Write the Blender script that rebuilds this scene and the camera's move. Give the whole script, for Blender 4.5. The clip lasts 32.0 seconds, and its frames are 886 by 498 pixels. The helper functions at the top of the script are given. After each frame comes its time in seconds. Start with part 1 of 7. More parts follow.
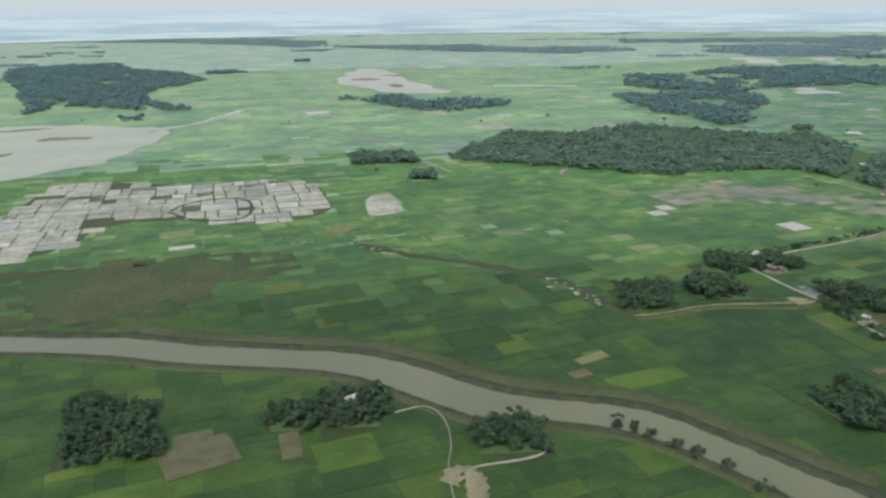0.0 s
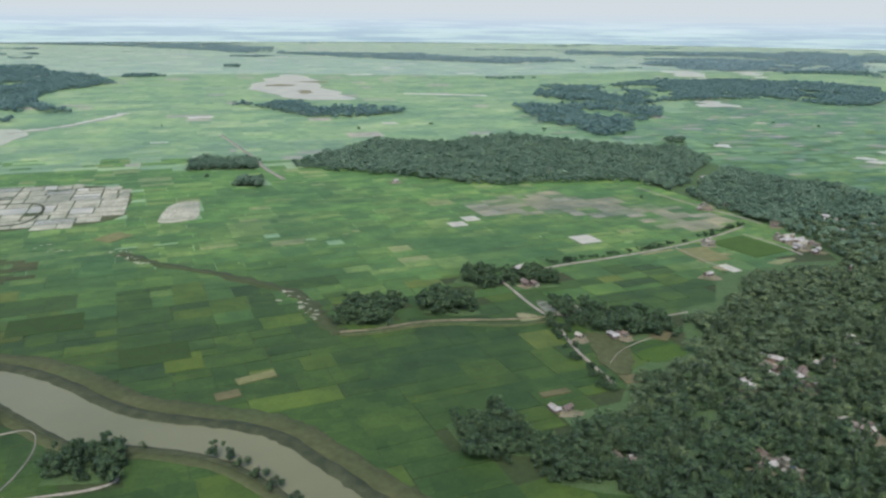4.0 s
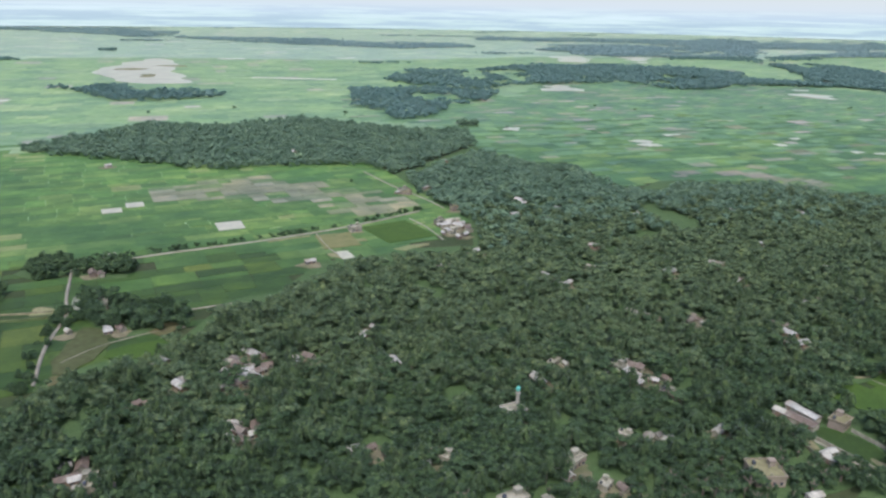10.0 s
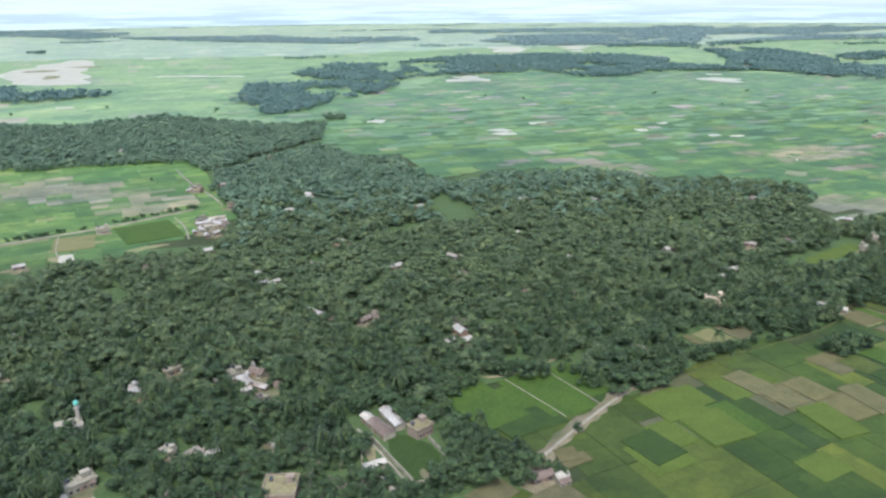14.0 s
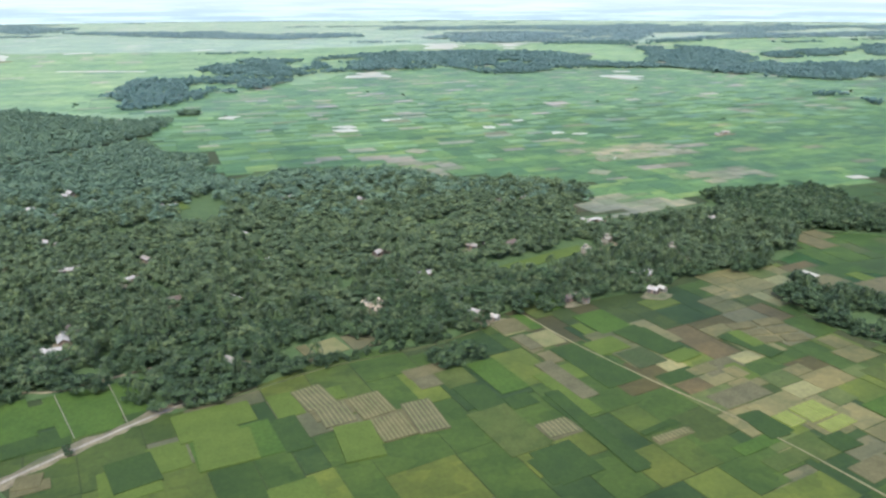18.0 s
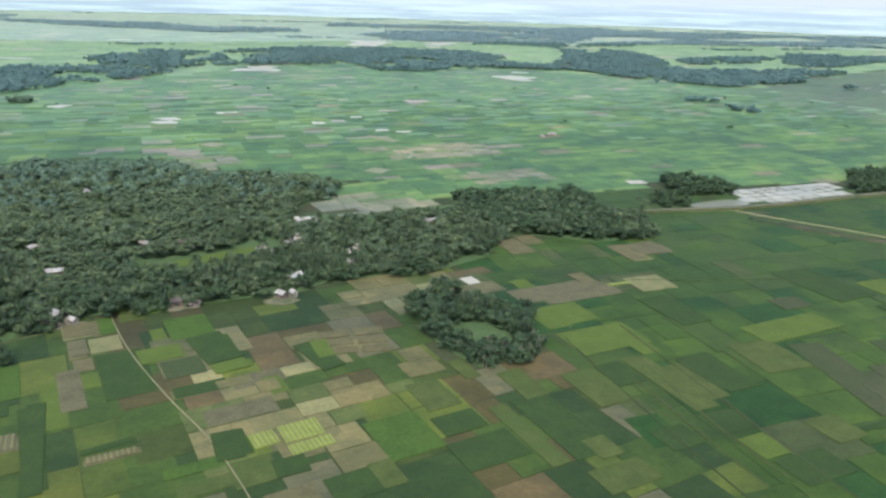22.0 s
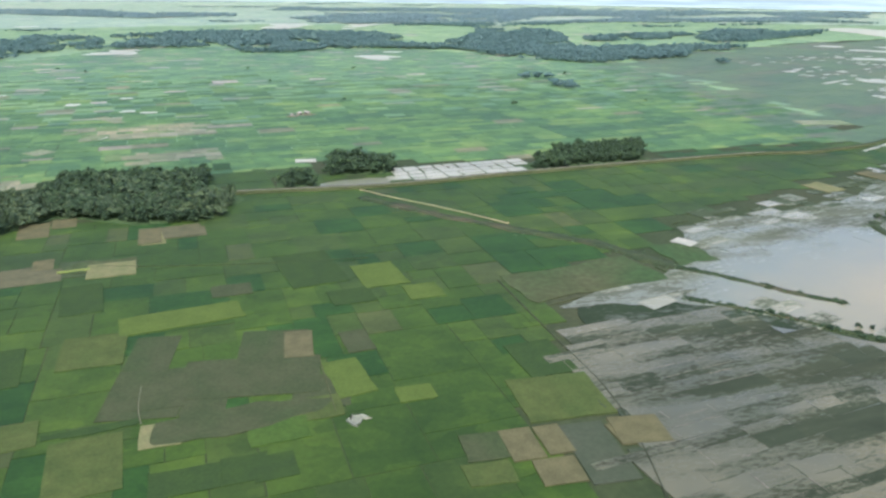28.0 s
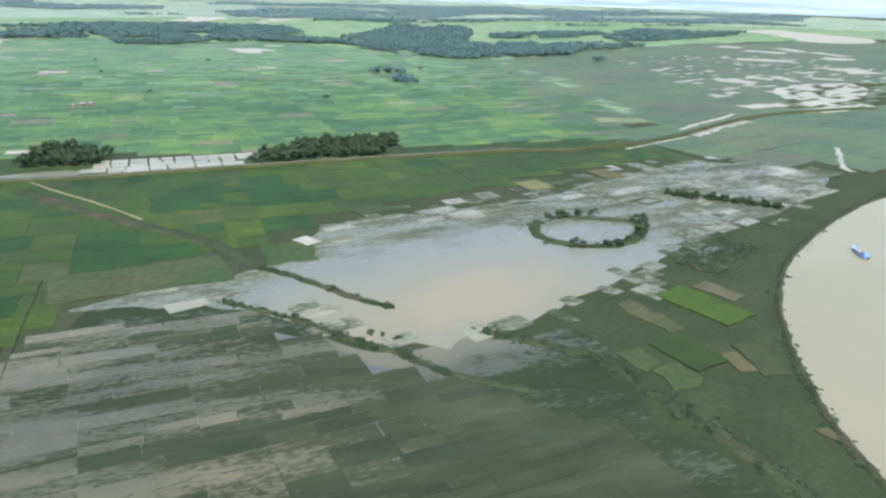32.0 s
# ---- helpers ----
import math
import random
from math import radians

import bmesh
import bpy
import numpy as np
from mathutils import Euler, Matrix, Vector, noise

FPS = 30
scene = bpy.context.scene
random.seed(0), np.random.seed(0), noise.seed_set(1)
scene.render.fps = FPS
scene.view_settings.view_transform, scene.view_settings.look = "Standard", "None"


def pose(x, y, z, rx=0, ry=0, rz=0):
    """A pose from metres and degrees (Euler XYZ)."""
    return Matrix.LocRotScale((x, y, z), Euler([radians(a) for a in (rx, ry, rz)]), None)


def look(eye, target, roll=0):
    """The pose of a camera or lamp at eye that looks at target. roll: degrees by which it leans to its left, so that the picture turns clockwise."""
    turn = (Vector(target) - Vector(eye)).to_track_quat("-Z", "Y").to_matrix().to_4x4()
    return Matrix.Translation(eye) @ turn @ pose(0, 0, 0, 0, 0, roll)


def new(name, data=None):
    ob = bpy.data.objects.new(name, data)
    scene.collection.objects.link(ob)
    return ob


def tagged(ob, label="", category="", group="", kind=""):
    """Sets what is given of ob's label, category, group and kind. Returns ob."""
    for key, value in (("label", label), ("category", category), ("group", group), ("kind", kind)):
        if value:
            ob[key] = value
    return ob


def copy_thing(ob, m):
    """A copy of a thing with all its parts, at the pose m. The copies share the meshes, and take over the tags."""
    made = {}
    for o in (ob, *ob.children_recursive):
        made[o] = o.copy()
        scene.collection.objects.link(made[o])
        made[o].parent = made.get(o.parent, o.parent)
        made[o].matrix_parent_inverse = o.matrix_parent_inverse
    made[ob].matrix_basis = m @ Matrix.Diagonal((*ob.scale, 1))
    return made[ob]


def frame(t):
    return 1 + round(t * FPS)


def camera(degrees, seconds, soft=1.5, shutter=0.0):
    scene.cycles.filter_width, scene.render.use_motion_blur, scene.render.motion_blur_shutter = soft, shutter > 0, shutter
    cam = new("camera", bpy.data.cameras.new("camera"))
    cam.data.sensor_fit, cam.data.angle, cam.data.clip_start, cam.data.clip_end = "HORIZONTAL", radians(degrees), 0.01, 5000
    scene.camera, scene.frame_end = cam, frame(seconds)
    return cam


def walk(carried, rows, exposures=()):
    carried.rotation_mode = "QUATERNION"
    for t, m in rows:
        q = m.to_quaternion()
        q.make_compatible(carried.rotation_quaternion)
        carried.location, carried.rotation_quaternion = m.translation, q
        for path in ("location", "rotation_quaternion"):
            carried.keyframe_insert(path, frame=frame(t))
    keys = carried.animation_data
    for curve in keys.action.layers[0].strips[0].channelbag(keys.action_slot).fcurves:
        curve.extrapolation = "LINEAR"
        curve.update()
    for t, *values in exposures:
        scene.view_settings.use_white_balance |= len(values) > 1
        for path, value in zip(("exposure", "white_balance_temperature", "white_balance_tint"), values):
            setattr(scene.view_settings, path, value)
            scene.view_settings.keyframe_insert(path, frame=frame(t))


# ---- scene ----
cam = camera(62.0, 32.0, soft=2.5)
# seconds, x, y, z, yaw, pitch, roll
ROWS = [
    (0.0, 0.00, 0.00, 140.40, -8.70, -18.15, 0.49),
    (0.5, 15.62, -0.05, 139.84, -8.94, -17.25, 0.53),
    (1.0, 31.30, -0.18, 139.28, -9.07, -17.52, 0.18),
    (1.5, 47.03, -0.40, 138.72, -9.16, -17.77, -0.23),
    (2.0, 62.83, -0.70, 138.15, -9.52, -17.63, -0.47),
    (2.5, 78.70, -1.09, 137.58, -9.85, -17.56, -0.37),
    (4.5, 142.75, -3.48, 135.27, -11.00, -17.44, -0.62),
    (5.0, 158.92, -4.28, 134.68, -11.45, -17.94, -0.44),
    (5.5, 175.14, -5.15, 134.09, -12.19, -18.72, -0.84),
    (6.0, 191.42, -6.11, 133.51, -12.13, -18.36, -0.64),
    (6.5, 207.77, -7.13, 132.92, -12.04, -18.52, -0.84),
    (7.0, 224.18, -8.23, 132.32, -12.24, -18.38, -0.75),
    (7.5, 240.64, -9.40, 131.73, -12.58, -18.42, -0.56),
    (8.0, 257.17, -10.65, 131.13, -12.77, -18.47, -0.46),
    (8.5, 273.75, -11.96, 130.53, -12.91, -18.50, -0.56),
    (9.0, 290.40, -13.35, 129.93, -13.06, -18.75, -0.72),
    (9.5, 307.10, -14.80, 129.33, -13.38, -18.58, -1.01),
    (10.0, 323.87, -16.32, 128.73, -13.92, -18.27, -1.07),
    (10.5, 340.69, -17.90, 128.13, -13.88, -18.01, -1.03),
    (11.0, 357.58, -19.55, 127.52, -13.82, -18.24, -0.86),
    (11.5, 374.52, -21.26, 126.91, -13.94, -18.28, -0.68),
    (12.0, 391.53, -23.04, 126.31, -14.11, -18.17, -0.23),
    (12.5, 408.59, -24.87, 125.70, -14.33, -18.19, 0.08),
    (13.0, 425.71, -26.76, 125.08, -14.27, -18.82, 0.20),
    (13.5, 442.90, -28.72, 124.48, -14.43, -19.03, 0.14),
    (14.0, 460.14, -30.73, 123.87, -14.53, -18.66, 0.46),
    (14.5, 477.44, -32.80, 123.25, -14.62, -18.62, 0.67),
    (15.0, 494.80, -34.91, 122.65, -14.91, -18.94, 0.32),
    (15.5, 512.21, -37.09, 122.03, -15.05, -18.91, 0.36),
    (17.5, 582.48, -46.30, 119.59, -15.41, -18.75, 0.06),
    (18.0, 600.20, -48.72, 118.98, -15.55, -18.82, 0.14),
    (18.5, 617.97, -51.19, 118.37, -15.52, -19.26, -0.23),
    (19.0, 635.80, -53.71, 117.75, -15.88, -19.38, -0.42),
    (19.5, 653.69, -56.27, 117.15, -16.29, -18.88, -0.93),
    (20.0, 671.64, -58.87, 116.54, -16.64, -18.82, -1.37),
    (20.5, 689.64, -61.52, 115.93, -16.49, -19.06, -1.49),
    (21.0, 707.71, -64.20, 115.33, -16.53, -18.71, -1.30),
    (21.5, 725.83, -66.92, 114.72, -16.80, -18.68, -1.46),
    (22.0, 744.01, -69.69, 114.12, -17.32, -18.77, -1.69),
    (22.5, 762.25, -72.49, 113.51, -17.32, -19.38, -1.85),
    (23.0, 780.55, -75.32, 112.91, -17.09, -19.34, -2.05),
    (23.5, 798.91, -78.19, 112.31, -17.55, -18.58, -2.41),
    (24.0, 817.33, -81.09, 111.71, -17.64, -18.95, -2.56),
    (24.5, 835.80, -84.02, 111.11, -17.55, -19.70, -2.79),
    (26.5, 910.27, -96.06, 108.75, -15.96, -19.14, -1.10),
    (27.0, 929.03, -99.13, 108.16, -16.32, -19.51, -0.91),
    (27.5, 947.85, -102.23, 107.58, -16.48, -19.42, -0.74),
    (28.0, 966.72, -105.36, 107.00, -16.45, -19.88, -0.60),
    (28.5, 985.66, -108.51, 106.42, -16.82, -20.19, -0.87),
    (29.0, 1004.65, -111.67, 105.84, -16.82, -19.89, -0.35),
    (29.5, 1023.70, -114.86, 105.26, -16.96, -19.98, -0.39),
    (30.0, 1042.80, -118.07, 104.69, -17.37, -20.17, -0.71),
    (30.5, 1061.97, -121.29, 104.12, -17.75, -19.81, -1.18),
    (31.0, 1081.19, -124.53, 103.56, -17.76, -19.55, -1.27),
    (31.5, 1100.47, -127.79, 103.00, -18.09, -20.04, -1.73),
    (32.0, 1119.80, -131.06, 102.44, -18.21, -19.93, -1.57),
]
walk(cam, [(t, pose(x, y, z, 90 + pitch, 0, yaw) @ pose(0, 0, 0, 0, 0, -roll)) for t, x, y, z, yaw, pitch, roll in ROWS],
     [(0.0, 0.88, 5820, 15), (2.5, 0.92, 5820, 15), (6.0, 1.07, 5740, 16.5), (9.0, 1.12, 5740, 16.5), (11.0, 1.22, 5740, 16.5), (13.0, 1.44, 5740, 16.5), (19.0, 1.52, 5740, 16.5), (23.0, 1.30, 5740, 16.5), (28.0, 1.46, 5740, 16.5), (32.0, 1.46, 5740, 16.5)])

# ---- light ----
world = bpy.data.worlds.new("world")
scene.world = world
world.use_nodes = True
wn = world.node_tree.nodes
sky = wn.new("ShaderNodeTexSky")
sky.sky_type, sky.sun_disc = "NISHITA", False
sky.sun_elevation, sky.sun_rotation = radians(58), radians(200)
sky.air_density, sky.dust_density, sky.ozone_density = 1.0, 4.0, 1.0
wn["Background"].inputs["Strength"].default_value = 0.15
world.node_tree.links.new(sky.outputs["Color"], wn["Background"].inputs["Color"])
sun_data = bpy.data.lights.new("sun", "SUN")
sun_data.energy, sun_data.angle, sun_data.color = 1.4, radians(10), (1.0, 0.96, 0.88)
sun = new("sun", sun_data)
SUN_WAY = Vector((math.sin(radians(200)) * math.cos(radians(58)), math.cos(radians(200)) * math.cos(radians(58)), math.sin(radians(58))))
sun.matrix_world = look(SUN_WAY * 900, (0, 0, 0))


# ---- material helpers ----
def material(name, rough=0.8, spec=0.3):
    m = bpy.data.materials.new(name)
    m.use_nodes = True
    p = m.node_tree.nodes["Principled BSDF"]
    p.inputs["Roughness"].default_value = rough
    p.inputs["Specular IOR Level"].default_value = spec
    return m, m.node_tree.nodes, m.node_tree.links, p


def ramp(nodes, stops, constant=False):
    r = nodes.new("ShaderNodeValToRGB")
    r.color_ramp.interpolation = "CONSTANT" if constant else "LINEAR"
    e = r.color_ramp.elements
    while len(e) < len(stops):
        e.new(0.5)
    for k, (at, c) in enumerate(stops):
        e[k].position, e[k].color = at, (*c, 1)
    return r


def tex(nodes, links, scale, detail=4.0, rough=0.55, stretch=(1, 1, 1)):
    co = nodes.new("ShaderNodeNewGeometry")
    mp = nodes.new("ShaderNodeMapping")
    mp.inputs["Scale"].default_value = stretch
    n = nodes.new("ShaderNodeTexNoise")
    n.inputs["Scale"].default_value, n.inputs["Detail"].default_value, n.inputs["Roughness"].default_value = scale, detail, rough
    links.new(co.outputs["Position"], mp.inputs["Vector"])
    links.new(mp.outputs["Vector"], n.inputs["Vector"])
    return n


def haze_sheen(p, weight, tint):
    """A pale sheen standing in for distance haze on crops and leaves."""
    p.inputs["Sheen Weight"].default_value, p.inputs["Sheen Roughness"].default_value = weight, 0.4
    p.inputs["Sheen Tint"].default_value = (*tint, 1)


def mixed(nodes, links, mode, fac, a, b):
    x = nodes.new("ShaderNodeMix")
    x.data_type, x.blend_type = "RGBA", mode
    for sock, v in ((x.inputs["Factor"], fac), (x.inputs["A"], a), (x.inputs["B"], b)):
        if hasattr(v, "links"):
            links.new(v, sock)
        else:
            sock.default_value = v if not isinstance(v, tuple) else (*v, 1)
    return x.outputs["Result"]


def mottled(name, c1, c2, scale, rough=0.85, spec=0.12, c3=None, fine=0.0, bump=0.0):
    """Two or three colours mixed by noise at a coarse and a fine scale."""
    m, n, l, p = material(name, rough, spec)
    t1 = tex(n, l, scale)
    r = ramp(n, [(0.35, c1), (0.65, c2)])
    l.new(t1.outputs["Fac"], r.inputs["Fac"])
    col = r.outputs["Color"]
    if c3:
        t3 = tex(n, l, scale * 0.23)
        r3 = ramp(n, [(0.5, (0, 0, 0)), (0.68, (1, 1, 1))])
        l.new(t3.outputs["Fac"], r3.inputs["Fac"])
        col = mixed(n, l, "MIX", r3.outputs["Color"], col, c3)
    if fine:
        t2 = tex(n, l, scale * 9)
        r2 = ramp(n, [(0.3, (1 - fine,) * 3), (0.7, (1 + fine,) * 3)])
        l.new(t2.outputs["Fac"], r2.inputs["Fac"])
        col = mixed(n, l, "MULTIPLY", 1.0, col, r2.outputs["Color"])
    l.new(col, p.inputs["Base Color"])
    if bump:
        b = n.new("ShaderNodeBump")
        b.inputs["Strength"].default_value, b.inputs["Distance"].default_value = 0.6, bump
        l.new(tex(n, l, scale * 9).outputs["Fac"], b.inputs["Height"])
        l.new(b.outputs["Normal"], p.inputs["Normal"])
    return m


def crop(name, stops, rough=0.75, spec=0.17, single=False, haze=0.02, turn=12):
    """Crop colours, one for each plot, with stubble rows and patchy growth."""
    m, n, l, p = material(name, rough, spec)
    rnd = n.new("ShaderNodeObjectInfo" if single else "ShaderNodeNewGeometry")
    r = ramp(n, stops, constant=True)
    l.new(rnd.outputs["Random" if single else "Random Per Island"], r.inputs["Fac"])
    patch = ramp(n, [(0.3, (0.72, 0.78, 0.74)), (0.7, (1.28, 1.2, 1.2))])
    l.new(tex(n, l, 0.06, 6.0, 0.65).outputs["Fac"], patch.inputs["Fac"])
    col = mixed(n, l, "MULTIPLY", 1.0, r.outputs["Color"], patch.outputs["Color"])
    fine = ramp(n, [(0.32, (0.84, 0.86, 0.85)), (0.68, (1.16, 1.14, 1.15))])
    l.new(tex(n, l, 0.6, 4.0, 0.7).outputs["Fac"], fine.inputs["Fac"])
    col = mixed(n, l, "MULTIPLY", 1.0, col, fine.outputs["Color"])
    geo = n.new("ShaderNodeNewGeometry")
    mp = n.new("ShaderNodeMapping")
    mp.inputs["Rotation"].default_value = (0, 0, radians(-turn))
    mp.inputs["Scale"].default_value = (1.0, 1.7, 0.0)
    cell = n.new("ShaderNodeTexVoronoi")
    cell.distance = "CHEBYCHEV"
    cell.inputs["Scale"].default_value = 0.11
    l.new(geo.outputs["Position"], mp.inputs["Vector"])
    l.new(mp.outputs["Vector"], cell.inputs["Vector"])
    strip = ramp(n, [(0.0, (0.8, 0.84, 0.82)), (0.55, (1.0, 1.0, 1.0)), (1.0, (1.3, 1.2, 1.15))])
    l.new(cell.outputs["Color"], strip.inputs["Fac"])
    col = mixed(n, l, "MULTIPLY", 1.0, col, strip.outputs["Color"])
    wide = ramp(n, [(0.34, (0.8, 0.84, 0.86)), (0.66, (1.25, 1.18, 1.0))])
    l.new(tex(n, l, 0.013, 3.0, 0.5).outputs["Fac"], wide.inputs["Fac"])
    col = mixed(n, l, "MULTIPLY", 1.0, col, wide.outputs["Color"])
    l.new(col, p.inputs["Base Color"])
    haze_sheen(p, haze, (0.8, 1.0, 0.75))
    b = n.new("ShaderNodeBump")
    b.inputs["Strength"].default_value, b.inputs["Distance"].default_value = 0.25, 0.1
    l.new(tex(n, l, 1.3, 3.0, 0.7).outputs["Fac"], b.inputs["Height"])
    l.new(b.outputs["Normal"], p.inputs["Normal"])
    return m


def foliage(name, dark, mid, light, grain=0.12, haze=0.35, swing=1.0):
    m, n, l, p = material(name, 0.65, 0.18)
    isl = n.new("ShaderNodeNewGeometry")
    r1 = ramp(n, [(0.0, dark), (0.6, mid), (1.0, light)])
    l.new(isl.outputs["Random Per Island"], r1.inputs["Fac"])
    r2 = ramp(n, [(0.32, (1 - 0.45 * swing, 1 - 0.38 * swing, 1 - 0.45 * swing)), (0.5, (1.0, 1.0, 1.0)), (0.7, (1 + 0.5 * swing, 1 + 0.4 * swing, 1 + 0.2 * swing))])
    l.new(tex(n, l, grain, 2.0).outputs["Fac"], r2.inputs["Fac"])
    col = mixed(n, l, "MULTIPLY", 1.0, r1.outputs["Color"], r2.outputs["Color"])
    sprays = tex(n, l, 0.9, 4.0, 0.75)
    r3 = ramp(n, [(0.36, (1 - 0.5 * swing, 1 - 0.45 * swing, 1 - 0.45 * swing)), (0.52, (1.0, 1.0, 1.0)), (0.68, (1 + 0.6 * swing, 1 + 0.5 * swing, 1 + 0.3 * swing))])
    l.new(sprays.outputs["Fac"], r3.inputs["Fac"])
    col = mixed(n, l, "MULTIPLY", 1.0, col, r3.outputs["Color"])
    l.new(col, p.inputs["Base Color"])
    b = n.new("ShaderNodeBump")
    b.inputs["Strength"].default_value, b.inputs["Distance"].default_value = 0.9 * min(1.0, swing), 0.8
    l.new(sprays.outputs["Fac"], b.inputs["Height"])
    l.new(b.outputs["Normal"], p.inputs["Normal"])
    haze_sheen(p, haze, (0.8, 0.95, 1.0))
    tr = n.new("ShaderNodeBsdfTranslucent")
    l.new(col, tr.inputs["Color"])
    mx = n.new("ShaderNodeMixShader")
    mx.inputs["Fac"].default_value = 0.4 if swing > 0.5 else 0.6
    l.new(p.outputs["BSDF"], mx.inputs[1])
    l.new(tr.outputs["BSDF"], mx.inputs[2])
    l.new(mx.outputs["Shader"], n["Material Output"].inputs["Surface"])
    return m


def water(name, deep, shoal, rough=0.12, scale=0.01):
    m, n, l, p = material(name, rough, 0.26)
    p.inputs["IOR"].default_value = 1.33
    r = ramp(n, [(0.35, deep), (0.65, shoal)])
    l.new(tex(n, l, scale, 4.0, 0.6).outputs["Fac"], r.inputs["Fac"])
    l.new(r.outputs["Color"], p.inputs["Base Color"])
    b = n.new("ShaderNodeBump")
    b.inputs["Strength"].default_value, b.inputs["Distance"].default_value = 0.08, 0.1
    l.new(tex(n, l, 0.8, 3.0, 0.6).outputs["Fac"], b.inputs["Height"])
    l.new(b.outputs["Normal"], p.inputs["Normal"])
    return m


# ---- materials ----
GRASS = mottled("grass", (0.021, 0.032, 0.011), (0.029, 0.040, 0.014), 0.05, c3=(0.035, 0.040, 0.017), fine=0.18, bump=0.1)
DARK, MID, LIME = (0.014, 0.029, 0.006), (0.022, 0.041, 0.006), (0.045, 0.063, 0.009)
BROWN = (0.052, 0.056, 0.027)
STOPS_WEST = [(0, (0.018, 0.037, 0.008)), (0.2, (0.023, 0.046, 0.008)), (0.5, (0.019, 0.041, 0.008)), (0.8, (0.029, 0.052, 0.008)), (0.92, (0.035, 0.061, 0.009)), (0.98, (0.048, 0.069, 0.012))]
STOPS_GREEN = [(0, MID), (0.2, DARK), (0.34, (0.028, 0.045, 0.007)), (0.6, LIME), (0.76, (0.040, 0.054, 0.008)), (0.88, BROWN), (0.94, (0.021, 0.040, 0.006))]
STOPS_MID = [(0, MID), (0.18, DARK), (0.36, (0.021, 0.034, 0.006)), (0.54, BROWN), (0.7, (0.050, 0.043, 0.017)), (0.8, LIME), (0.88, (0.034, 0.033, 0.010))]
STOPS_EAST = [(0, MID), (0.25, (0.011, 0.034, 0.004)), (0.45, (0.020, 0.042, 0.004)), (0.82, (0.026, 0.050, 0.005)), (0.95, (0.031, 0.044, 0.011))]
CROP_WEST = crop("paddy_west", STOPS_WEST)
# west rice for farther plots, lightened by haze put into the colour
CROP_WEST_FAR = crop("paddy_west_far_hazed", [(0, (0.028, 0.060, 0.015)), (0.2, (0.033, 0.069, 0.015)), (0.5, (0.029, 0.063, 0.015)), (0.8, (0.040, 0.078, 0.016)), (0.92, (0.050, 0.088, 0.020))])
CROP_GREEN, CROP_GREEN_ONE = crop("paddy_green", STOPS_GREEN), crop("paddy_green_plot", STOPS_GREEN, single=True)
CROP_MID, CROP_MID_ONE = crop("paddy_mid", STOPS_MID), crop("paddy_mid_plot", STOPS_MID, single=True)
CROP_EAST, CROP_EAST_ONE = crop("paddy_east", STOPS_EAST), crop("paddy_east_plot", STOPS_EAST, single=True)
# north-west to farthest: rice ever paler and bluer, distance haze in the colours
CROP_NORTH_WEST = crop("paddy_north_west_hazed", [(0, (0.047, 0.100, 0.026)), (0.3, (0.040, 0.088, 0.025)), (0.55, (0.055, 0.109, 0.029)), (0.86, (0.076, 0.129, 0.036)), (0.96, (0.107, 0.139, 0.055))], 0.75, 0.12, haze=0.025)
CROP_MIX = crop("paddy_mixed_hazed", [(0, (0.042, 0.086, 0.024)), (0.3, (0.036, 0.076, 0.023)), (0.55, (0.051, 0.094, 0.026)), (0.86, (0.068, 0.111, 0.033)), (0.96, (0.096, 0.120, 0.050))], 0.75, 0.12, haze=0.025)
CROP_NORTH_NEAR = crop("paddy_north_near_hazed", [(0, (0.037, 0.082, 0.026)), (0.3, (0.029, 0.070, 0.025)), (0.52, (0.044, 0.091, 0.026)), (0.7, (0.056, 0.107, 0.029)), (0.88, (0.075, 0.122, 0.033)), (0.965, (0.087, 0.091, 0.050)), (0.99, (0.124, 0.118, 0.087))], 0.72, 0.18, haze=0.03)
CROP_NORTH = crop("paddy_north_hazed", [(0, (0.051, 0.106, 0.044)), (0.25, (0.041, 0.087, 0.042)), (0.45, (0.061, 0.120, 0.047)), (0.74, (0.087, 0.150, 0.057)), (0.9, (0.113, 0.125, 0.083)), (0.98, (0.166, 0.159, 0.137))], 0.68, 0.22, haze=0.04)
CROP_FAR = crop("paddy_far_hazed", [(0, (0.093, 0.159, 0.067)), (0.3, (0.077, 0.139, 0.062)), (0.5, (0.109, 0.173, 0.073)), (0.84, (0.137, 0.195, 0.090)), (0.96, (0.179, 0.170, 0.133))], 0.65, 0.2, haze=0.05)
CROP_FAR_MIX = crop("paddy_far_mixed_hazed", [(0, (0.072, 0.129, 0.053)), (0.3, (0.061, 0.113, 0.048)), (0.5, (0.085, 0.142, 0.058)), (0.84, (0.105, 0.159, 0.070)), (0.96, (0.139, 0.139, 0.102))], 0.6, 0.28, haze=0.07)
CROP_FARTHEST = crop("paddy_farthest_hazed", [(0, (0.123, 0.180, 0.115)), (0.3, (0.105, 0.162, 0.107)), (0.5, (0.136, 0.192, 0.119)), (0.8, (0.167, 0.212, 0.141)), (0.93, (0.198, 0.212, 0.171))], 0.55, 0.34, haze=0.08)
CROP_FLATS = crop("mudflat_grass", [(0, (0.036, 0.065, 0.023)), (0.4, (0.044, 0.071, 0.026)), (0.7, (0.046, 0.063, 0.026)), (0.92, (0.052, 0.061, 0.030))], 0.6, 0.22, haze=0.05)
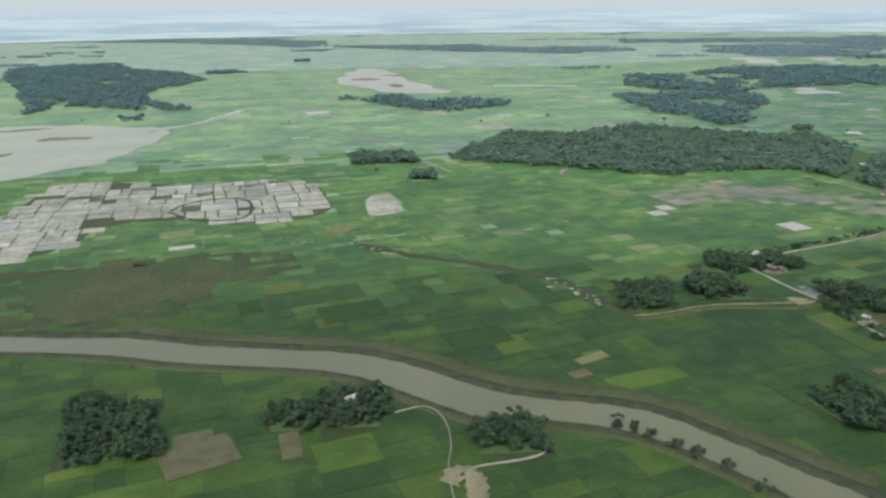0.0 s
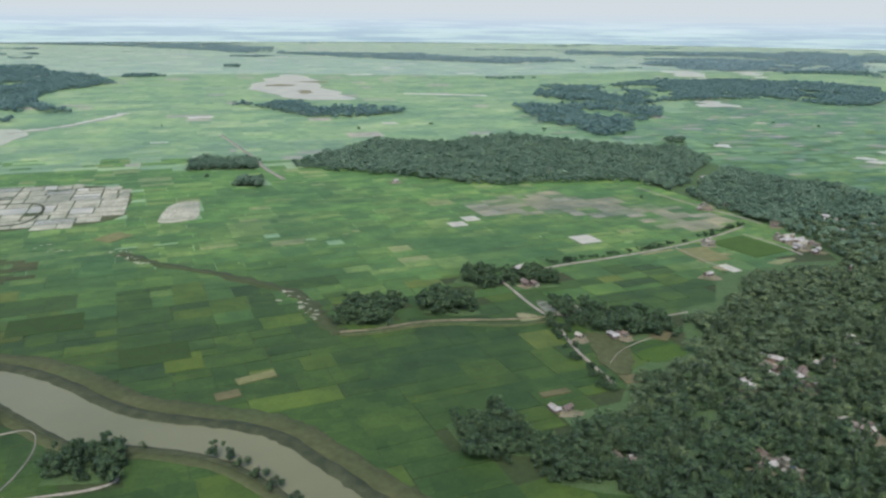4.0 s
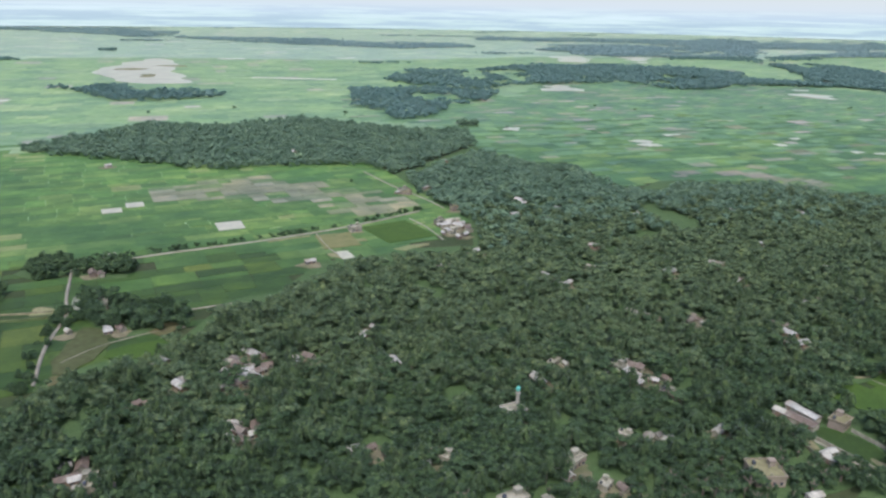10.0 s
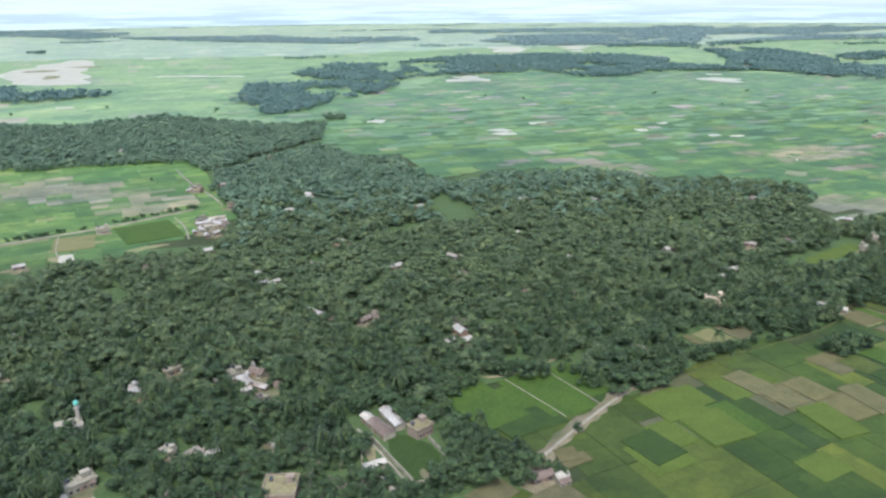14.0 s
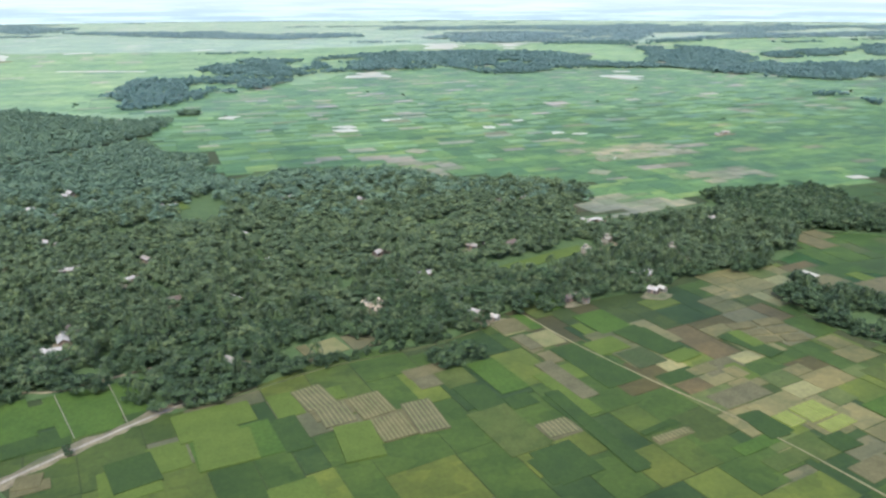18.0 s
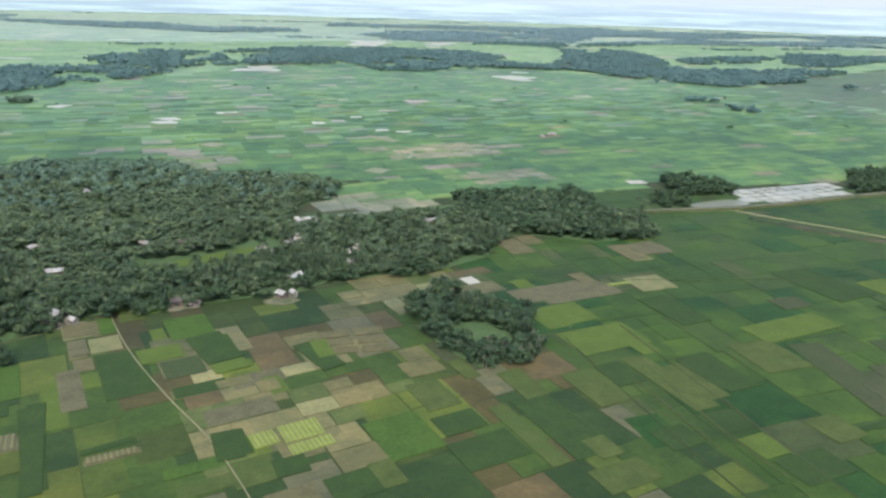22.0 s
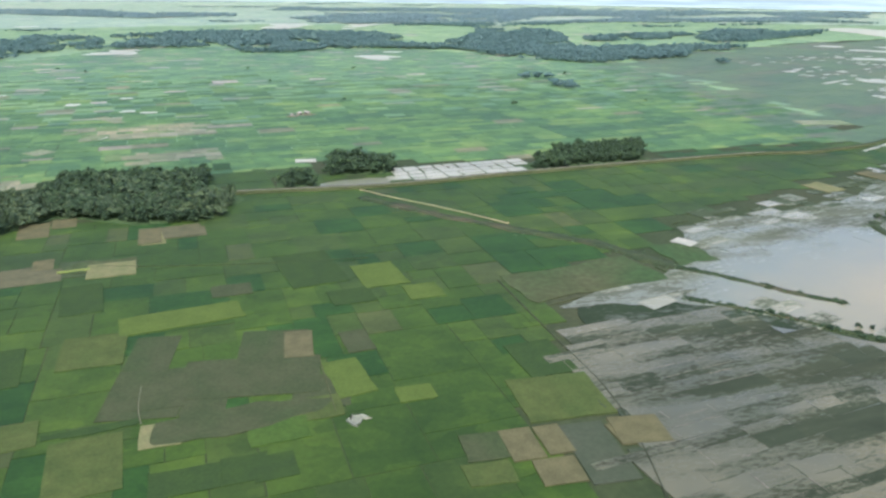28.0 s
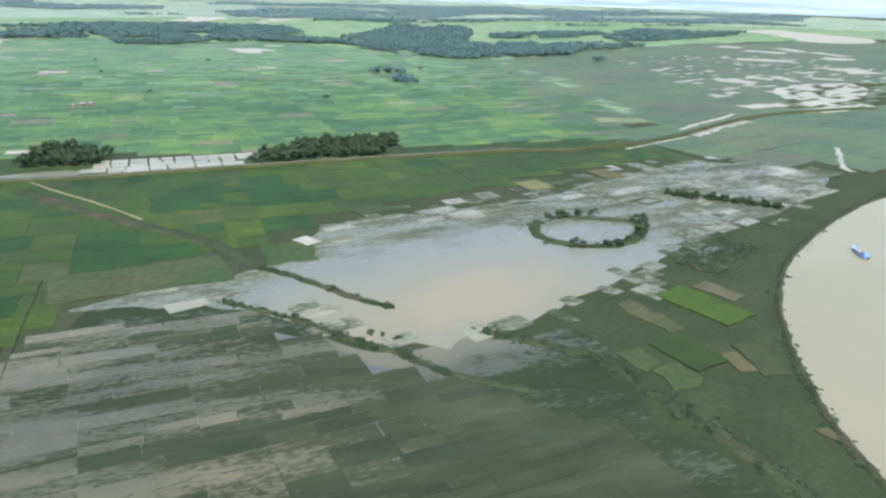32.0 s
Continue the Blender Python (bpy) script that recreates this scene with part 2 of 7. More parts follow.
CROP_PALE = crop("fallow_plots", [(0, (0.105, 0.112, 0.068)), (0.3, (0.125, 0.128, 0.080)), (0.55, (0.090, 0.108, 0.060)), (0.78, (0.065, 0.100, 0.040)), (0.92, (0.150, 0.150, 0.105))])
CROP_BARE = crop("bare_plots", [(0, (0.066, 0.066, 0.026)), (0.3, (0.079, 0.079, 0.033)), (0.55, (0.055, 0.059, 0.022)), (0.75, (0.040, 0.056, 0.015)), (0.92, (0.103, 0.107, 0.047))])
MUD = mottled("bare_mud", (0.109, 0.101, 0.051), (0.153, 0.143, 0.074), 0.08, fine=0.2, c3=(0.114, 0.129, 0.055))
YARD = mottled("trodden_earth", (0.085, 0.078, 0.045), (0.135, 0.12, 0.072), 0.25, fine=0.25, c3=(0.05, 0.062, 0.025))
DIRT = mottled("dirt_road", (0.132, 0.120, 0.088), (0.178, 0.166, 0.126), 0.15, fine=0.2)
MARSH = mottled("marsh_grass", (0.034, 0.043, 0.015), (0.050, 0.055, 0.022), 0.04, fine=0.2, c3=(0.027, 0.052, 0.015), bump=0.1)
# wet earth, darkened further by shade put into the colour
BANK = mottled("wet_shaded_bank", (0.020, 0.026, 0.012), (0.038, 0.044, 0.021), 0.2, fine=0.2)
PLOT = {
    "white": mottled("wet_white_plot", (0.205, 0.200, 0.142), (0.270, 0.258, 0.184), 0.2, 0.5, 0.25, fine=0.15),
    "dull": mottled("dull_rice_plot", (0.032, 0.047, 0.011), (0.048, 0.062, 0.015), 0.16, fine=0.14, c3=(0.035, 0.054, 0.012)),
    "khaki": mottled("khaki_plot", (0.084, 0.092, 0.034), (0.112, 0.108, 0.045), 0.2, fine=0.15),
    "yellow": mottled("ripe_plot", (0.105, 0.138, 0.026), (0.140, 0.165, 0.034), 0.3, fine=0.15),
    "tan": mottled("stubble_plot", (0.056, 0.055, 0.023), (0.077, 0.072, 0.031), 0.2, fine=0.15),
    "brown": mottled("ploughed_plot", (0.053, 0.054, 0.025), (0.072, 0.070, 0.033), 0.2, fine=0.2),
    "dark": mottled("dark_rice_plot", (0.019, 0.035, 0.009), (0.023, 0.042, 0.009), 0.15, fine=0.15),
    "lime": mottled("young_rice_plot", (0.042, 0.064, 0.011), (0.052, 0.076, 0.013), 0.15, fine=0.15),
    "green": mottled("green_rice_plot", (0.028, 0.054, 0.009), (0.035, 0.063, 0.010), 0.1, fine=0.15),
    "earth": mottled("damp_earth_plot", (0.029, 0.039, 0.014), (0.038, 0.045, 0.018), 0.12, fine=0.15, c3=(0.027, 0.042, 0.013)),
    # stubble for far plots, paled by haze put into its colour
    "pale": mottled("hazed_stubble_plot", (0.115, 0.130, 0.072), (0.150, 0.158, 0.094), 0.05, fine=0.2, c3=(0.085, 0.120, 0.052)),
    "marsh": MARSH,
    "mud": MUD,
    "dark_mud": mottled("dark_mud_plot", (0.03, 0.04, 0.02), (0.04, 0.048, 0.026), 0.1, fine=0.1),
}
SILT = mottled("pale_silt", (0.157, 0.161, 0.105), (0.251, 0.248, 0.168), 0.09, 0.7, 0.1, c3=(0.119, 0.129, 0.086), fine=0.35)
DARK_MUD = PLOT["dark_mud"]
SILT_LINE = mottled("silted_bund", (0.068, 0.065, 0.042), (0.105, 0.096, 0.063), 0.2, 0.6, 0.2, fine=0.3)
RIVER = water("river_water", (0.085, 0.089, 0.044), (0.108, 0.109, 0.055), 0.3)
RIVER_EAST = water("silt_river_water", (0.170, 0.164, 0.092), (0.198, 0.189, 0.110), 0.3)
LAKE = water("lake_water", (0.158, 0.160, 0.105), (0.262, 0.250, 0.168), 0.3, 0.03)
LAKE_DULL = water("dull_lake_water", (0.170, 0.182, 0.106), (0.225, 0.232, 0.136), 0.3, 0.02)
POND = mottled("pond_water", (0.035, 0.045, 0.03), (0.06, 0.068, 0.048), 0.1, 0.35, 0.2)
FLOOD_DARK = mottled("dark_flood_water", (0.05, 0.056, 0.04), (0.08, 0.08, 0.058), 0.03, 0.35, 0.3)
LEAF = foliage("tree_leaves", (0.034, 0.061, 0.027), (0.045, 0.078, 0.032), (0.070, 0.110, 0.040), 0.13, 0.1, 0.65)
# LEAF_MID and LEAF_BACK: paler copies of LEAF, distance haze put into the colour
LEAF_MID = foliage("mid_hazed_leaves", (0.060, 0.093, 0.044), (0.078, 0.115, 0.052), (0.113, 0.149, 0.059), 0.1, 0.1, 0.55)
LEAF_BACK = foliage("back_hazed_leaves", (0.081, 0.135, 0.083), (0.099, 0.156, 0.096), (0.126, 0.189, 0.106), 0.07, 0.15, 0.6)
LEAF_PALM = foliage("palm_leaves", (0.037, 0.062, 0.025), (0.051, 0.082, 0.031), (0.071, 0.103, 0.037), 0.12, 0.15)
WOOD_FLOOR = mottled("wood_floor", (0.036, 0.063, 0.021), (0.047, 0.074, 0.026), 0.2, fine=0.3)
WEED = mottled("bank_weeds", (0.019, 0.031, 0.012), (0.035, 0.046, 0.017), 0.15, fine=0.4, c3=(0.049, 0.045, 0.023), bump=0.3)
# far leaves: paler, bluer and more even, with more haze in the colour
LEAF_FAR = foliage("far_hazed_leaves", (0.117, 0.194, 0.165), (0.127, 0.205, 0.173), (0.142, 0.221, 0.183), 0.02, 0.12, 0.2)
LEAF_FARTHEST = foliage("farthest_hazed_leaves", (0.185, 0.268, 0.250), (0.195, 0.280, 0.260), (0.205, 0.29, 0.268), 0.02, 0.3, 0.2)
BARK = mottled("bark", (0.1, 0.08, 0.06), (0.17, 0.14, 0.11), 2.0)
TIN = mottled("tin_sheet", (0.169, 0.166, 0.137), (0.275, 0.268, 0.223), 0.6, 0.5, 0.35, c3=(0.142, 0.117, 0.082), fine=0.3)
RUST = mottled("rusty_tin", (0.069, 0.051, 0.036), (0.105, 0.082, 0.059), 0.7, 0.7, 0.3, c3=(0.138, 0.128, 0.098), fine=0.3)
CREAM = mottled("aged_concrete", (0.144, 0.139, 0.098), (0.230, 0.219, 0.158), 0.5, fine=0.35, c3=(0.090, 0.086, 0.059))
WHITE = mottled("white_paint", (0.200, 0.194, 0.151), (0.288, 0.278, 0.224), 0.6, 0.6, fine=0.2, c3=(0.136, 0.122, 0.086))
PINK = mottled("pink_plaster", (0.146, 0.120, 0.087), (0.185, 0.156, 0.116), 0.5, fine=0.2)
GOLD = mottled("ochre_plaster", (0.42, 0.34, 0.23), (0.52, 0.44, 0.32), 0.5, fine=0.15)
GREEN = mottled("green_paint", (0.06, 0.22, 0.17), (0.09, 0.28, 0.22), 1.0, 0.45)
WOODEN = mottled("weathered_wood", (0.12, 0.085, 0.06), (0.2, 0.15, 0.1), 1.2)
GLASS = mottled("dark_glass", (0.03, 0.035, 0.04), (0.05, 0.055, 0.06), 1.0, 0.1, 0.5)
BLUE = mottled("blue_tarpaulin", (0.168, 0.280, 0.432), (0.252, 0.360, 0.504), 1.0, 0.5)


def drowned(name, leaf1, leaf2, wet1, wet2, cut, long, plume=None, lean=None, fine=0.45, spread=1.0, each=0.0):
    """Crop just under and over the flood: leaf tips in streaks and specks on silty water. plume: an oval of open silty water
    (middle x, y, half lengths); lean: the stretch of x over which open water gives way to leaves."""
    m, n, l, p = material(name, 0.3, 0.5)
    p.inputs["IOR"].default_value = 1.33
    isl = n.new("ShaderNodeNewGeometry")
    leaf = ramp(n, [(0.0, leaf1), (1.0, leaf2)])
    l.new(isl.outputs["Random Per Island"], leaf.inputs["Fac"])

    def maths(op, a, b, c=0.0):
        x = n.new("ShaderNodeMath")
        x.operation = op
        for sock, v in zip(x.inputs, (a, b, c)):
            if hasattr(v, "links"):
                l.new(v, sock)
            else:
                sock.default_value = v
        return x.outputs["Value"]

    streak, speck = tex(n, l, 0.07, 6.0, 0.6, (long, 1, 1)), tex(n, l, 0.8, 5.0, 0.75, (0.4, 1, 1))
    open_water = maths("MULTIPLY_ADD", speck.outputs["Fac"], 0.45, maths("MULTIPLY", streak.outputs["Fac"], 0.55))
    open_water = maths("MULTIPLY_ADD", maths("SUBTRACT", isl.outputs["Random Per Island"], 0.5), each, open_water)
    silt_fac = tex(n, l, 0.012).outputs["Fac"]
    if plume:
        mp = n.new("ShaderNodeMapping")
        mp.vector_type = "TEXTURE"
        mp.inputs["Location"].default_value = (plume[0], plume[1], 0)
        mp.inputs["Scale"].default_value = (plume[2], plume[3], 1000)
        mp.inputs["Rotation"].default_value = (0, 0, radians(24))
        l.new(isl.outputs["Position"], mp.inputs["Vector"])
        ln = n.new("ShaderNodeVectorMath")
        ln.operation = "LENGTH"
        l.new(mp.outputs["Vector"], ln.inputs[0])
        away = maths("MULTIPLY_ADD", tex(n, l, 0.03, 5.0, 0.6).outputs["Fac"], 0.7, ln.outputs["Value"])
        near = maths("SUBTRACT", 1.35, away)
        open_water = maths("MULTIPLY_ADD", maths("MINIMUM", maths("MAXIMUM", near, -0.15), 0.6), 0.38, open_water)
        silt_fac = maths("MULTIPLY_ADD", maths("SUBTRACT", 1.1, maths("DIVIDE", away, spread)), 0.35, 0.42)
    if lean:
        sep = n.new("ShaderNodeSeparateXYZ")
        l.new(isl.outputs["Position"], sep.inputs["Vector"])
        mr = n.new("ShaderNodeMapRange")
        mr.inputs["From Min"].default_value, mr.inputs["From Max"].default_value = lean
        mr.inputs["To Min"].default_value, mr.inputs["To Max"].default_value = 0.06, -0.12
        l.new(sep.outputs["X"], mr.inputs["Value"])
        open_water = maths("ADD", mr.outputs["Result"], open_water)
    cover = ramp(n, [(cut - 0.06, (0, 0, 0)), (cut + 0.06, (1, 1, 1))])
    l.new(open_water, cover.inputs["Fac"])
    fac = cover.outputs["Color"]
    silt = ramp(n, [(0.38, wet1), (0.62, wet2)])
    l.new(silt_fac, silt.inputs["Fac"])
    tint = ramp(n, [(0.3, (1 - fine,) * 3), (0.7, (1 + fine,) * 3)])
    l.new(tex(n, l, 0.05, 7.0, 0.7, (0.3, 1, 1)).outputs["Fac"], tint.inputs["Fac"])
    leaf_col = mixed(n, l, "MULTIPLY", 1.0, leaf.outputs["Color"], tint.outputs["Color"])
    l.new(mixed(n, l, "MIX", fac, leaf_col, silt.outputs["Color"]), p.inputs["Base Color"])
    for lo, hi, sock in ((0.7, 0.22, "Roughness"), (0.1, 0.22, "Specular IOR Level")):
        r = ramp(n, [(0.0, (lo,) * 3), (1.0, (hi,) * 3)])
        l.new(fac, r.inputs["Fac"])
        l.new(r.outputs["Color"], p.inputs[sock])
    return m


FLOOD = drowned("flood_water", (0.056, 0.063, 0.039), (0.074, 0.082, 0.052), (0.121, 0.132, 0.093), (0.174, 0.158, 0.093), 0.47, 0.35, (1198, 86, 112, 60), None, 0.45, 0.95)
DROWNED = drowned("drowned_crop", (0.025, 0.032, 0.017), (0.035, 0.041, 0.021), (0.062, 0.067, 0.043), (0.117, 0.109, 0.060), 0.53, 0.09, None, (1080, 1175), 0.45, 1.0, 0.12)
DROWNED_THIN = drowned("drowned_crop_thin", (0.043, 0.053, 0.029), (0.068, 0.078, 0.046), (0.144, 0.149, 0.099), (0.209, 0.201, 0.130), 0.5, 0.4, None, None, 0.45, 1.0, 0.1)
DROWNED_EDGE = drowned("drowned_crop_edge", (0.032, 0.044, 0.020), (0.045, 0.056, 0.027), (0.112, 0.119, 0.078), (0.165, 0.160, 0.102), 0.53, 0.4, None, None, 0.3, 1.0, 0.12)
DROWNED_GRASS = drowned("drowned_grass", (0.021, 0.031, 0.014), (0.022, 0.032, 0.014), (0.062, 0.066, 0.043), (0.125, 0.119, 0.071), 0.52, 0.3, (1185, 68, 58, 30), None, 0.3)


# ---- mesh helpers ----
def mesh_of(name, verts, faces, mat, smooth=False):
    """A mesh from arrays: verts (n, 3) and faces as an (m, 3 or 4) array or a list of tuples."""
    me = bpy.data.meshes.new(name)
    if isinstance(faces, np.ndarray):
        k = faces.shape[1]
        me.vertices.add(len(verts))
        me.vertices.foreach_set("co", np.ascontiguousarray(verts, np.float32).ravel())
        me.loops.add(faces.size)
        me.loops.foreach_set("vertex_index", np.ascontiguousarray(faces, np.int32).ravel())
        me.polygons.add(len(faces))
        me.polygons.foreach_set("loop_start", np.arange(0, faces.size, k, dtype=np.int32))
        me.polygons.foreach_set("loop_total", np.full(len(faces), k, np.int32))
        me.update(calc_edges=True)
    else:
        me.from_pydata([tuple(v) for v in verts], [], [tuple(f) for f in faces])
        me.update()
    me.materials.append(mat)
    if smooth:
        me.shade_smooth()
    else:
        me.shade_flat()
    return me


def part(name, me, parent=None, label=""):
    ob = new(name, me)
    ob.parent = parent
    return tagged(ob, label)


def inside(points, poly):
    """Which of the points (n, 2) lie in a polygon."""
    p, q = np.asarray(points, float), np.asarray(poly, float)
    hit = np.zeros(len(p), bool)
    for (x1, y1), (x2, y2) in zip(q, np.roll(q, -1, 0)):
        if y1 != y2:
            hit ^= ((y1 > p[:, 1]) != (y2 > p[:, 1])) & (p[:, 0] < (x2 - x1) * (p[:, 1] - y1) / (y2 - y1) + x1)
    return hit


def rounded(poly, steps=3, closed=True):
    """A soft line through the corners of a plan outline (Chaikin's cutting)."""
    q = np.asarray(poly, float)
    for _ in range(steps):
        nxt = np.roll(q, -1, 0) if closed else q[1:]
        cur = q if closed else q[:-1]
        cut = np.stack([0.75 * cur + 0.25 * nxt, 0.25 * cur + 0.75 * nxt], 1).reshape(-1, 2)
        q = cut if closed else np.vstack([q[:1], cut, q[-1:]])
    return q


def ragged(poly, size, wave):
    """An outline with uneven edges."""
    return np.array([(x + size * noise.noise((x / wave, y / wave, 3.1)), y + size * noise.noise((x / wave, y / wave, 8.7))) for x, y in poly])


def sheet(poly, z, mat, name="sheet", skirt=0.4):
    """A level sheet with a short skirt, over a plan outline."""
    bm = bmesh.new()
    vs = [bm.verts.new((x, y, z)) for x, y in poly]
    f = bm.faces.new(vs)
    if f.normal.z < 0 or f.calc_area() and (f.normal_update() or f.normal.z < 0):
        f.normal_flip()
    low = [bm.verts.new((x, y, z - skirt)) for x, y in poly]
    for i in range(len(vs)):
        j = (i + 1) % len(vs)
        bm.faces.new((vs[i], vs[j], low[j], low[i]))
    bmesh.ops.triangulate(bm, faces=[f])
    bmesh.ops.recalc_face_normals(bm, faces=bm.faces)
    me = bpy.data.meshes.new(name)
    bm.to_mesh(me)
    bm.free()
    me.materials.append(mat)
    return me


def ribbon(line, width, z, mat, name="ribbon", crown=0.0, drop=0.6, jitter=0.0, steps=2):
    """A raised strip along a line: top, and sloping sides down to the ground."""
    q = rounded(line, steps, closed=False)
    d = np.gradient(q, axis=0)
    nrm = np.stack([-d[:, 1], d[:, 0]], 1) / np.maximum(np.hypot(*d.T)[:, None], 1e-6)
    rng = np.random.default_rng(7)
    w = width / 2 * (1 + jitter * rng.uniform(-1, 1, (len(q), 2)))
    cols = [q + nrm * (w[:, :1] + drop), q + nrm * w[:, :1], q, q - nrm * w[:, 1:], q - nrm * (w[:, 1:] + drop)]
    zs = [0.0, z, z + crown, z, 0.0]
    v = np.concatenate([np.c_[c, np.full(len(q), h)] for c, h in zip(cols, zs)])
    n, f = len(q), []
    for k in range(4):
        for i in range(n - 1):
            f.append((k * n + i, (k + 1) * n + i, (k + 1) * n + i + 1, k * n + i + 1))
    return mesh_of(name, v, np.array(f), mat, True)


def oblong(x, y, w, d, a):
    c, s = math.cos(radians(a)), math.sin(radians(a))
    return np.array([(x + c * u * w / 2 - s * v * d / 2, y + s * u * w / 2 + c * v * d / 2) for u, v in ((-1, -1), (1, -1), (1, 1), (-1, 1))])


# ---- plan: rivers, lakes, woods ----
PLAN = 0.585  # metres to a plan unit


def laid(points):
    """A plan outline in metres."""
    return np.asarray(points, float) * PLAN


RIVER_N = laid([(-420, 610), (-300, 585), (-223, 565), (-158, 556), (-112, 534), (-52, 517), (15, 499), (54, 472), (94, 430), (128, 412), (182, 393), (203, 373), (224, 344), (246, 312), (271, 281), (310, 220), (360, 140), (430, 0), (500, -160), (560, -330)])
RIVER_S = laid([(490, -350), (430, -180), (360, -10), (290, 140), (250, 225), (223, 288), (202, 317), (184, 342), (159, 364), (115, 381), (81, 387), (63, 404), (40, 426), (16, 451), (-18, 470), (-73, 484), (-122, 498), (-165, 517), (-211, 529), (-300, 548), (-420, 570)])
RIVER_POLY = np.vstack([rounded(RIVER_N, 2, False), rounded(RIVER_S, 2, False)])
EAST_BANK = laid([(3200, 420), (2800, 360), (2510, 278), (2406, 231), (2302, 166), (2247, 117), (2201, 57), (2172, 6), (2155, -31), (2140, -90), (2130, -200), (2150, -400)])
EAST_POLY = np.vstack([rounded(EAST_BANK, 2, False), laid([(2700, -400), (3200, 0)])])
LAKE_W = laid([(-708, 1740), (-593, 1740), (-363, 1667), (-324, 1582), (-341, 1364), (-373, 1269), (-452, 1197), (-560, 1100), (-760, 1180), (-900, 1500)])
LAKE_N = laid([(48, 2833), (151, 3223), (256, 3044), (271, 2553), (329, 2348), (369, 2205), (262, 2168), (123, 2312), (50, 2508)])
FLOOD_P = laid([(1831, 190), (1877, 206), (1932, 215), (1977, 275), (1993, 312), (2099, 317), (2190, 340), (2332, 415), (2453, 429), (2536, 349), (2386, 260), (2301, 233), (2215, 188), (2144, 143), (2085, 116), (2052, 104), (2022, 88), (2002, 98), (1962, 134), (1917, 175), (1881, 181)])
LOWER_P = laid([(1828, 155), (1923, 158), (1986, 77), (2016, 60), (1975, -10), (1930, -60), (1860, -60), (1815, 20), (1822, 100)])
POND_P = np.array([(23, 526), (26, 560), (40, 570), (48, 561), (52, 517), (38, 508), (26, 507)], float)
PALE_P = np.array([(-156, 519), (-114, 526), (-71, 500), (-31, 508), (-7, 514), (-2, 540), (-8, 571), (-12, 603), (-25, 630), (-68, 638), (-100, 636), (-149, 634), (-183, 660), (-230, 650), (-235, 560), (-215, 470), (-190, 440), (-165, 470)], float)
VILLAGE = laid([(395, 262), (372, 300), (363, 376), (406, 385), (433, 427), (490, 458), (521, 526), (559, 537), (597, 601), (689, 625), (746, 623), (765, 710), (744, 815), (724, 946), (888, 1134), (924, 1010), (983, 979), (985, 850), (1010, 800), (1067, 849), (1210, 825), (1266, 747), (1351, 726), (1407, 668),
           (1334, 560), (1345, 380), (1322, 362), (1240, 352), (1196, 353), (1157, 331), (1137, 316), (1097, 319), (1055, 311), (1032, 297), (981, 275), (960, 280), (956, 319), (876, 304), (889, 258), (866, 229), (817, 220), (700, 205), (560, 215)])
VILLAGE_E = laid([(1334, 547), (1401, 550), (1529, 562), (1586, 596), (1633, 535), (1662, 473), (1629, 424), (1562, 433), (1513, 454), (1469, 401), (1410, 375), (1345, 380)])
WOOD_NORTH = laid([(724, 946), (693, 1008), (617, 1021), (482, 1005), (329, 1110), (200, 1174), (185, 1223), (230, 1319), (353, 1494), (472, 1441), (631, 1533), (724, 1440), (798, 1357), (938, 1336), (888, 1134)])
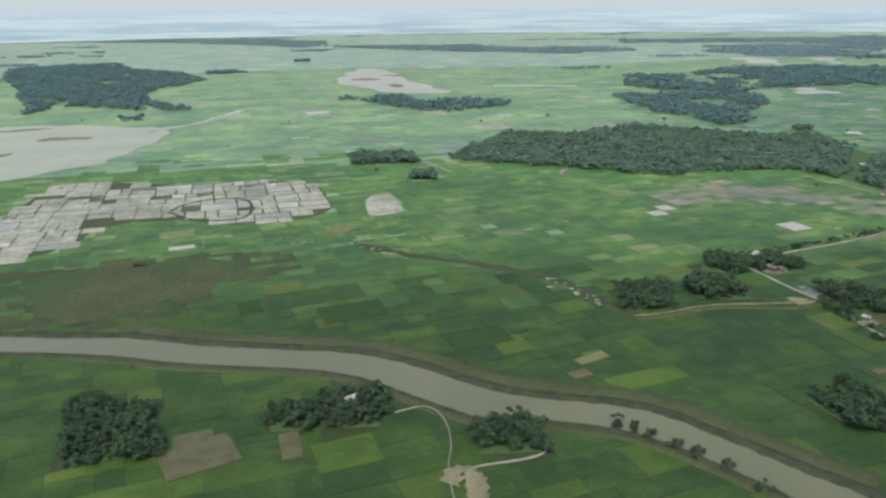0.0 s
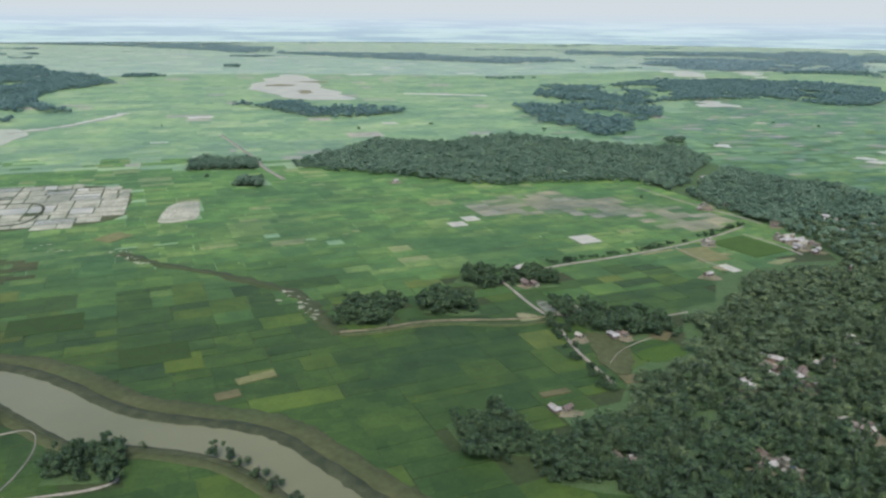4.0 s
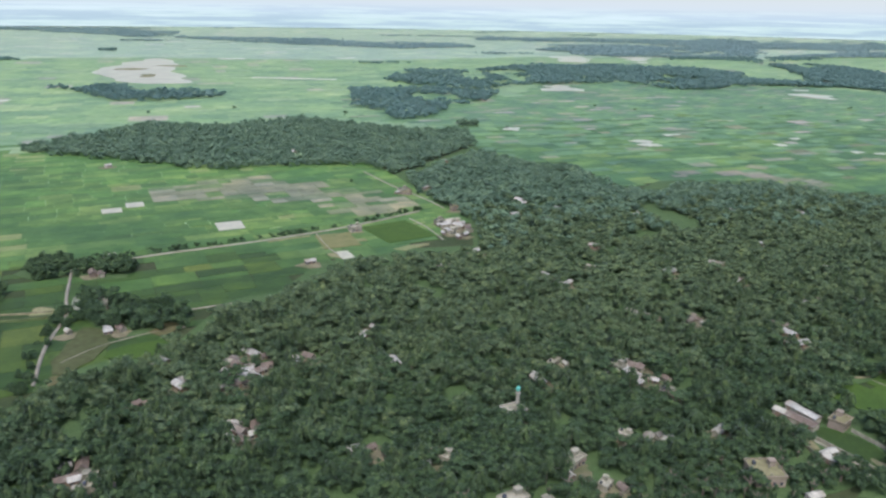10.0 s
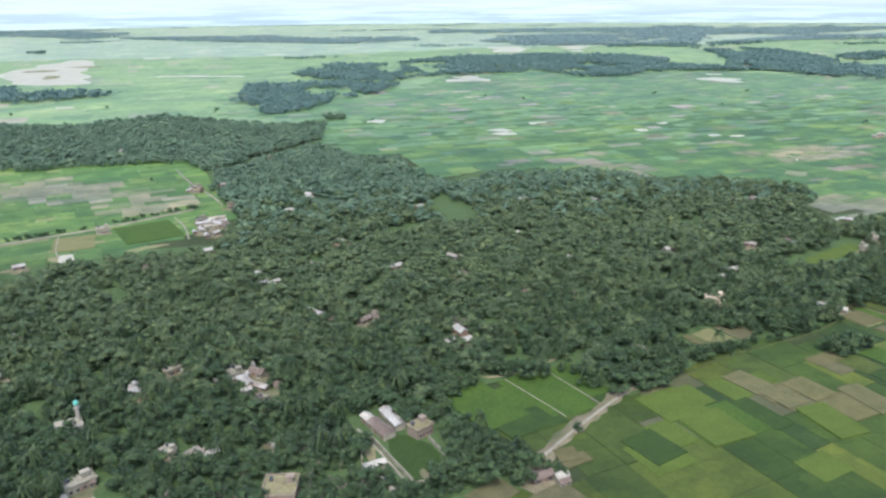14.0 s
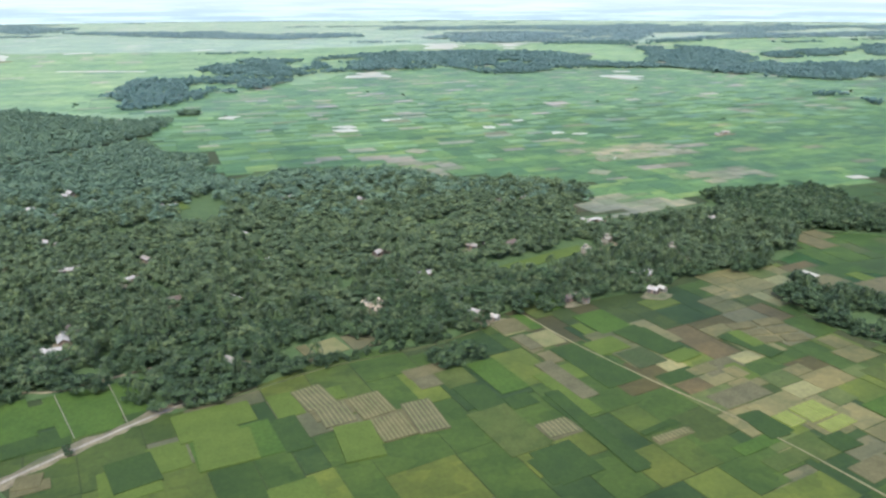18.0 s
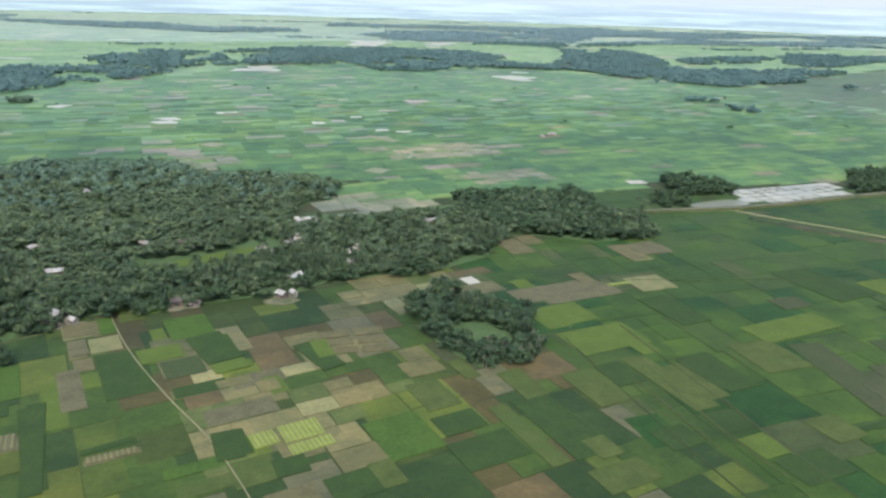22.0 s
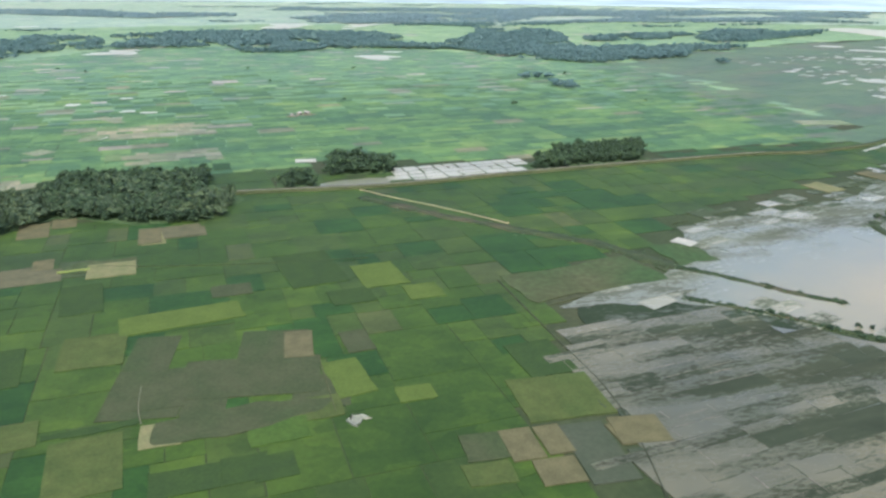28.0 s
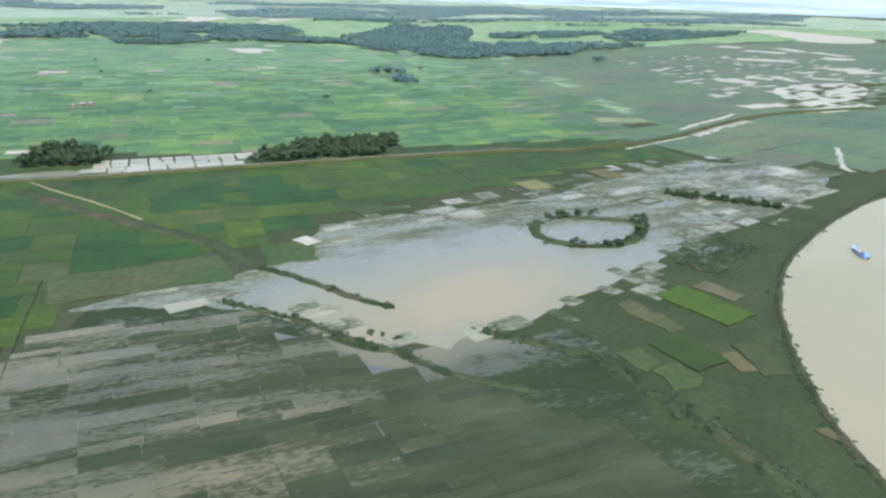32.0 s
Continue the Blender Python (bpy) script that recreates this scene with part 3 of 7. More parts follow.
FAR_WOODS = [
    [(538, 1329), (564, 1230), (679, 1158), (787, 1219), (900, 1228), (1006, 1219), (1072, 1165), (1126, 1208), (1276, 1327), (1320, 1385), (1284, 1551), (1163, 1590), (930, 1634), (744, 1489), (612, 1497), (540, 1319)],
    [(443, 1069), (447, 974), (472, 916), (473, 844), (525, 851), (575, 959), (655, 1026), (697, 1116), (664, 1120), (591, 1187), (542, 1148), (460, 1155)],
    [(982, 1228), (1002, 1122), (1061, 1109), (1215, 1193), (1304, 1131), (1362, 1098), (1384, 1015), (1388, 935), (1464, 979), (1498, 954), (1519, 882), (1652, 922), (1702, 972), (1650, 1095), (1591, 1083), (1519, 1097), (1666, 1348), (1713, 1567), (1678, 1662), (1539, 1554), (1429, 1312), (1321, 1183), (1262, 1272), (1255, 1390), (1208, 1498), (1140, 1411), (1036, 1429)],
    [(1203, 1183), (1276, 1148), (1368, 1118), (1372, 1014), (1401, 956), (1424, 944), (1478, 1004), (1520, 955), (1544, 899), (1694, 959), (1837, 1132), (1684, 1085), (1602, 1140), (1524, 1105), (1429, 1136), (1229, 1278)],
    [(1381, 1200), (1465, 1185), (1620, 1272), (1674, 1359), (1696, 1514), (1651, 1601), (1574, 1646)],
    [(1685, 1263), (1753, 1277), (1963, 1373), (1993, 1413), (1870, 1455), (1765, 1383)],
    [(2103, 1491), (1968, 1284), (2086, 1282), (2300, 1524), (2147, 1549)],
    [(2210, 1385), (2345, 1385), (2436, 1478), (2271, 1453)],
    [(1776, 1062), (1862, 1046), (1911, 1103), (1801, 1095)],
    [(1425, 935), (1476, 878), (1525, 893), (1665, 933), (1720, 1009), (1812, 1010), (1829, 1038), (1752, 1081), (1646, 1111), (1583, 1169), (1493, 1162)],
    [(1661, 1253), (1865, 1268), (1907, 1347), (1715, 1358)],
    [(1935, 1288), (1896, 1187), (2011, 1206), (2243, 1311), (2305, 1393), (2222, 1499), (2038, 1454)],
    [(1641, 836), (1673, 828), (1682, 844), (1650, 853)],
    [(1306, 722), (1347, 728), (1355, 743), (1322, 752)],
    [(1327, 690), (1320, 642), (1334, 630), (1343, 651), (1332, 687)],
    [(1330, 622), (1369, 596), (1369, 597), (1328, 620)],
    [(-419, 1120), (-407, 1203), (-341, 1183), (-283, 1156), (-190, 1127), (-263, 1232), (-302, 1300), (-307, 1450), (-269, 1501), (-245, 1594), (-263, 1662), (-315, 1790), (-479, 1943), (-531, 2138), (-665, 2120), (-777, 1997)],
    [(-303, 1035), (-264, 1030), (-226, 1042), (-229, 1046), (-265, 1073), (-292, 1036)],
    [(-259, 1765), (-198, 1793), (-206, 1854), (-271, 1839)],
    [(117, 1110), (158, 1120), (158, 1115), (116, 1126)],
    [(182, 1145), (241, 1154), (241, 1168), (182, 1165)],
    [(-82, 2098), (-35, 2144), (-41, 2202), (-92, 2176)],
]
FAR_BELTS = [
    [(-1118, 3726), (-689, 3489), (-226, 3120), (-63, 2892), (19, 2981), (1, 3396), (-364, 3788), (-1109, 3739)],
    [(32, 2890), (414, 2522), (794, 2276), (842, 2471), (545, 2860), (25, 3008)],
    [(695, 2335), (978, 2369), (1028, 2631), (760, 2657)],
    [(1160, 2220), (1328, 2136), (1531, 2004), (1658, 2053), (1796, 2256), (1579, 2423), (1190, 2247)],
    [(1591, 1954), (1702, 1904), (1809, 2046), (1635, 2020)],
    [(1304, 2790), (1746, 2724), (1864, 2453), (2078, 2494), (2364, 2354), (2600, 2620), (2087, 2874), (1334, 2871)],
    [(1193, 2014), (1384, 1930), (1627, 1741), (1678, 1868), (1453, 2115), (1212, 2083)],
    [(1315, 2467), (1573, 2435), (1785, 2179), (1810, 2042), (1897, 2201), (1626, 2579), (1341, 2562)],
    [(1916, 2393), (2328, 2431), (2451, 2654), (2039, 2586)],
    [(1698, 1296), (1793, 1309), (1905, 1320), (1992, 1418), (1764, 1383)],
    [(1999, 1389), (2018, 1283), (2146, 1411), (2103, 1503)],
    [(1758, 2350), (2256, 2318), (2288, 2188), (2993, 2516), (2959, 2175), (3180, 2118), (3613, 2533), (3353, 2635), (2497, 2824), (1907, 2628)],
    [(1725, 2025), (1873, 2064), (2132, 2609), (1910, 2443)],
    [(1375, 1785), (1521, 1803), (1560, 1663), (1596, 1772), (1551, 1933), (1428, 1972)],
    [(1668, 1739), (2032, 1915), (2660, 1872), (2892, 1750), (2917, 1802), (2899, 2184), (2122, 2116), (1710, 1878)],
    [(2029, 1710), (2148, 1639), (2195, 1720), (2044, 1741)],
    [(1164, 2215), (1328, 2154), (1591, 2015), (1747, 2226), (1508, 2466), (1231, 2334)],
    [(1148, 2893), (1703, 2803), (2237, 2628), (2539, 3000), (1874, 3099), (1240, 3142)],
]
BELT_N = [(13, 1207), (90, 1107), (148, 1050), (208, 1062), (284, 1099), (284, 1120), (208, 1155), (140, 1185), (110, 1247), (16, 1221)]
GROVES = [[(-171, 447), (-122, 442), (-107, 385), (-153, 376)], [(-50, 426), (26, 428), (20, 391), (-44, 395)], [(77, 384), (108, 379), (109, 349), (74, 352)],
          [(249, 592), (295, 577), (272, 528), (233, 541)], [(38, 1262), (143, 1241), (135, 1170), (35, 1180)],
          [(1692, 502), (1722, 494), (1727, 537), (1695, 545)], [(1742, 540), (1809, 533), (1819, 590), (1759, 605)], [(1946, 514), (2011, 516), (2095, 531), (2120, 586), (2020, 591)],
          [(1498, 469), (1495, 584), (1625, 574), (1632, 419), (1576, 418)]]
GROVES += [[(820, 214), (864, 244), (887, 256), (906, 238), (918, 220), (903, 206), (882, 218), (839, 206)], [(291, 376), (323, 389), (337, 383), (334, 336), (298, 343)],
           [(418, 552), (446, 535), (475, 500), (465, 474), (432, 490), (415, 520)], [(414, 623), (441, 627), (435, 597), (410, 600)]]
GROVES = [laid(g) for g in GROVES]
GROVES += [np.array(g, float) for g in ([(196, 182), (210, 174), (232, 167), (242, 205), (227, 213), (212, 205), (196, 198)], [(179, 323), (192, 316), (206, 316), (206, 333), (195, 343), (180, 337)],
                                        [(201, 361), (214, 350), (226, 357), (227, 374), (212, 379), (202, 363)], [(229, 353), (240, 346), (255, 346), (257, 364), (243, 371), (230, 363)],
                                        [(242, 308), (254, 301), (257, 320), (244, 322)], [(256, 283), (270, 274), (287, 281), (291, 292), (275, 298), (258, 294)], [(540, 784), (561, 785), (566, 798), (544, 796)], [(67, 619), (89, 613), (90, 634), (68, 638)], [(658, 171), (667, 166), (674, 170), (675, 171), (667, 177), (660, 173)])]
GROVE_BOX = laid([(1386, 327), (1420, 336), (1459, 288), (1446, 238), (1403, 227), (1389, 258)])
BOX_CLEAR = np.array([(819, 164), (836, 168), (841, 149), (823, 144)], float)
WATERS = [RIVER_POLY, EAST_POLY, LAKE_W, LAKE_N, FLOOD_P, LOWER_P, POND_P, PALE_P]

# ---- ground and distance ----
MID_X, MID_Y, REACH = 560.0, -60.0, 4300.0
rim = [(MID_X + REACH * math.sin(a), MID_Y + REACH * math.cos(a)) for a in np.linspace(0, 2 * math.pi, 96, endpoint=False)]
ground = tagged(new("ground", sheet(rim, 0.0, GRASS, "ground", 2.0)), "flat green delta plain of grass and rice land", "ground", kind="structure")


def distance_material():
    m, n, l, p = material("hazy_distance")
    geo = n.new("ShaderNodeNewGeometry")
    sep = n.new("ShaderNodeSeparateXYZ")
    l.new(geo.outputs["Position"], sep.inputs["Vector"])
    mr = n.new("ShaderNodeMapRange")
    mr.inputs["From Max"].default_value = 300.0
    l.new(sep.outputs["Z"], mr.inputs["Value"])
    # haze painted as glowing bands, paler with height, over faint streaks
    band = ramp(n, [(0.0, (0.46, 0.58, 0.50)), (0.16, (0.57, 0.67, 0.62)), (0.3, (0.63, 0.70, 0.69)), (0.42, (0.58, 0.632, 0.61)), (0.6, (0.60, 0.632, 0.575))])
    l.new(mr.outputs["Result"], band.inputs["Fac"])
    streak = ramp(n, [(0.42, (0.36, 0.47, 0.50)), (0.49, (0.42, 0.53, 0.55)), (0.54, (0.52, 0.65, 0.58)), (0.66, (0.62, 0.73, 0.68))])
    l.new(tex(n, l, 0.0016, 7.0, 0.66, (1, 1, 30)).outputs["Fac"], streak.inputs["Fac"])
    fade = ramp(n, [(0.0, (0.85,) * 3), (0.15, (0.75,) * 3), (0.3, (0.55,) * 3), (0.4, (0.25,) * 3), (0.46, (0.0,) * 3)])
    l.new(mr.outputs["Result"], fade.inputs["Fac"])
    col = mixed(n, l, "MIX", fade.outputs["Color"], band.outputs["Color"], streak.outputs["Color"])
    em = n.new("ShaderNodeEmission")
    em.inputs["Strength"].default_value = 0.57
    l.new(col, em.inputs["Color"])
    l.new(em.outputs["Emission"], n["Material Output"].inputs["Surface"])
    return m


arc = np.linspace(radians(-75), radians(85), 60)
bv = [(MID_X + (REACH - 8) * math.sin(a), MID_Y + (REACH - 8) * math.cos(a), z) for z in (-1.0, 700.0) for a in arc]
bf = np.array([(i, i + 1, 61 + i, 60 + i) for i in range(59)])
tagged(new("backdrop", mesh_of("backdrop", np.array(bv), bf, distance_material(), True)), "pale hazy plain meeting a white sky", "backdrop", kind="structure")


# ---- water ----
def waterbody(name, poly, mat, label, z=0.32, soft=2, rag=0.0, wave=18.0):
    q = rounded(poly, soft) if soft else np.asarray(poly, float)
    if rag:
        q = ragged(rounded(q, 1), rag, wave)
    return tagged(new(name, sheet(q, z, mat, name)), label, "water", kind="structure")


waterbody("river", RIVER_POLY, RIVER, "slow brown river winding between grassy banks", soft=0)
waterbody("river_east", EAST_POLY, RIVER_EAST, "wide silty beige river with a steep bank", soft=0)
waterbody("lake_west", LAKE_W, LAKE_DULL, "shallow grey lake with muddy shore", rag=14, wave=36)
waterbody("lake_north", LAKE_N, LAKE, "far pale lake with sandbars", rag=24, wave=70)
waterbody("flood_water", FLOOD_P, FLOOD, "grey flood water over drowned fields", rag=5, wave=13)
waterbody("flood_lower", LOWER_P, FLOOD_DARK, "flooded dark paddies with silt streaks", rag=3, wave=13)
waterbody("pond", POND_P, SILT, "pale silted pond in green paddies", soft=0, rag=3, wave=9)
waterbody("mudflat_water", [(1694, 508), (1676, 464), (1674, 440), (1758, 454), (1882, 569), (1814, 586), (1715, 548)], LAKE, "pale water on far mudflats", rag=9, wave=20)
waterbody("river_far", [(2473, 1434), (2412, 1290), (2359, 1168), (2502, 1146), (2657, 1290), (2628, 1469), (2652, 1620), (2466, 1574)], LAKE, "far bright reach of a river", rag=14, wave=60)
waterbody("roadside_pond", laid([(1735, 515), (1804, 523), (1798, 492), (1730, 497)]), RIVER, "brown pond beside the embankment", soft=1)


def stretch(name, line, width, mat, label, z=0.34, category="water", jitter=0.35, crown_z=0.0, drop=0.3, steps=3):
    return tagged(new(name, ribbon(line, width, z, mat, name, crown_z, drop, jitter, steps)), label, category, kind="structure")


for line, wide in (([(1387, 295), (1415, 307), (1438, 317), (1456, 324)], 2.2), ([(1463, 327), (1484, 339), (1513, 357), (1529, 365), (1549, 372)], 8), ([(1467, 350), (1503, 374), (1525, 383), (1560, 406)], 3.5), ([(1540, 270), (1514, 240), (1495, 220), (1493, 209)], 3)):
    stretch("stream", line, wide, LAKE, "bright winding stream on far mudflats", jitter=0.6)
stretch("channel", [(-220, 940), (-172, 981), (-148, 1038), (-123, 1121)], 14, LAKE, "pale channel feeding the lake", jitter=0.6)
stretch("creek", [(16, 441), (35, 421), (84, 389), (116, 363), (127, 337), (131, 318), (139, 304)], 7.0, PLOT["earth"], "weedy creek with pale mud patches", jitter=0.6)
rng_k = np.random.default_rng(8)
for x, y in [(-32.4, 461.8), (-24.9, 455.7), (-17.7, 452.1), (10.3, 445.0), (17.3, 440.3), (22.5, 432.7), (27.5, 425.2), (32.4, 420.0), (115.2, 360.7), (117.1, 349.4), (120.5, 344.8), (123.8, 340.2), (126.1, 332.1), (126.9, 324.5)]:
    for _ in range(3):
        bit = oblong(x + rng_k.normal() * 2.2, y + rng_k.normal() * 2.2, rng_k.uniform(1.2, 3.6), rng_k.uniform(0.6, 1.6), rng_k.uniform(-30, 20))
        waterbody("mud_bar", bit, SILT, "pale mud bar in the creek", 0.37 + 0.06 * rng_k.random(), 1, 0.6, 1.5)
# ---- banks ----
# wide dark strip: the north bank's shadow put into its shape and colour
stretch("river_bank_north", RIVER_N + (-0.6, -1.2), 4.4, BANK, "dark steep river bank", 0.9, "bank", 0.25, 0.2, 0.8)
stretch("river_bank_south", RIVER_S, 1.4, BANK, "low grassy river bank", 0.6, "bank", 0.4, 0.1, 0.8)
stretch("river_bank_east", EAST_BANK, 1.1, WEED, "crumbling weedy river bank", 0.8, "bank", 0.7, 0.2, 0.7, 4)
for line, wide, label in ((laid([(1763, 454), (1813, 388), (1859, 337), (1909, 290), (1926, 254), (1941, 227)]), 6, "broad weedy creek bank between paddies"),
                          (laid([(1941, 227), (1962, 205), (1982, 175), (2006, 148)]), 3.2, "weedy bund in flood water"),
                          (laid([(1917, 178), (1952, 147), (1972, 121), (1996, 95), (2016, 66), (2050, 40)]), 1.8, "narrow bund with bushes in flood water"),
                          (laid([(2048, 106), (2080, 76), (2096, 59), (2102, 19), (2109, -12), (2117, -53), (2120, -120)]), 3.4, "bushy bank along drowned grass")):
    stretch("bund", line, wide, WEED, label, 0.55, "bund", 0.4, 0.25, 0.8)

# ---- fields ----
def split(rng, w, h, x, y, least):
    """Cuts a block of land into plots."""
    if (w < 2 * least and h < 2 * least) or (w * h < 5.5 * least * least and rng.random() < 0.4):
        return [(x, y, w, h)]
    k = rng.uniform(0.36, 0.64)
    if w > h * rng.uniform(0.7, 1.6):
        return split(rng, w * k, h, x, y, least) + split(rng, w * (1 - k), h, x + w * k, y, least)
    return split(rng, w, h * k, x, y, least) + split(rng, w, h * (1 - k), x, y + h * k, least)


def plots_in(region, angle, least, gap, seed, avoid, low=0.08, high=0.2, chance=1.0, slim=1.0):
    rng = np.random.default_rng(seed)
    c, s = math.cos(radians(angle)), math.sin(radians(angle))
    q = np.asarray(region, float)
    u = np.stack([q[:, 0] * c + q[:, 1] * s, -q[:, 0] * s + q[:, 1] * c], 1) * (1, slim)
    lo, hi = u.min(0), u.max(0)
    cells = np.array(split(rng, hi[0] - lo[0], hi[1] - lo[1], lo[0], lo[1], least))
    cells[:, [1, 3]] /= slim
    mid = cells[:, :2] + cells[:, 2:] / 2
    world_mid = np.stack([mid[:, 0] * c - mid[:, 1] * s, mid[:, 0] * s + mid[:, 1] * c], 1)
    ok = inside(world_mid, region) & (rng.random(len(cells)) < chance)
    for a in avoid:
        ok &= ~inside(world_mid, a)
    out = []
    for x, y, w, h in cells[ok]:
        g = gap * rng.uniform(0.2, 1.2)
        box = np.array([(x + g, y + g), (x + w - g, y + g), (x + w - g, y + h - g), (x + g, y + h - g)]) + rng.uniform(-1, 1, (4, 2)) * least * 0.02
        out.append((np.stack([box[:, 0] * c - box[:, 1] * s, box[:, 0] * s + box[:, 1] * c], 1), rng.uniform(low, high)))
    return out


def slabs(plots, mat, name):
    v, f = [], []
    for box, z in plots:
        k = len(v)
        v += [(x, y, z) for x, y in box] + [(x, y, -0.2) for x, y in box]
        f += [(k, k + 1, k + 2, k + 3)] + [(k + i, k + 4 + i, k + 4 + (i + 1) % 4, k + (i + 1) % 4) for i in range(4)]
    return mesh_of(name, np.array(v), np.array(f), mat)


# farther regions take the crop colours with more painted haze
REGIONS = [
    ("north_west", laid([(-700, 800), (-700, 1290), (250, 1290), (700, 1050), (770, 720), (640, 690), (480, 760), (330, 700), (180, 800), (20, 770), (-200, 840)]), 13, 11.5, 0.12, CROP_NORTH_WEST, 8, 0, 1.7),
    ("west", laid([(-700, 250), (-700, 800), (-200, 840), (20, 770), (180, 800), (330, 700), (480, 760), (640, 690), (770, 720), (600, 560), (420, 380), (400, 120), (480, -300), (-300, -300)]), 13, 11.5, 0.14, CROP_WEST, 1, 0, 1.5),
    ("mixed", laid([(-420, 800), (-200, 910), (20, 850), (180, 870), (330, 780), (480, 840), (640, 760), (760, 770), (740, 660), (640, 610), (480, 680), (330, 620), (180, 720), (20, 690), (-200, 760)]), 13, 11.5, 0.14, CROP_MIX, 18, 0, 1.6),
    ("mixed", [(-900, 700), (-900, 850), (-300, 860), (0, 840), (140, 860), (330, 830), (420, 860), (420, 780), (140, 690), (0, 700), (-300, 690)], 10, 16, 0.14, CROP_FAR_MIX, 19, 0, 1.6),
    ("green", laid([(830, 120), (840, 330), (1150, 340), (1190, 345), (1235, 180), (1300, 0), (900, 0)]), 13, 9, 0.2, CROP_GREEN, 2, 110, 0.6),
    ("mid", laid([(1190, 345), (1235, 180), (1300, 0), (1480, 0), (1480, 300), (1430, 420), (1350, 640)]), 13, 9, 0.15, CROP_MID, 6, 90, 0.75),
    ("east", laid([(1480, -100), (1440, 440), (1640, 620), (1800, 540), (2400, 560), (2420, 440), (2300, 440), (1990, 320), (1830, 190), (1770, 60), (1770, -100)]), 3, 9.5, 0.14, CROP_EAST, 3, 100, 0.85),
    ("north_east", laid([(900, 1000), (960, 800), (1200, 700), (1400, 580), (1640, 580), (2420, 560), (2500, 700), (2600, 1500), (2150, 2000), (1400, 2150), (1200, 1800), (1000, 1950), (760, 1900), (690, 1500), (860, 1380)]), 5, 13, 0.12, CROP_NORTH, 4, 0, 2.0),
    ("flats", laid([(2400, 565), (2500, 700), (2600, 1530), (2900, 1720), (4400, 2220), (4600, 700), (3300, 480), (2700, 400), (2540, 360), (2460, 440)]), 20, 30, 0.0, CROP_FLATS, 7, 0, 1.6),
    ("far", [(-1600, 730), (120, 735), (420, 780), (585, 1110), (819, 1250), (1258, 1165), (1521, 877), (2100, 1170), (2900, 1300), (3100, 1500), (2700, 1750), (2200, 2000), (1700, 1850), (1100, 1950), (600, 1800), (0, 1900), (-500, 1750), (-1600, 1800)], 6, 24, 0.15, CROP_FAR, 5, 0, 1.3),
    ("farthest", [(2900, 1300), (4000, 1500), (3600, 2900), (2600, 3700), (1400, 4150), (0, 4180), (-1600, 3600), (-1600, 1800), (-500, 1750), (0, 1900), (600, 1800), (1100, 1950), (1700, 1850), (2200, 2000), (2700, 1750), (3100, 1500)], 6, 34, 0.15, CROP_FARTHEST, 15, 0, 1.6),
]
# added filler under gaps between far plots, its green paled by painted haze
tagged(new("meadow", sheet([(-1500, 480), (-400, 420), (60, 400), (330, 410), (480, 700), (640, 640), (900, 420), (1290, 330), (1480, 420), (1900, 1000), (1900, 2200), (600, 2300), (-1500, 2200)], 0.04, CROP_FAR_MIX, "meadow", 0.5)), "hazed green filler between far rice plots", "field", kind="structure")
rng_p = np.random.default_rng(9)
NEAR_WOODS = [VILLAGE, VILLAGE_E, WOOD_NORTH, GROVE_BOX] + GROVES
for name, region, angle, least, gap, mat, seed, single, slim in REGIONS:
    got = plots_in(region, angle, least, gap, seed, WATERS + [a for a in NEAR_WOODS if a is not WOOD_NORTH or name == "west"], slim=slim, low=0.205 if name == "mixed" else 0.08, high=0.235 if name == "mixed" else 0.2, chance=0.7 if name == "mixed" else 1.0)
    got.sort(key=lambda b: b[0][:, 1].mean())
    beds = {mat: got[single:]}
    # the farther a plot, the likelier it takes the hazed colour
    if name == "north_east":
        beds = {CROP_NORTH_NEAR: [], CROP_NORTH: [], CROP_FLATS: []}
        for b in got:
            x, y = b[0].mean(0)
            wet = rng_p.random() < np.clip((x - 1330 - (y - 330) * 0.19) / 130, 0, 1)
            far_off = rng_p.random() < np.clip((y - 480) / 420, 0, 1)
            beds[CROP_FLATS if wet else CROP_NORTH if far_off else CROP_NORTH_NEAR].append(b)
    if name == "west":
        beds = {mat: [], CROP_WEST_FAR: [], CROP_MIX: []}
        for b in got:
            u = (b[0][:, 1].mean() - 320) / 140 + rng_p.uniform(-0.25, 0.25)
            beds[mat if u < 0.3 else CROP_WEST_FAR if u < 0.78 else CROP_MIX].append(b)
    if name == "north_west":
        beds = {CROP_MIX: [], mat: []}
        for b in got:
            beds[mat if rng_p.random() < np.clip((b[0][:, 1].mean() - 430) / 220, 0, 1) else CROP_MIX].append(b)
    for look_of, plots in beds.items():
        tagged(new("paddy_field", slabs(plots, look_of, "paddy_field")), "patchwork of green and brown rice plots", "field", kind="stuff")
    one = {"mid": CROP_MID_ONE, "green": CROP_GREEN_ONE}.get(name, CROP_EAST_ONE)
    for box in got[:single]:
        part("rice_plot", slabs([box], one, "rice_plot"), ground)

# plots that stand out: x, y, width, depth, turn
SPECIAL = {}
SPECIAL["white"] = [(301.4, 428.7, 15.4, 17.1, 12), (227.0, 476.0, 12.0, 11.0, 13), (239.0, 489.0, 11.0, 12.0, 13), (-94.0, 453.9, 15.4, 7.3, 16), (363.1, 361.2, 7.2, 12.8, 13), (843.0, 207.6, 6.0, 8.0, 14), (1155.9, 159.5, 7.2, 9.9, 30), (1012.3, 357.2, 12.9, 8.4, -3), (238.4, 983.8, 19.8, 18.2, 13)]
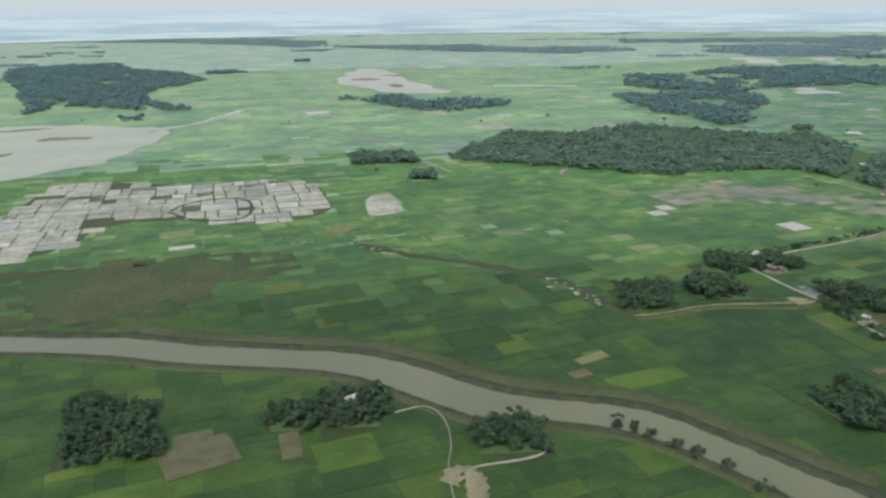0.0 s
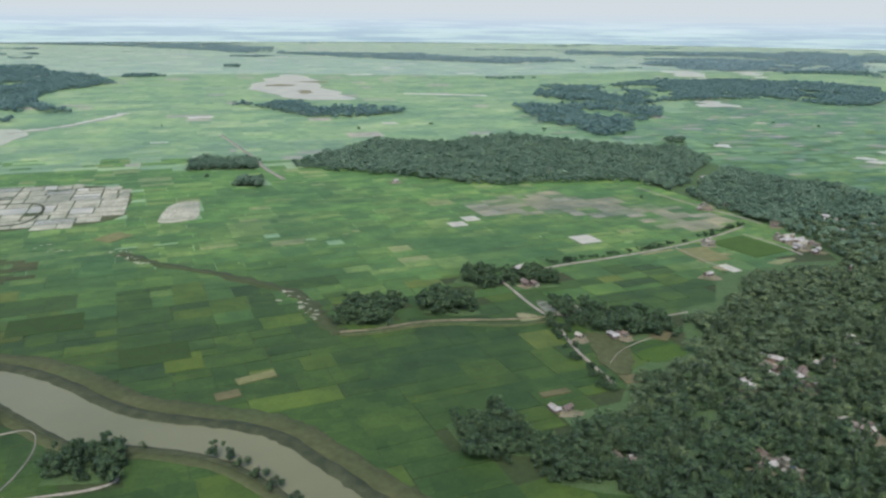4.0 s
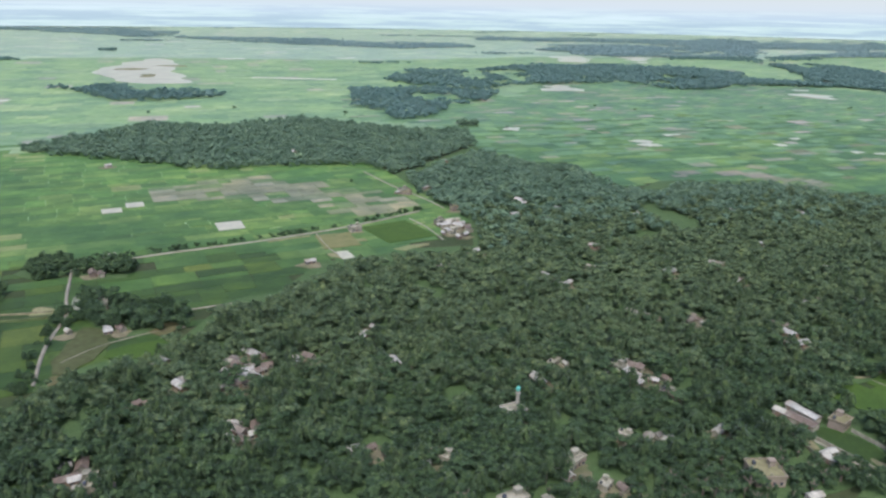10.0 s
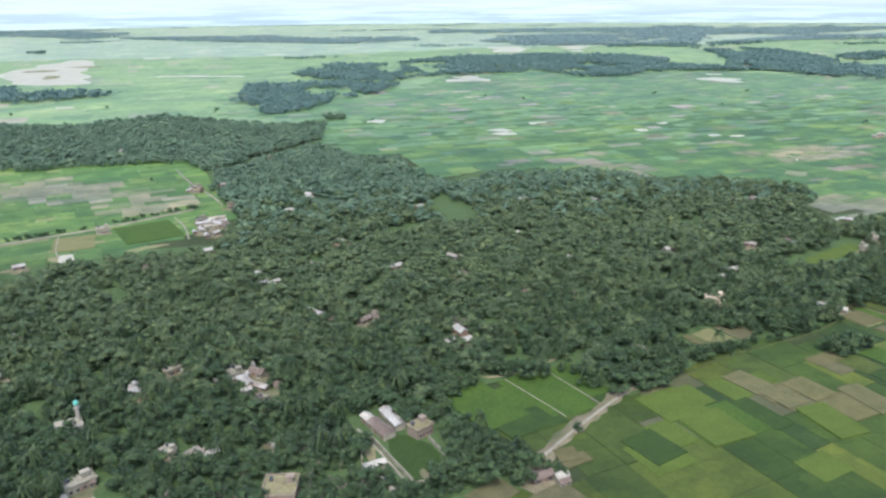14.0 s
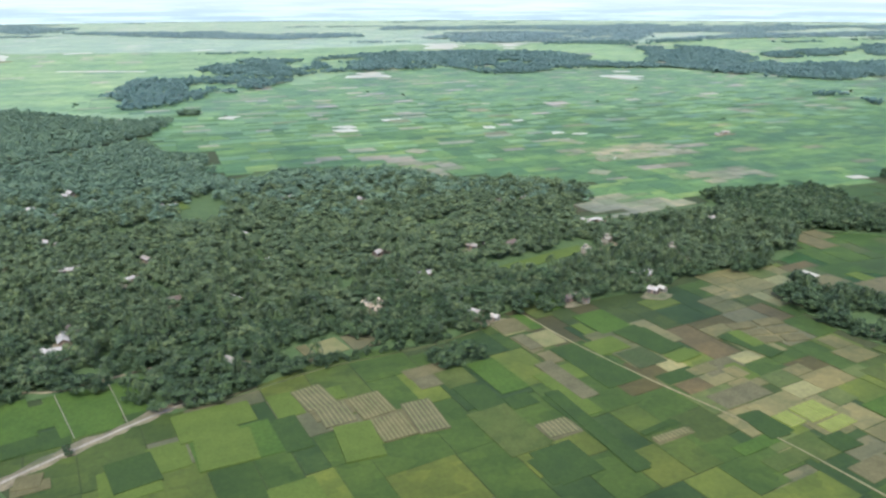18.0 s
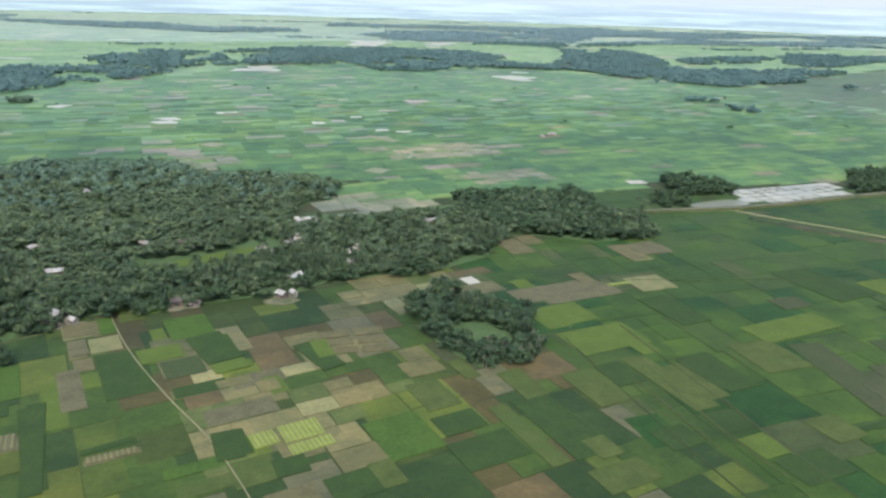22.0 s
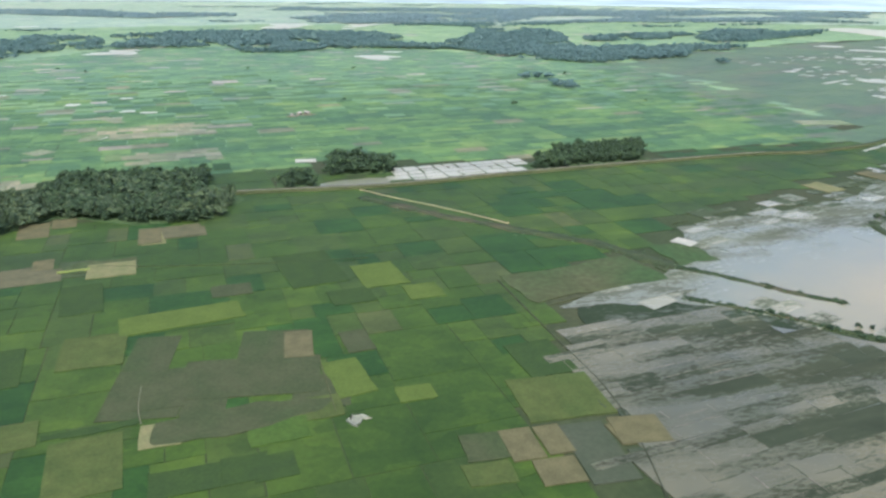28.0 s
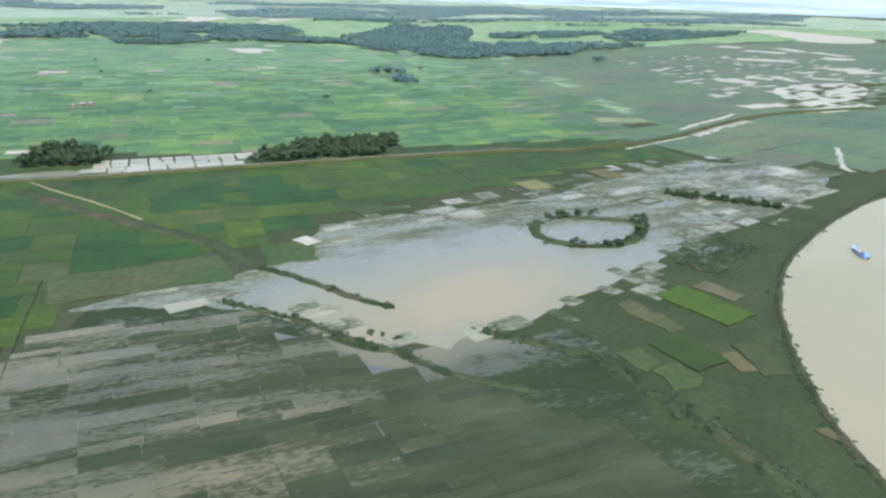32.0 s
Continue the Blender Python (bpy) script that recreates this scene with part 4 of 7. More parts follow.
SPECIAL["khaki"] = [(103.6, 266.7, 15.5, 5.4, 22), (1286.5, 221.5, 14.9, 17.6, 11), (4.0, 475.7, 19.2, 14.3, 52), (361.8, 387.8, 20.8, 26.1, 9), (625.1, 192.9, 10.2, 11.8, 21)]
SPECIAL["earth"] = [(1270.5, 23.7, 9.0, 20.0, -11)]
SPECIAL["yellow"] = [(750.4, 107.7, 6.9, 6.9, 15), (760.5, 109.7, 11.2, 8.6, 13), (762.5, 102.1, 12.1, 4.8, 14), (904.5, 190.0, 11.6, 2.4, 5)]
SPECIAL["tan"] = [(93.9, 253.9, 9.2, 5.9, 17), (249.3, 241.9, 7.8, 7.0, 5), (215.7, 235.9, 12.2, 3.7, 11), (280.7, 280.0, 12.0, 8.4, 50), (539.6, 135.8, 6.6, 6.3, 2), (617.1, 189.8, 3.9, 13.8, 18), (632.3, 149.3, 10.7, 13.4, 14), (636.2, 135.6, 10.5, 12.6, 10),
    (778.5, 168.1, 10.6, 5.2, 1), (779.4, 161.6, 10.0, 4.9, -3), (780.2, 155.3, 9.5, 4.7, -7), (790.7, 168.4, 10.9, 5.8, 1), (790.9, 161.1, 10.2, 5.6, -3), (791.0, 154.1, 9.6, 5.3, -7), (712.2, 109.7, 12.4, 3.0, 11), (693.3, 192.1, 11.3, 11.3, 11), (982.2, 105.4, 8.8, 17.6, -5)]
SPECIAL["stubble"] = [(1029.6, 37.2, 8.4, 13.0, -2), (1038.0, 37.0, 6.8, 12.0, -1), (1034.2, 25.0, 10.6, 9.6, -4), (1061.0, 35.3, 13.3, 11.9, -8), (929.6, 226.8, 9.5, 21.5, 4), (1338.6, 235.3, 13.7, 21.1, 11),
    (1262.5, 23.8, 5.5, 11.5, -6), (1259.9, -13.5, 3.0, 5.9, 8)]
SPECIAL["brown"] = [(-18.8, 221.7, 6.8, 15.9, 8), (-48.6, 220.1, 23.9, 18.4, 23), (636.6, 195.2, 10.6, 13.2, 15), (620.8, 147.0, 9.9, 12.1, 12), (646.7, 139.0, 9.5, 17.8, 7), (682.4, 122.1, 10.1, 7.8, 8), (694.8, 177.2, 5.3, 12.2, 16), (943.1, 230.5, 17.1, 16.3, 10), (1290.9, 70.9, 8.2, 16.4, 20), (513.2, 124.4, 12.5, 8.3, 24), (528.0, 118.0, 15.0, 9.0, 20), (615.8, 158.6, 10.0, 14.0, 19)]
SPECIAL["dark"] = [(737.9, 167.5, 12.1, 22.7, 20), (741.0, 107.2, 7.4, 13.8, 7), (756.2, 93.9, 8.7, 7.6, 9), (771.3, 153.7, 8.1, 21.3, 22), (710.5, 114.4, 12.9, 2.1, 17), (692.3, 119.4, 5.1, 45.3, 9), (1251.6, 33.6, 13.4, 20.0, 14), (531.0, 155.0, 13.0, 13.0, 22), (565.4, 132.8, 12.2, 14.6, 18)]
SPECIAL["lime"] = [(625.5, 131.2, 11.3, 18.4, 4), (721.0, 166.5, 13.8, 10.5, 14), (742.9, 152.6, 11.3, 6.9, 16), (773.1, 158.0, 5.8, 13.2, 8), (735.0, 259.0, 58.0, 9.0, 21), (560.0, 408.0, 12.0, 20.0, 20), (583.0, 152.6, 16.5, 16.2, 14), (589.2, 137.4, 15.8, 16.9, 9)]
SPECIAL["green"] = [(1278.2, 61.9, 15.5, 30.0, 18), (398.9, 398.9, 31.0, 36.0, 19), (524.8, 167.5, 17.5, 24.8, 20), (545.4, 170.9, 14.6, 27.7, 22), (559.9, 175.2, 11.4, 22.6, 14)]
SPECIAL["marsh"] = [(1235.4, 32.9, 8.5, 12.0, 11), (1240.7, 20.9, 10.8, 12.1, 6), (1254.6, 58.6, 7.5, 25.0, 14), (915.0, 193.0, 24.0, 12.0, 2), (1147.7, 147.1, 19.5, 23.4, 0), (1093.8, 132.9, 59.7, 25.9, 8)]
SPECIAL["dark_mud"] = [(1046.4, 29.8, 12.0, 24.3, -4), (1061.2, 22.2, 15.6, 11.4, -3)]
LAID = {
    "khaki": [(692.2, 191.4, 9.5, 12.6, 12), (702.8, 178.5, 9.8, 11.9, 6), (919.5, 188.2, 14.7, 13.1, 10), (931.1, 225.3, 10.0, 20.9, 16)],
    "tan": [(698.2, 192.6, 2.3, 14.0, 11), (694.3, 176.2, 5.2, 14.6, 13), (698.1, 164.1, 5.8, 8.8, 6), (712.6, 109.1, 13.8, 2.8, 13), (653.3, 166.3, 13.7, 6.8, 18), (755.3, 81.0, 12.4, 7.5, 9), (540.8, 133.1, 9.3, 4.9, 21), (620.2, 149.7, 12.4, 8.6, 7), (631.9, 150.8, 10.9, 11.6, 13), (637.3, 136.7, 12.5, 14.3, 3), (892.0, 199.8, 7.7, 12.4, 9), (879.2, 246.8, 12.8, 21.6, 28), (890.4, 255.4, 10.3, 13.5, 8), (1060.2, 35.2, 13.3, 9.3, -3)],
    "green": [(701.2, 194.1, 5.9, 14.7, 23), (713.5, 213.9, 11.7, 24.9, 31), (729.5, 186.6, 14.9, 18.4, 22), (732.7, 99.2, 15.4, 4.7, 13), (676.0, 156.9, 10.6, 22.8, 11), (787.4, 100.7, 16.5, 19.9, 2), (532.0, 169.1, 17.1, 15.4, 11), (550.3, 167.6, 15.1, 24.1, 12), (584.4, 143.1, 10.7, 29.0, 12), (598.0, 140.0, 10.8, 18.5, 8)],
    "dull": [(-5.2, 322.8, 12.0, 12.9, 6), (708.5, 202.9, 8.6, 13.0, 18), (736.6, 91.2, 15.7, 5.7, 20), (747.1, 94.1, 11.5, 11.5, -5), (662.2, 159.1, 10.7, 11.6, 10), (668.3, 125.5, 13.9, 24.9, -4), (801.2, 119.7, 11.2, 16.8, 11), (820.8, 92.8, 6.1, 32.3, -2), (830.5, 119.5, 8.6, 17.8, 5), (815.4, 133.3, 5.6, 13.2, 7), (838.3, 81.7, 7.5, 9.6, 9), (837.8, 68.8, 16.6, 10.1, 7), (852.3, 111.9, 12.6, 21.7, 12), (881.9, 107.1, 14.2, 22.9, 13), (779.3, 84.9, 6.5, 11.1, 20), (876.4, 109.5, 9.3, 36.2, 18), (908.6, 73.1, 12.0, 12.3, 5), (927.7, 56.4, 16.8, 23.9, 3)],
    "lime": [(719.7, 180.9, 4.8, 12.0, 33), (722.5, 166.7, 14.0, 11.3, 14), (743.7, 152.8, 12.4, 4.8, 14), (702.1, 153.1, 7.6, 9.9, 20), (693.5, 140.2, 6.4, 28.2, 38), (755.9, 137.3, 5.5, 11.0, 14), (772.4, 156.6, 5.0, 13.8, 12), (866.2, 166.0, 23.0, 17.6, -11), (871.9, 143.3, 29.0, 18.4, 6), (565.0, 128.7, 14.8, 15.0, 19), (574.0, 137.6, 10.4, 13.4, 29), (592.6, 155.7, 8.8, 12.5, 11), (606.8, 156.8, 8.5, 14.7, 5), (627.1, 133.6, 11.9, 12.6, 20), (621.8, 160.0, 7.3, 7.7, 11), (606.3, 112.1, 12.7, 10.4, 5), (863.6, 198.9, 7.7, 9.6, 8), (859.3, 164.1, 10.5, 18.6, 14)],
    "lime_": [(881.8, 134.9, 7.9, 13.4, 17), (882.1, 71.0, 9.6, 10.3, 7), (1010.4, 67.4, 10.5, 7.0, 6), (73.6, 285.6, 15.0, 17.1, 12)],
    "dark": [(739.9, 166.0, 10.3, 21.3, 14), (711.1, 155.9, 14.6, 32.0, 0), (691.9, 119.3, 5.8, 43.0, 27), (711.5, 114.1, 13.0, 2.8, 18), (733.9, 140.2, 15.9, 6.9, 14), (742.6, 107.6, 7.7, 12.9, 11), (667.0, 143.6, 9.4, 16.0, 6), (677.6, 139.5, 9.1, 7.4, 6), (676.7, 105.3, 15.9, 12.0, -8), (804.3, 103.1, 13.9, 10.1, 19), (807.9, 88.3, 19.2, 13.6, 15), (831.8, 95.2, 12.9, 33.7, 4), (861.2, 80.7, 11.9, 10.2, 11), (896.7, 111.5, 12.8, 25.0, 10), (770.5, 82.4, 13.0, 10.5, 10), (536.8, 154.7, 19.3, 10.2, 20), (562.5, 171.2, 9.3, 22.5, 18), (607.3, 140.5, 8.0, 18.3, 6)],
    "dark_": [(677.9, 106.4, 13.8, 15.9, 7), (664.8, 145.7, 7.5, 16.3, 12), (894.0, 111.6, 10.8, 21.7, 1), (863.9, 117.8, 10.6, 14.5, 10), (927.4, 71.9, 23.3, 2.4, 7), (888.9, 59.5, 17.7, 11.7, -3), (970.5, 44.4, 10.2, 9.7, 9), (6.7, 334.5, 31.8, 20.8, 23), (-43.4, 347.8, 11.1, 15.6, 9), (60.9, 294.9, 27.7, 18.7, 2)],
    "earth": [(728.5, 155.3, 12.6, 12.7, 14)],
    "brown": [(696.8, 148.3, 6.8, 26.1, 23), (745.2, 123.9, 20.3, 8.8, 22), (750.9, 142.3, 16.1, 8.3, 21), (683.6, 120.9, 11.4, 6.9, 8), (874.4, 188.5, 40.3, 14.7, 0), (623.0, 142.2, 10.3, 4.8, 7), (615.7, 157.7, 5.5, 10.0, 6), (681.7, 122.1, 9.7, 7.9, 5), (654.3, 161.3, 12.3, 11.6, 10), (882.7, 185.0, 36.4, 14.2, 3), (946.1, 228.6, 14.4, 13.6, 25), (-50.6, 225.3, 13.2, 20.4, -2)],
}
NAMES = {"earth": "damp earth plot", "dull": "dull green rice plot", "white": "pale wet plot", "khaki": "khaki stubble plot", "yellow": "ripe yellow rice plot", "tan": "tan stubble plot", "stubble": "tan stubble plot", "brown": "ploughed brown plot", "dark": "dark green rice plot", "lime": "bright young rice plot", "green": "fresh green rice plot", "marsh": "dull marsh plot", "dark_mud": "dark drowned plot"}
for kind, rows in SPECIAL.items():
    for k, row in enumerate(rows):
        top = 0.34 + 0.0016 * len(ground.children) % 0.2
        mat = PLOT["tan" if kind == "stubble" else kind]
        if row[0] > 1180 or kind == "marsh":
            q = oblong(*row)
            q = np.concatenate([a + (b - a) * np.linspace(0, 1, 8)[:-1, None] for a, b in zip(q, np.roll(q, -1, 0))])
            me = sheet(ragged(q, 2.6 if kind == "marsh" else 1.1, 6), top, mat, "plot")
        else:
            me = slabs([(oblong(*row), top)], mat, "plot")
        plot = part("plot", me, ground, NAMES[kind])
        if kind == "yellow" or (kind in ("tan", "brown") and row[1] < 172 and 560 < row[0] < 720):
            x, y, w, d, a = row
            n = max(4, int(w / 1.3))
            c, s = math.cos(radians(a)), math.sin(radians(a))
            beds = [(oblong(x + c * u, y + s * u, (0.2 if kind == "yellow" else 0.3) * w / n, d * 0.96, a), top + 0.12) for u in np.linspace(-w / 2, w / 2, n, endpoint=False) + w / n / 2]
            part("crop_rows", slabs(beds, PLOT["khaki"], "crop_rows"), plot)

for kind, rows in LAID.items():
    for row in rows:
        row = (*row[:4], float(np.interp(row[0], (800, 900, 1000), (13, 7, 3))))
        top = 0.262 + 0.0013 * len(ground.children) % 0.07
        part("plot", slabs([(oblong(*row), top)], PLOT[kind.strip("_")], "plot"), ground, NAMES[kind.strip("_")])
LAID_EAST = {
    "earth": [(967.2, 88.7, 38.9, 21.7, -8), (1000.1, 103.0, 8.8, 14.9, 5), (963.0, 155.0, 14.4, 10.5, 3), (1020.4, 38.8, 10.7, 11.1, -3), (943.2, 84.6, 12.9, 14.8, -3)],
    "dull": [(1048.0, 55.6, 24.2, 22.0, -3), (921.4, 117.0, 18.6, 21.8, 2), (975.4, 67.3, 28.9, 11.2, 0), (1018.2, 28.5, 11.5, 8.2, -3)],
    "khaki": [(944.0, 64.8, 9.8, 10.8, 0), (918.3, 187.8, 17.7, 15.8, 5), (952.7, 65.6, 6.8, 9.0, 2)],
    "green": [(972.6, 58.8, 15.0, 10.0, 3)],
    "dark": [(950.5, 44.4, 15.7, 9.2, 2), (963.9, 45.4, 10.9, 10.4, 3), (993.0, 169.6, 22.0, 36.0, 9), (911.9, 159.9, 14.1, 27.2, 8), (1051.8, 77.5, 15.5, 21.3, 3), (929.0, 71.3, 17.7, 2.3, 7), (1004.5, 138.3, 16.0, 13.0, 5)],
    "lime": [(993.9, 81.1, 10.8, 20.8, 8), (946.5, 134.9, 39.4, 14.2, 9), (1010.2, 67.5, 9.7, 8.1, 0), (1018.1, 156.6, 17.1, 23.7, 6), (1030.8, 136.6, 13.2, 13.5, 4)],
}
for kind, rows in LAID_EAST.items():
    for x, y, w, d, a in rows:
        q = oblong(x, y, w, d, a)
        q = np.concatenate([p + (r - p) * np.linspace(0, 1, 7)[:-1, None] for p, r in zip(q, np.roll(q, -1, 0))])
        part("plot", sheet(ragged(q, 0.6, 5), 0.345 + 0.0012 * len(ground.children) % 0.04, PLOT[kind], "plot"), ground, NAMES[kind])
FAR_POOLS = [(750.5, 695.4, 15.1, 11.4, -13), (700.7, 666.8, 16.2, 17.1, -69), (701.0, 643.3, 16.5, 9.7, 10), (1202.0, 1029.7, 56.3, 28.3, -49), (1233.9, 1101.6, 22.6, 21.1, -37), (1305.4, 1829.8, 45.6, 71.4, -41), (1101.7, 1779.1, 71.3, 63.8, -28), (1165.8, 1891.6, 55.4, 48.2, -69), (593.3, 760.2, 15.9, 19.8, -27), (809.2, 1143.6, 67.0, 35.8, -4), (819.9, 1188.3, 41.0, 48.0, 2), (885.4, 582.2, 8.3, 6.7, -13), (900.5, 569.5, 8.2, 6.6, -13), (-13.6, 1065.7, 35.2, 18.2, 14), (-32.7, 852.7, 18.4, 7.9, 5), (21.2, 758.6, 11.3, 6.4, 9), (264.6, 1841.7, 59.1, 36.2, 14), (381.2, 1355.0, 151.8, 20.8, -17), (1329.1, 1901.6, 67.7, 74.8, -76), (1137.3, 1883.0, 166.9, 92.4, -99), (537.7, 1882.4, 51.6, 39.6, 19), (757.3, 697.3, 17.0, 11.5, 15), (885.3, 578.2, 12.6, 5.9, 13), (905.1, 569.1, 10.4, 5.8, 15), (834.8, 626.5, 9.9, 13.1, 0), (876.9, 658.1, 10.7, 7.3, 1), (875.2, 463.8, 12.7, 8.3, -22), (696.7, 649.4, 21.3, 10.0, 29), (1183.7, 1011.1, 79.0, 25.9, -71), (1071.6, 1678.9, 73.9, 39.8, 23), (1265.7, 1730.5, 34.3, 44.2, -9)]
FAR_STUBBLE = [(860.5, 738.5, 22.4, 23.4, 4), (760.4, 688.5, 19.6, 20.4, 3), (739.7, 532.3, 16.9, 15.2, -48), (874.9, 465.9, 14.5, 12.5, -31), (847.7, 421.0, 14.3, 14.0, -42), (876.6, 538.9, 34.2, 9.0, -58), (1443.1, 394.9, 42.9, 19.4, -12)]
MUD_POOLS = [(1777.1, 633.9, 33.8, 20.1, -58), (1806.7, 623.9, 54.5, 13.6, -104), (1957.9, 838.4, 82.2, 31.9, -32), (2070.3, 975.7, 65.8, 41.1, -52), (2071.5, 1075.1, 42.1, 46.1, -56), (2105.5, 847.0, 41.9, 48.0, -57), (1982.9, 691.7, 72.5, 44.2, -102), (1884.5, 681.1, 24.8, 16.0, -89), (1862.9, 615.9, 35.7, 14.1, -32), (1620.7, 508.9, 18.2, 13.6, -64), (1623.4, 440.9, 54.5, 19.6, 6), (1723.7, 617.3, 36.0, 37.2, -91), (1631.0, 405.3, 33.1, 7.3, 2), (1670.3, 412.2, 47.3, 19.5, 15), (1712.4, 424.2, 40.1, 16.9, 17), (1693.3, 440.2, 55.7, 17.0, 10), (2155.8, 1009.0, 79.7, 30.0, -104), (2168.0, 925.3, 69.1, 27.5, -90)]
for k, row in enumerate(FAR_POOLS + MUD_POOLS):
    q = oblong(*row)
    q = np.concatenate([a + (b - a) * np.linspace(0, 1, 6)[:-1, None] for a, b in zip(q, np.roll(q, -1, 0))])
    waterbody("field_pool", ragged(q, min(row[2:4]) * 0.35, max(row[2:4]) * 0.3), LAKE, "pale sheet of standing water in far fields", 0.33 + 0.002 * (k % 20), 0)
for row in FAR_STUBBLE:
    part("plot", slabs([(oblong(*row), 0.36)], PLOT["pale"], "plot"), ground, "far stubble plot in hazed colours")

for x, y, w, d, a in ((80, 1560, 60, 40, 20), (150, 1640, 70, 26, -20), (130, 1420, 24, 60, 10), (-300, 900, 60, 16, 10), (-380, 980, 90, 20, 14), (-350, 800, 70, 12, 20)):
    waterbody("sandbar", ragged(rounded(oblong(x, y, w, d, a), 3), 14, 18), MUD, "low muddy bar in the lake", 0.4, 0)
mud_wet = plots_in(laid([(2800, 730), (3000, 960), (3240, 1000), (3320, 840), (2950, 700)]), 20, 10, 0.8, 27, [], 0.38, 0.42, 0.35, 1.8)
part("mud_plots", slabs(mud_wet, MARSH, "mud_plots"), ground)["kind"] = "stuff"
mud_wet = plots_in(laid([(2750, 850), (2900, 1500), (3500, 1700), (3500, 1080), (3000, 780)]), 20, 12, 1.5, 28, [], 0.32, 0.37, 0.1, 2.6)
part("wet_plots", slabs(mud_wet, LAKE, "wet_plots"), ground)["kind"] = "stuff"
road_wet = plots_in(laid([(1813, 556), (1960, 560), (1945, 512), (1874, 494), (1800, 494)]), 4, 7, 0.75, 29, [], 0.3, 0.34, 0.93, 1.3)
part("wet_plots", slabs(road_wet, LAKE, "wet_plots"), ground)["kind"] = "stuff"
# broad bare stretches
MARSH_P = [(-175, 419), (-113, 430), (-52, 435), (-32, 425), (-24, 399), (-63, 371), (-89, 346), (-93, 326), (-140, 333)]
marsh_plots = plots_in(np.array(MARSH_P) * 1.12 + (8, -46), 13, 7, 0.0, 71, [RIVER_POLY], 0.24, 0.29, 0.62, 1.6)
part("marsh_plots", slabs(marsh_plots[::2], PLOT["earth"], "marsh_plots"), ground)["kind"] = "stuff"
part("marsh_plots", slabs(marsh_plots[1::2], MARSH, "marsh_plots"), ground)["kind"] = "stuff"
for name, poly, mat, label in (("marsh", [(-175, 414), (-113, 424), (-60, 425), (-45, 410), (-70, 380), (-98, 352), (-140, 345)], MARSH, "brown marshy meadow above the river"),
                               ("drowned_grass", laid([(1832, 186), (1880, 192), (1925, 192), (1975, 140), (2020, 90), (2062, 96), (2100, 55), (2104, 10), (2112, -60), (2110, -140), (1850, -140), (1802, -20), (1817, 100)]), DROWNED_GRASS, "dark drowned grass under shallow flood"),
                               ("market_ground", [(426, 421), (447, 424), (444, 387), (421, 381)], YARD, "pale market ground among sheds")):
    tagged(new(name, sheet(ragged(ragged(rounded(poly, 4), 20, 45), 7, 15), 0.29, mat, name)), label, "field", kind="structure")

for k, (name, poly, mat, label) in enumerate((("village_green", [(246, 289), (258, 283), (262, 268), (254, 248), (244, 246), (243, 265)], MARSH, "worn olive village green"),
                               ("rice_strip", [(262, 268), (285, 270), (283, 255), (261, 252)], PLOT["green"], "strip of fresh rice beside the hamlet"),
                               ("silt_patch", [(223, 315), (231, 314), (233, 303), (222, 304)], MUD, "pale silt patch beside the levee"),
                               ("damp_patch", [(943, 70), (965, 74), (988, 72), (987, 64), (962, 60), (940, 61)], PLOT["earth"], "long stubble strip along damp earth"),
                               ("garden_grass", [(490.6, 157), (496, 157.5), (502.4, 154), (506, 140.2), (503, 134), (494, 134.6)], PLOT["dark"], "dark green grass of a walled garden"),
                               ("mud_patch", [(497.5, 142), (501.5, 139), (502, 135.2), (496, 135)], YARD, "trodden muddy corner of a garden"),
                               ("school_yard", [(481.5, 155), (485.5, 156.5), (488.8, 147), (483.5, 145)], MUD, "sandy yellow courtyard"),
                               ("sand_patch", [(352, 363), (360, 366), (366, 357), (360, 354)], MUD, "pale sandy patch beside the wood"),
                               ("sand_patch", [(388, 367), (402, 372), (414, 373), (406, 366), (394, 361)], MUD, "pale sandy patch at the market edge"),
                               ("sand_patch", [(370, 388), (379, 388), (380, 384), (371, 384)], MUD, "pale sandy patch in a walled yard"))):
    tagged(new(name, sheet(ragged(rounded(poly, 2), 3, 6), 0.355 + 0.005 * k, mat, name)), label, "field", kind="structure")

bare, n_pale = [], []
for k, poly in enumerate((laid([(414, 903), (489, 952), (549, 958), (659, 890), (723, 792), (721, 761), (646, 744), (605, 813), (502, 845), (437, 857)]),
                          laid([(1220, 840), (1287, 841), (1290, 760), (1236, 760)]), laid([(1352, 595), (1428, 623), (1480, 560), (1380, 540)]),
                          laid([(1345, 372), (1440, 372), (1462, 330), (1400, 290), (1330, 320)]), laid([(1225, 300), (1300, 320), (1380, 250), (1330, 150), (1260, 160)]),
                          laid([(1520, 690), (1640, 700), (1640, 640), (1540, 640)]), laid([(1450, 860), (1620, 870), (1640, 790), (1480, 780)]))):
    n_pale.append(len(bare))
    bare += plots_in(poly, 13 if k < 5 else 6, 8, 0.2, 60 + k, WATERS, 0.24, 0.3, 0.6 if k == 4 else 0.86, 1.3)
dull = plots_in([(934, 123), (997, 106), (992, 66), (936, 76)], -8, 9, 0.05, 68, [], 0.24, 0.3, 0.75, 0.8)
part("dull_plots", slabs(dull, PLOT["earth"], "dull_plots"), ground)["kind"] = "stuff"
part("bare_plots", slabs(bare[:n_pale[3]] + bare[n_pale[5]:], CROP_PALE, "bare_plots"), ground)["kind"] = "stuff"
part("bare_plots", slabs(bare[n_pale[3]:n_pale[5]], CROP_BARE, "bare_plots"), ground)["kind"] = "stuff"
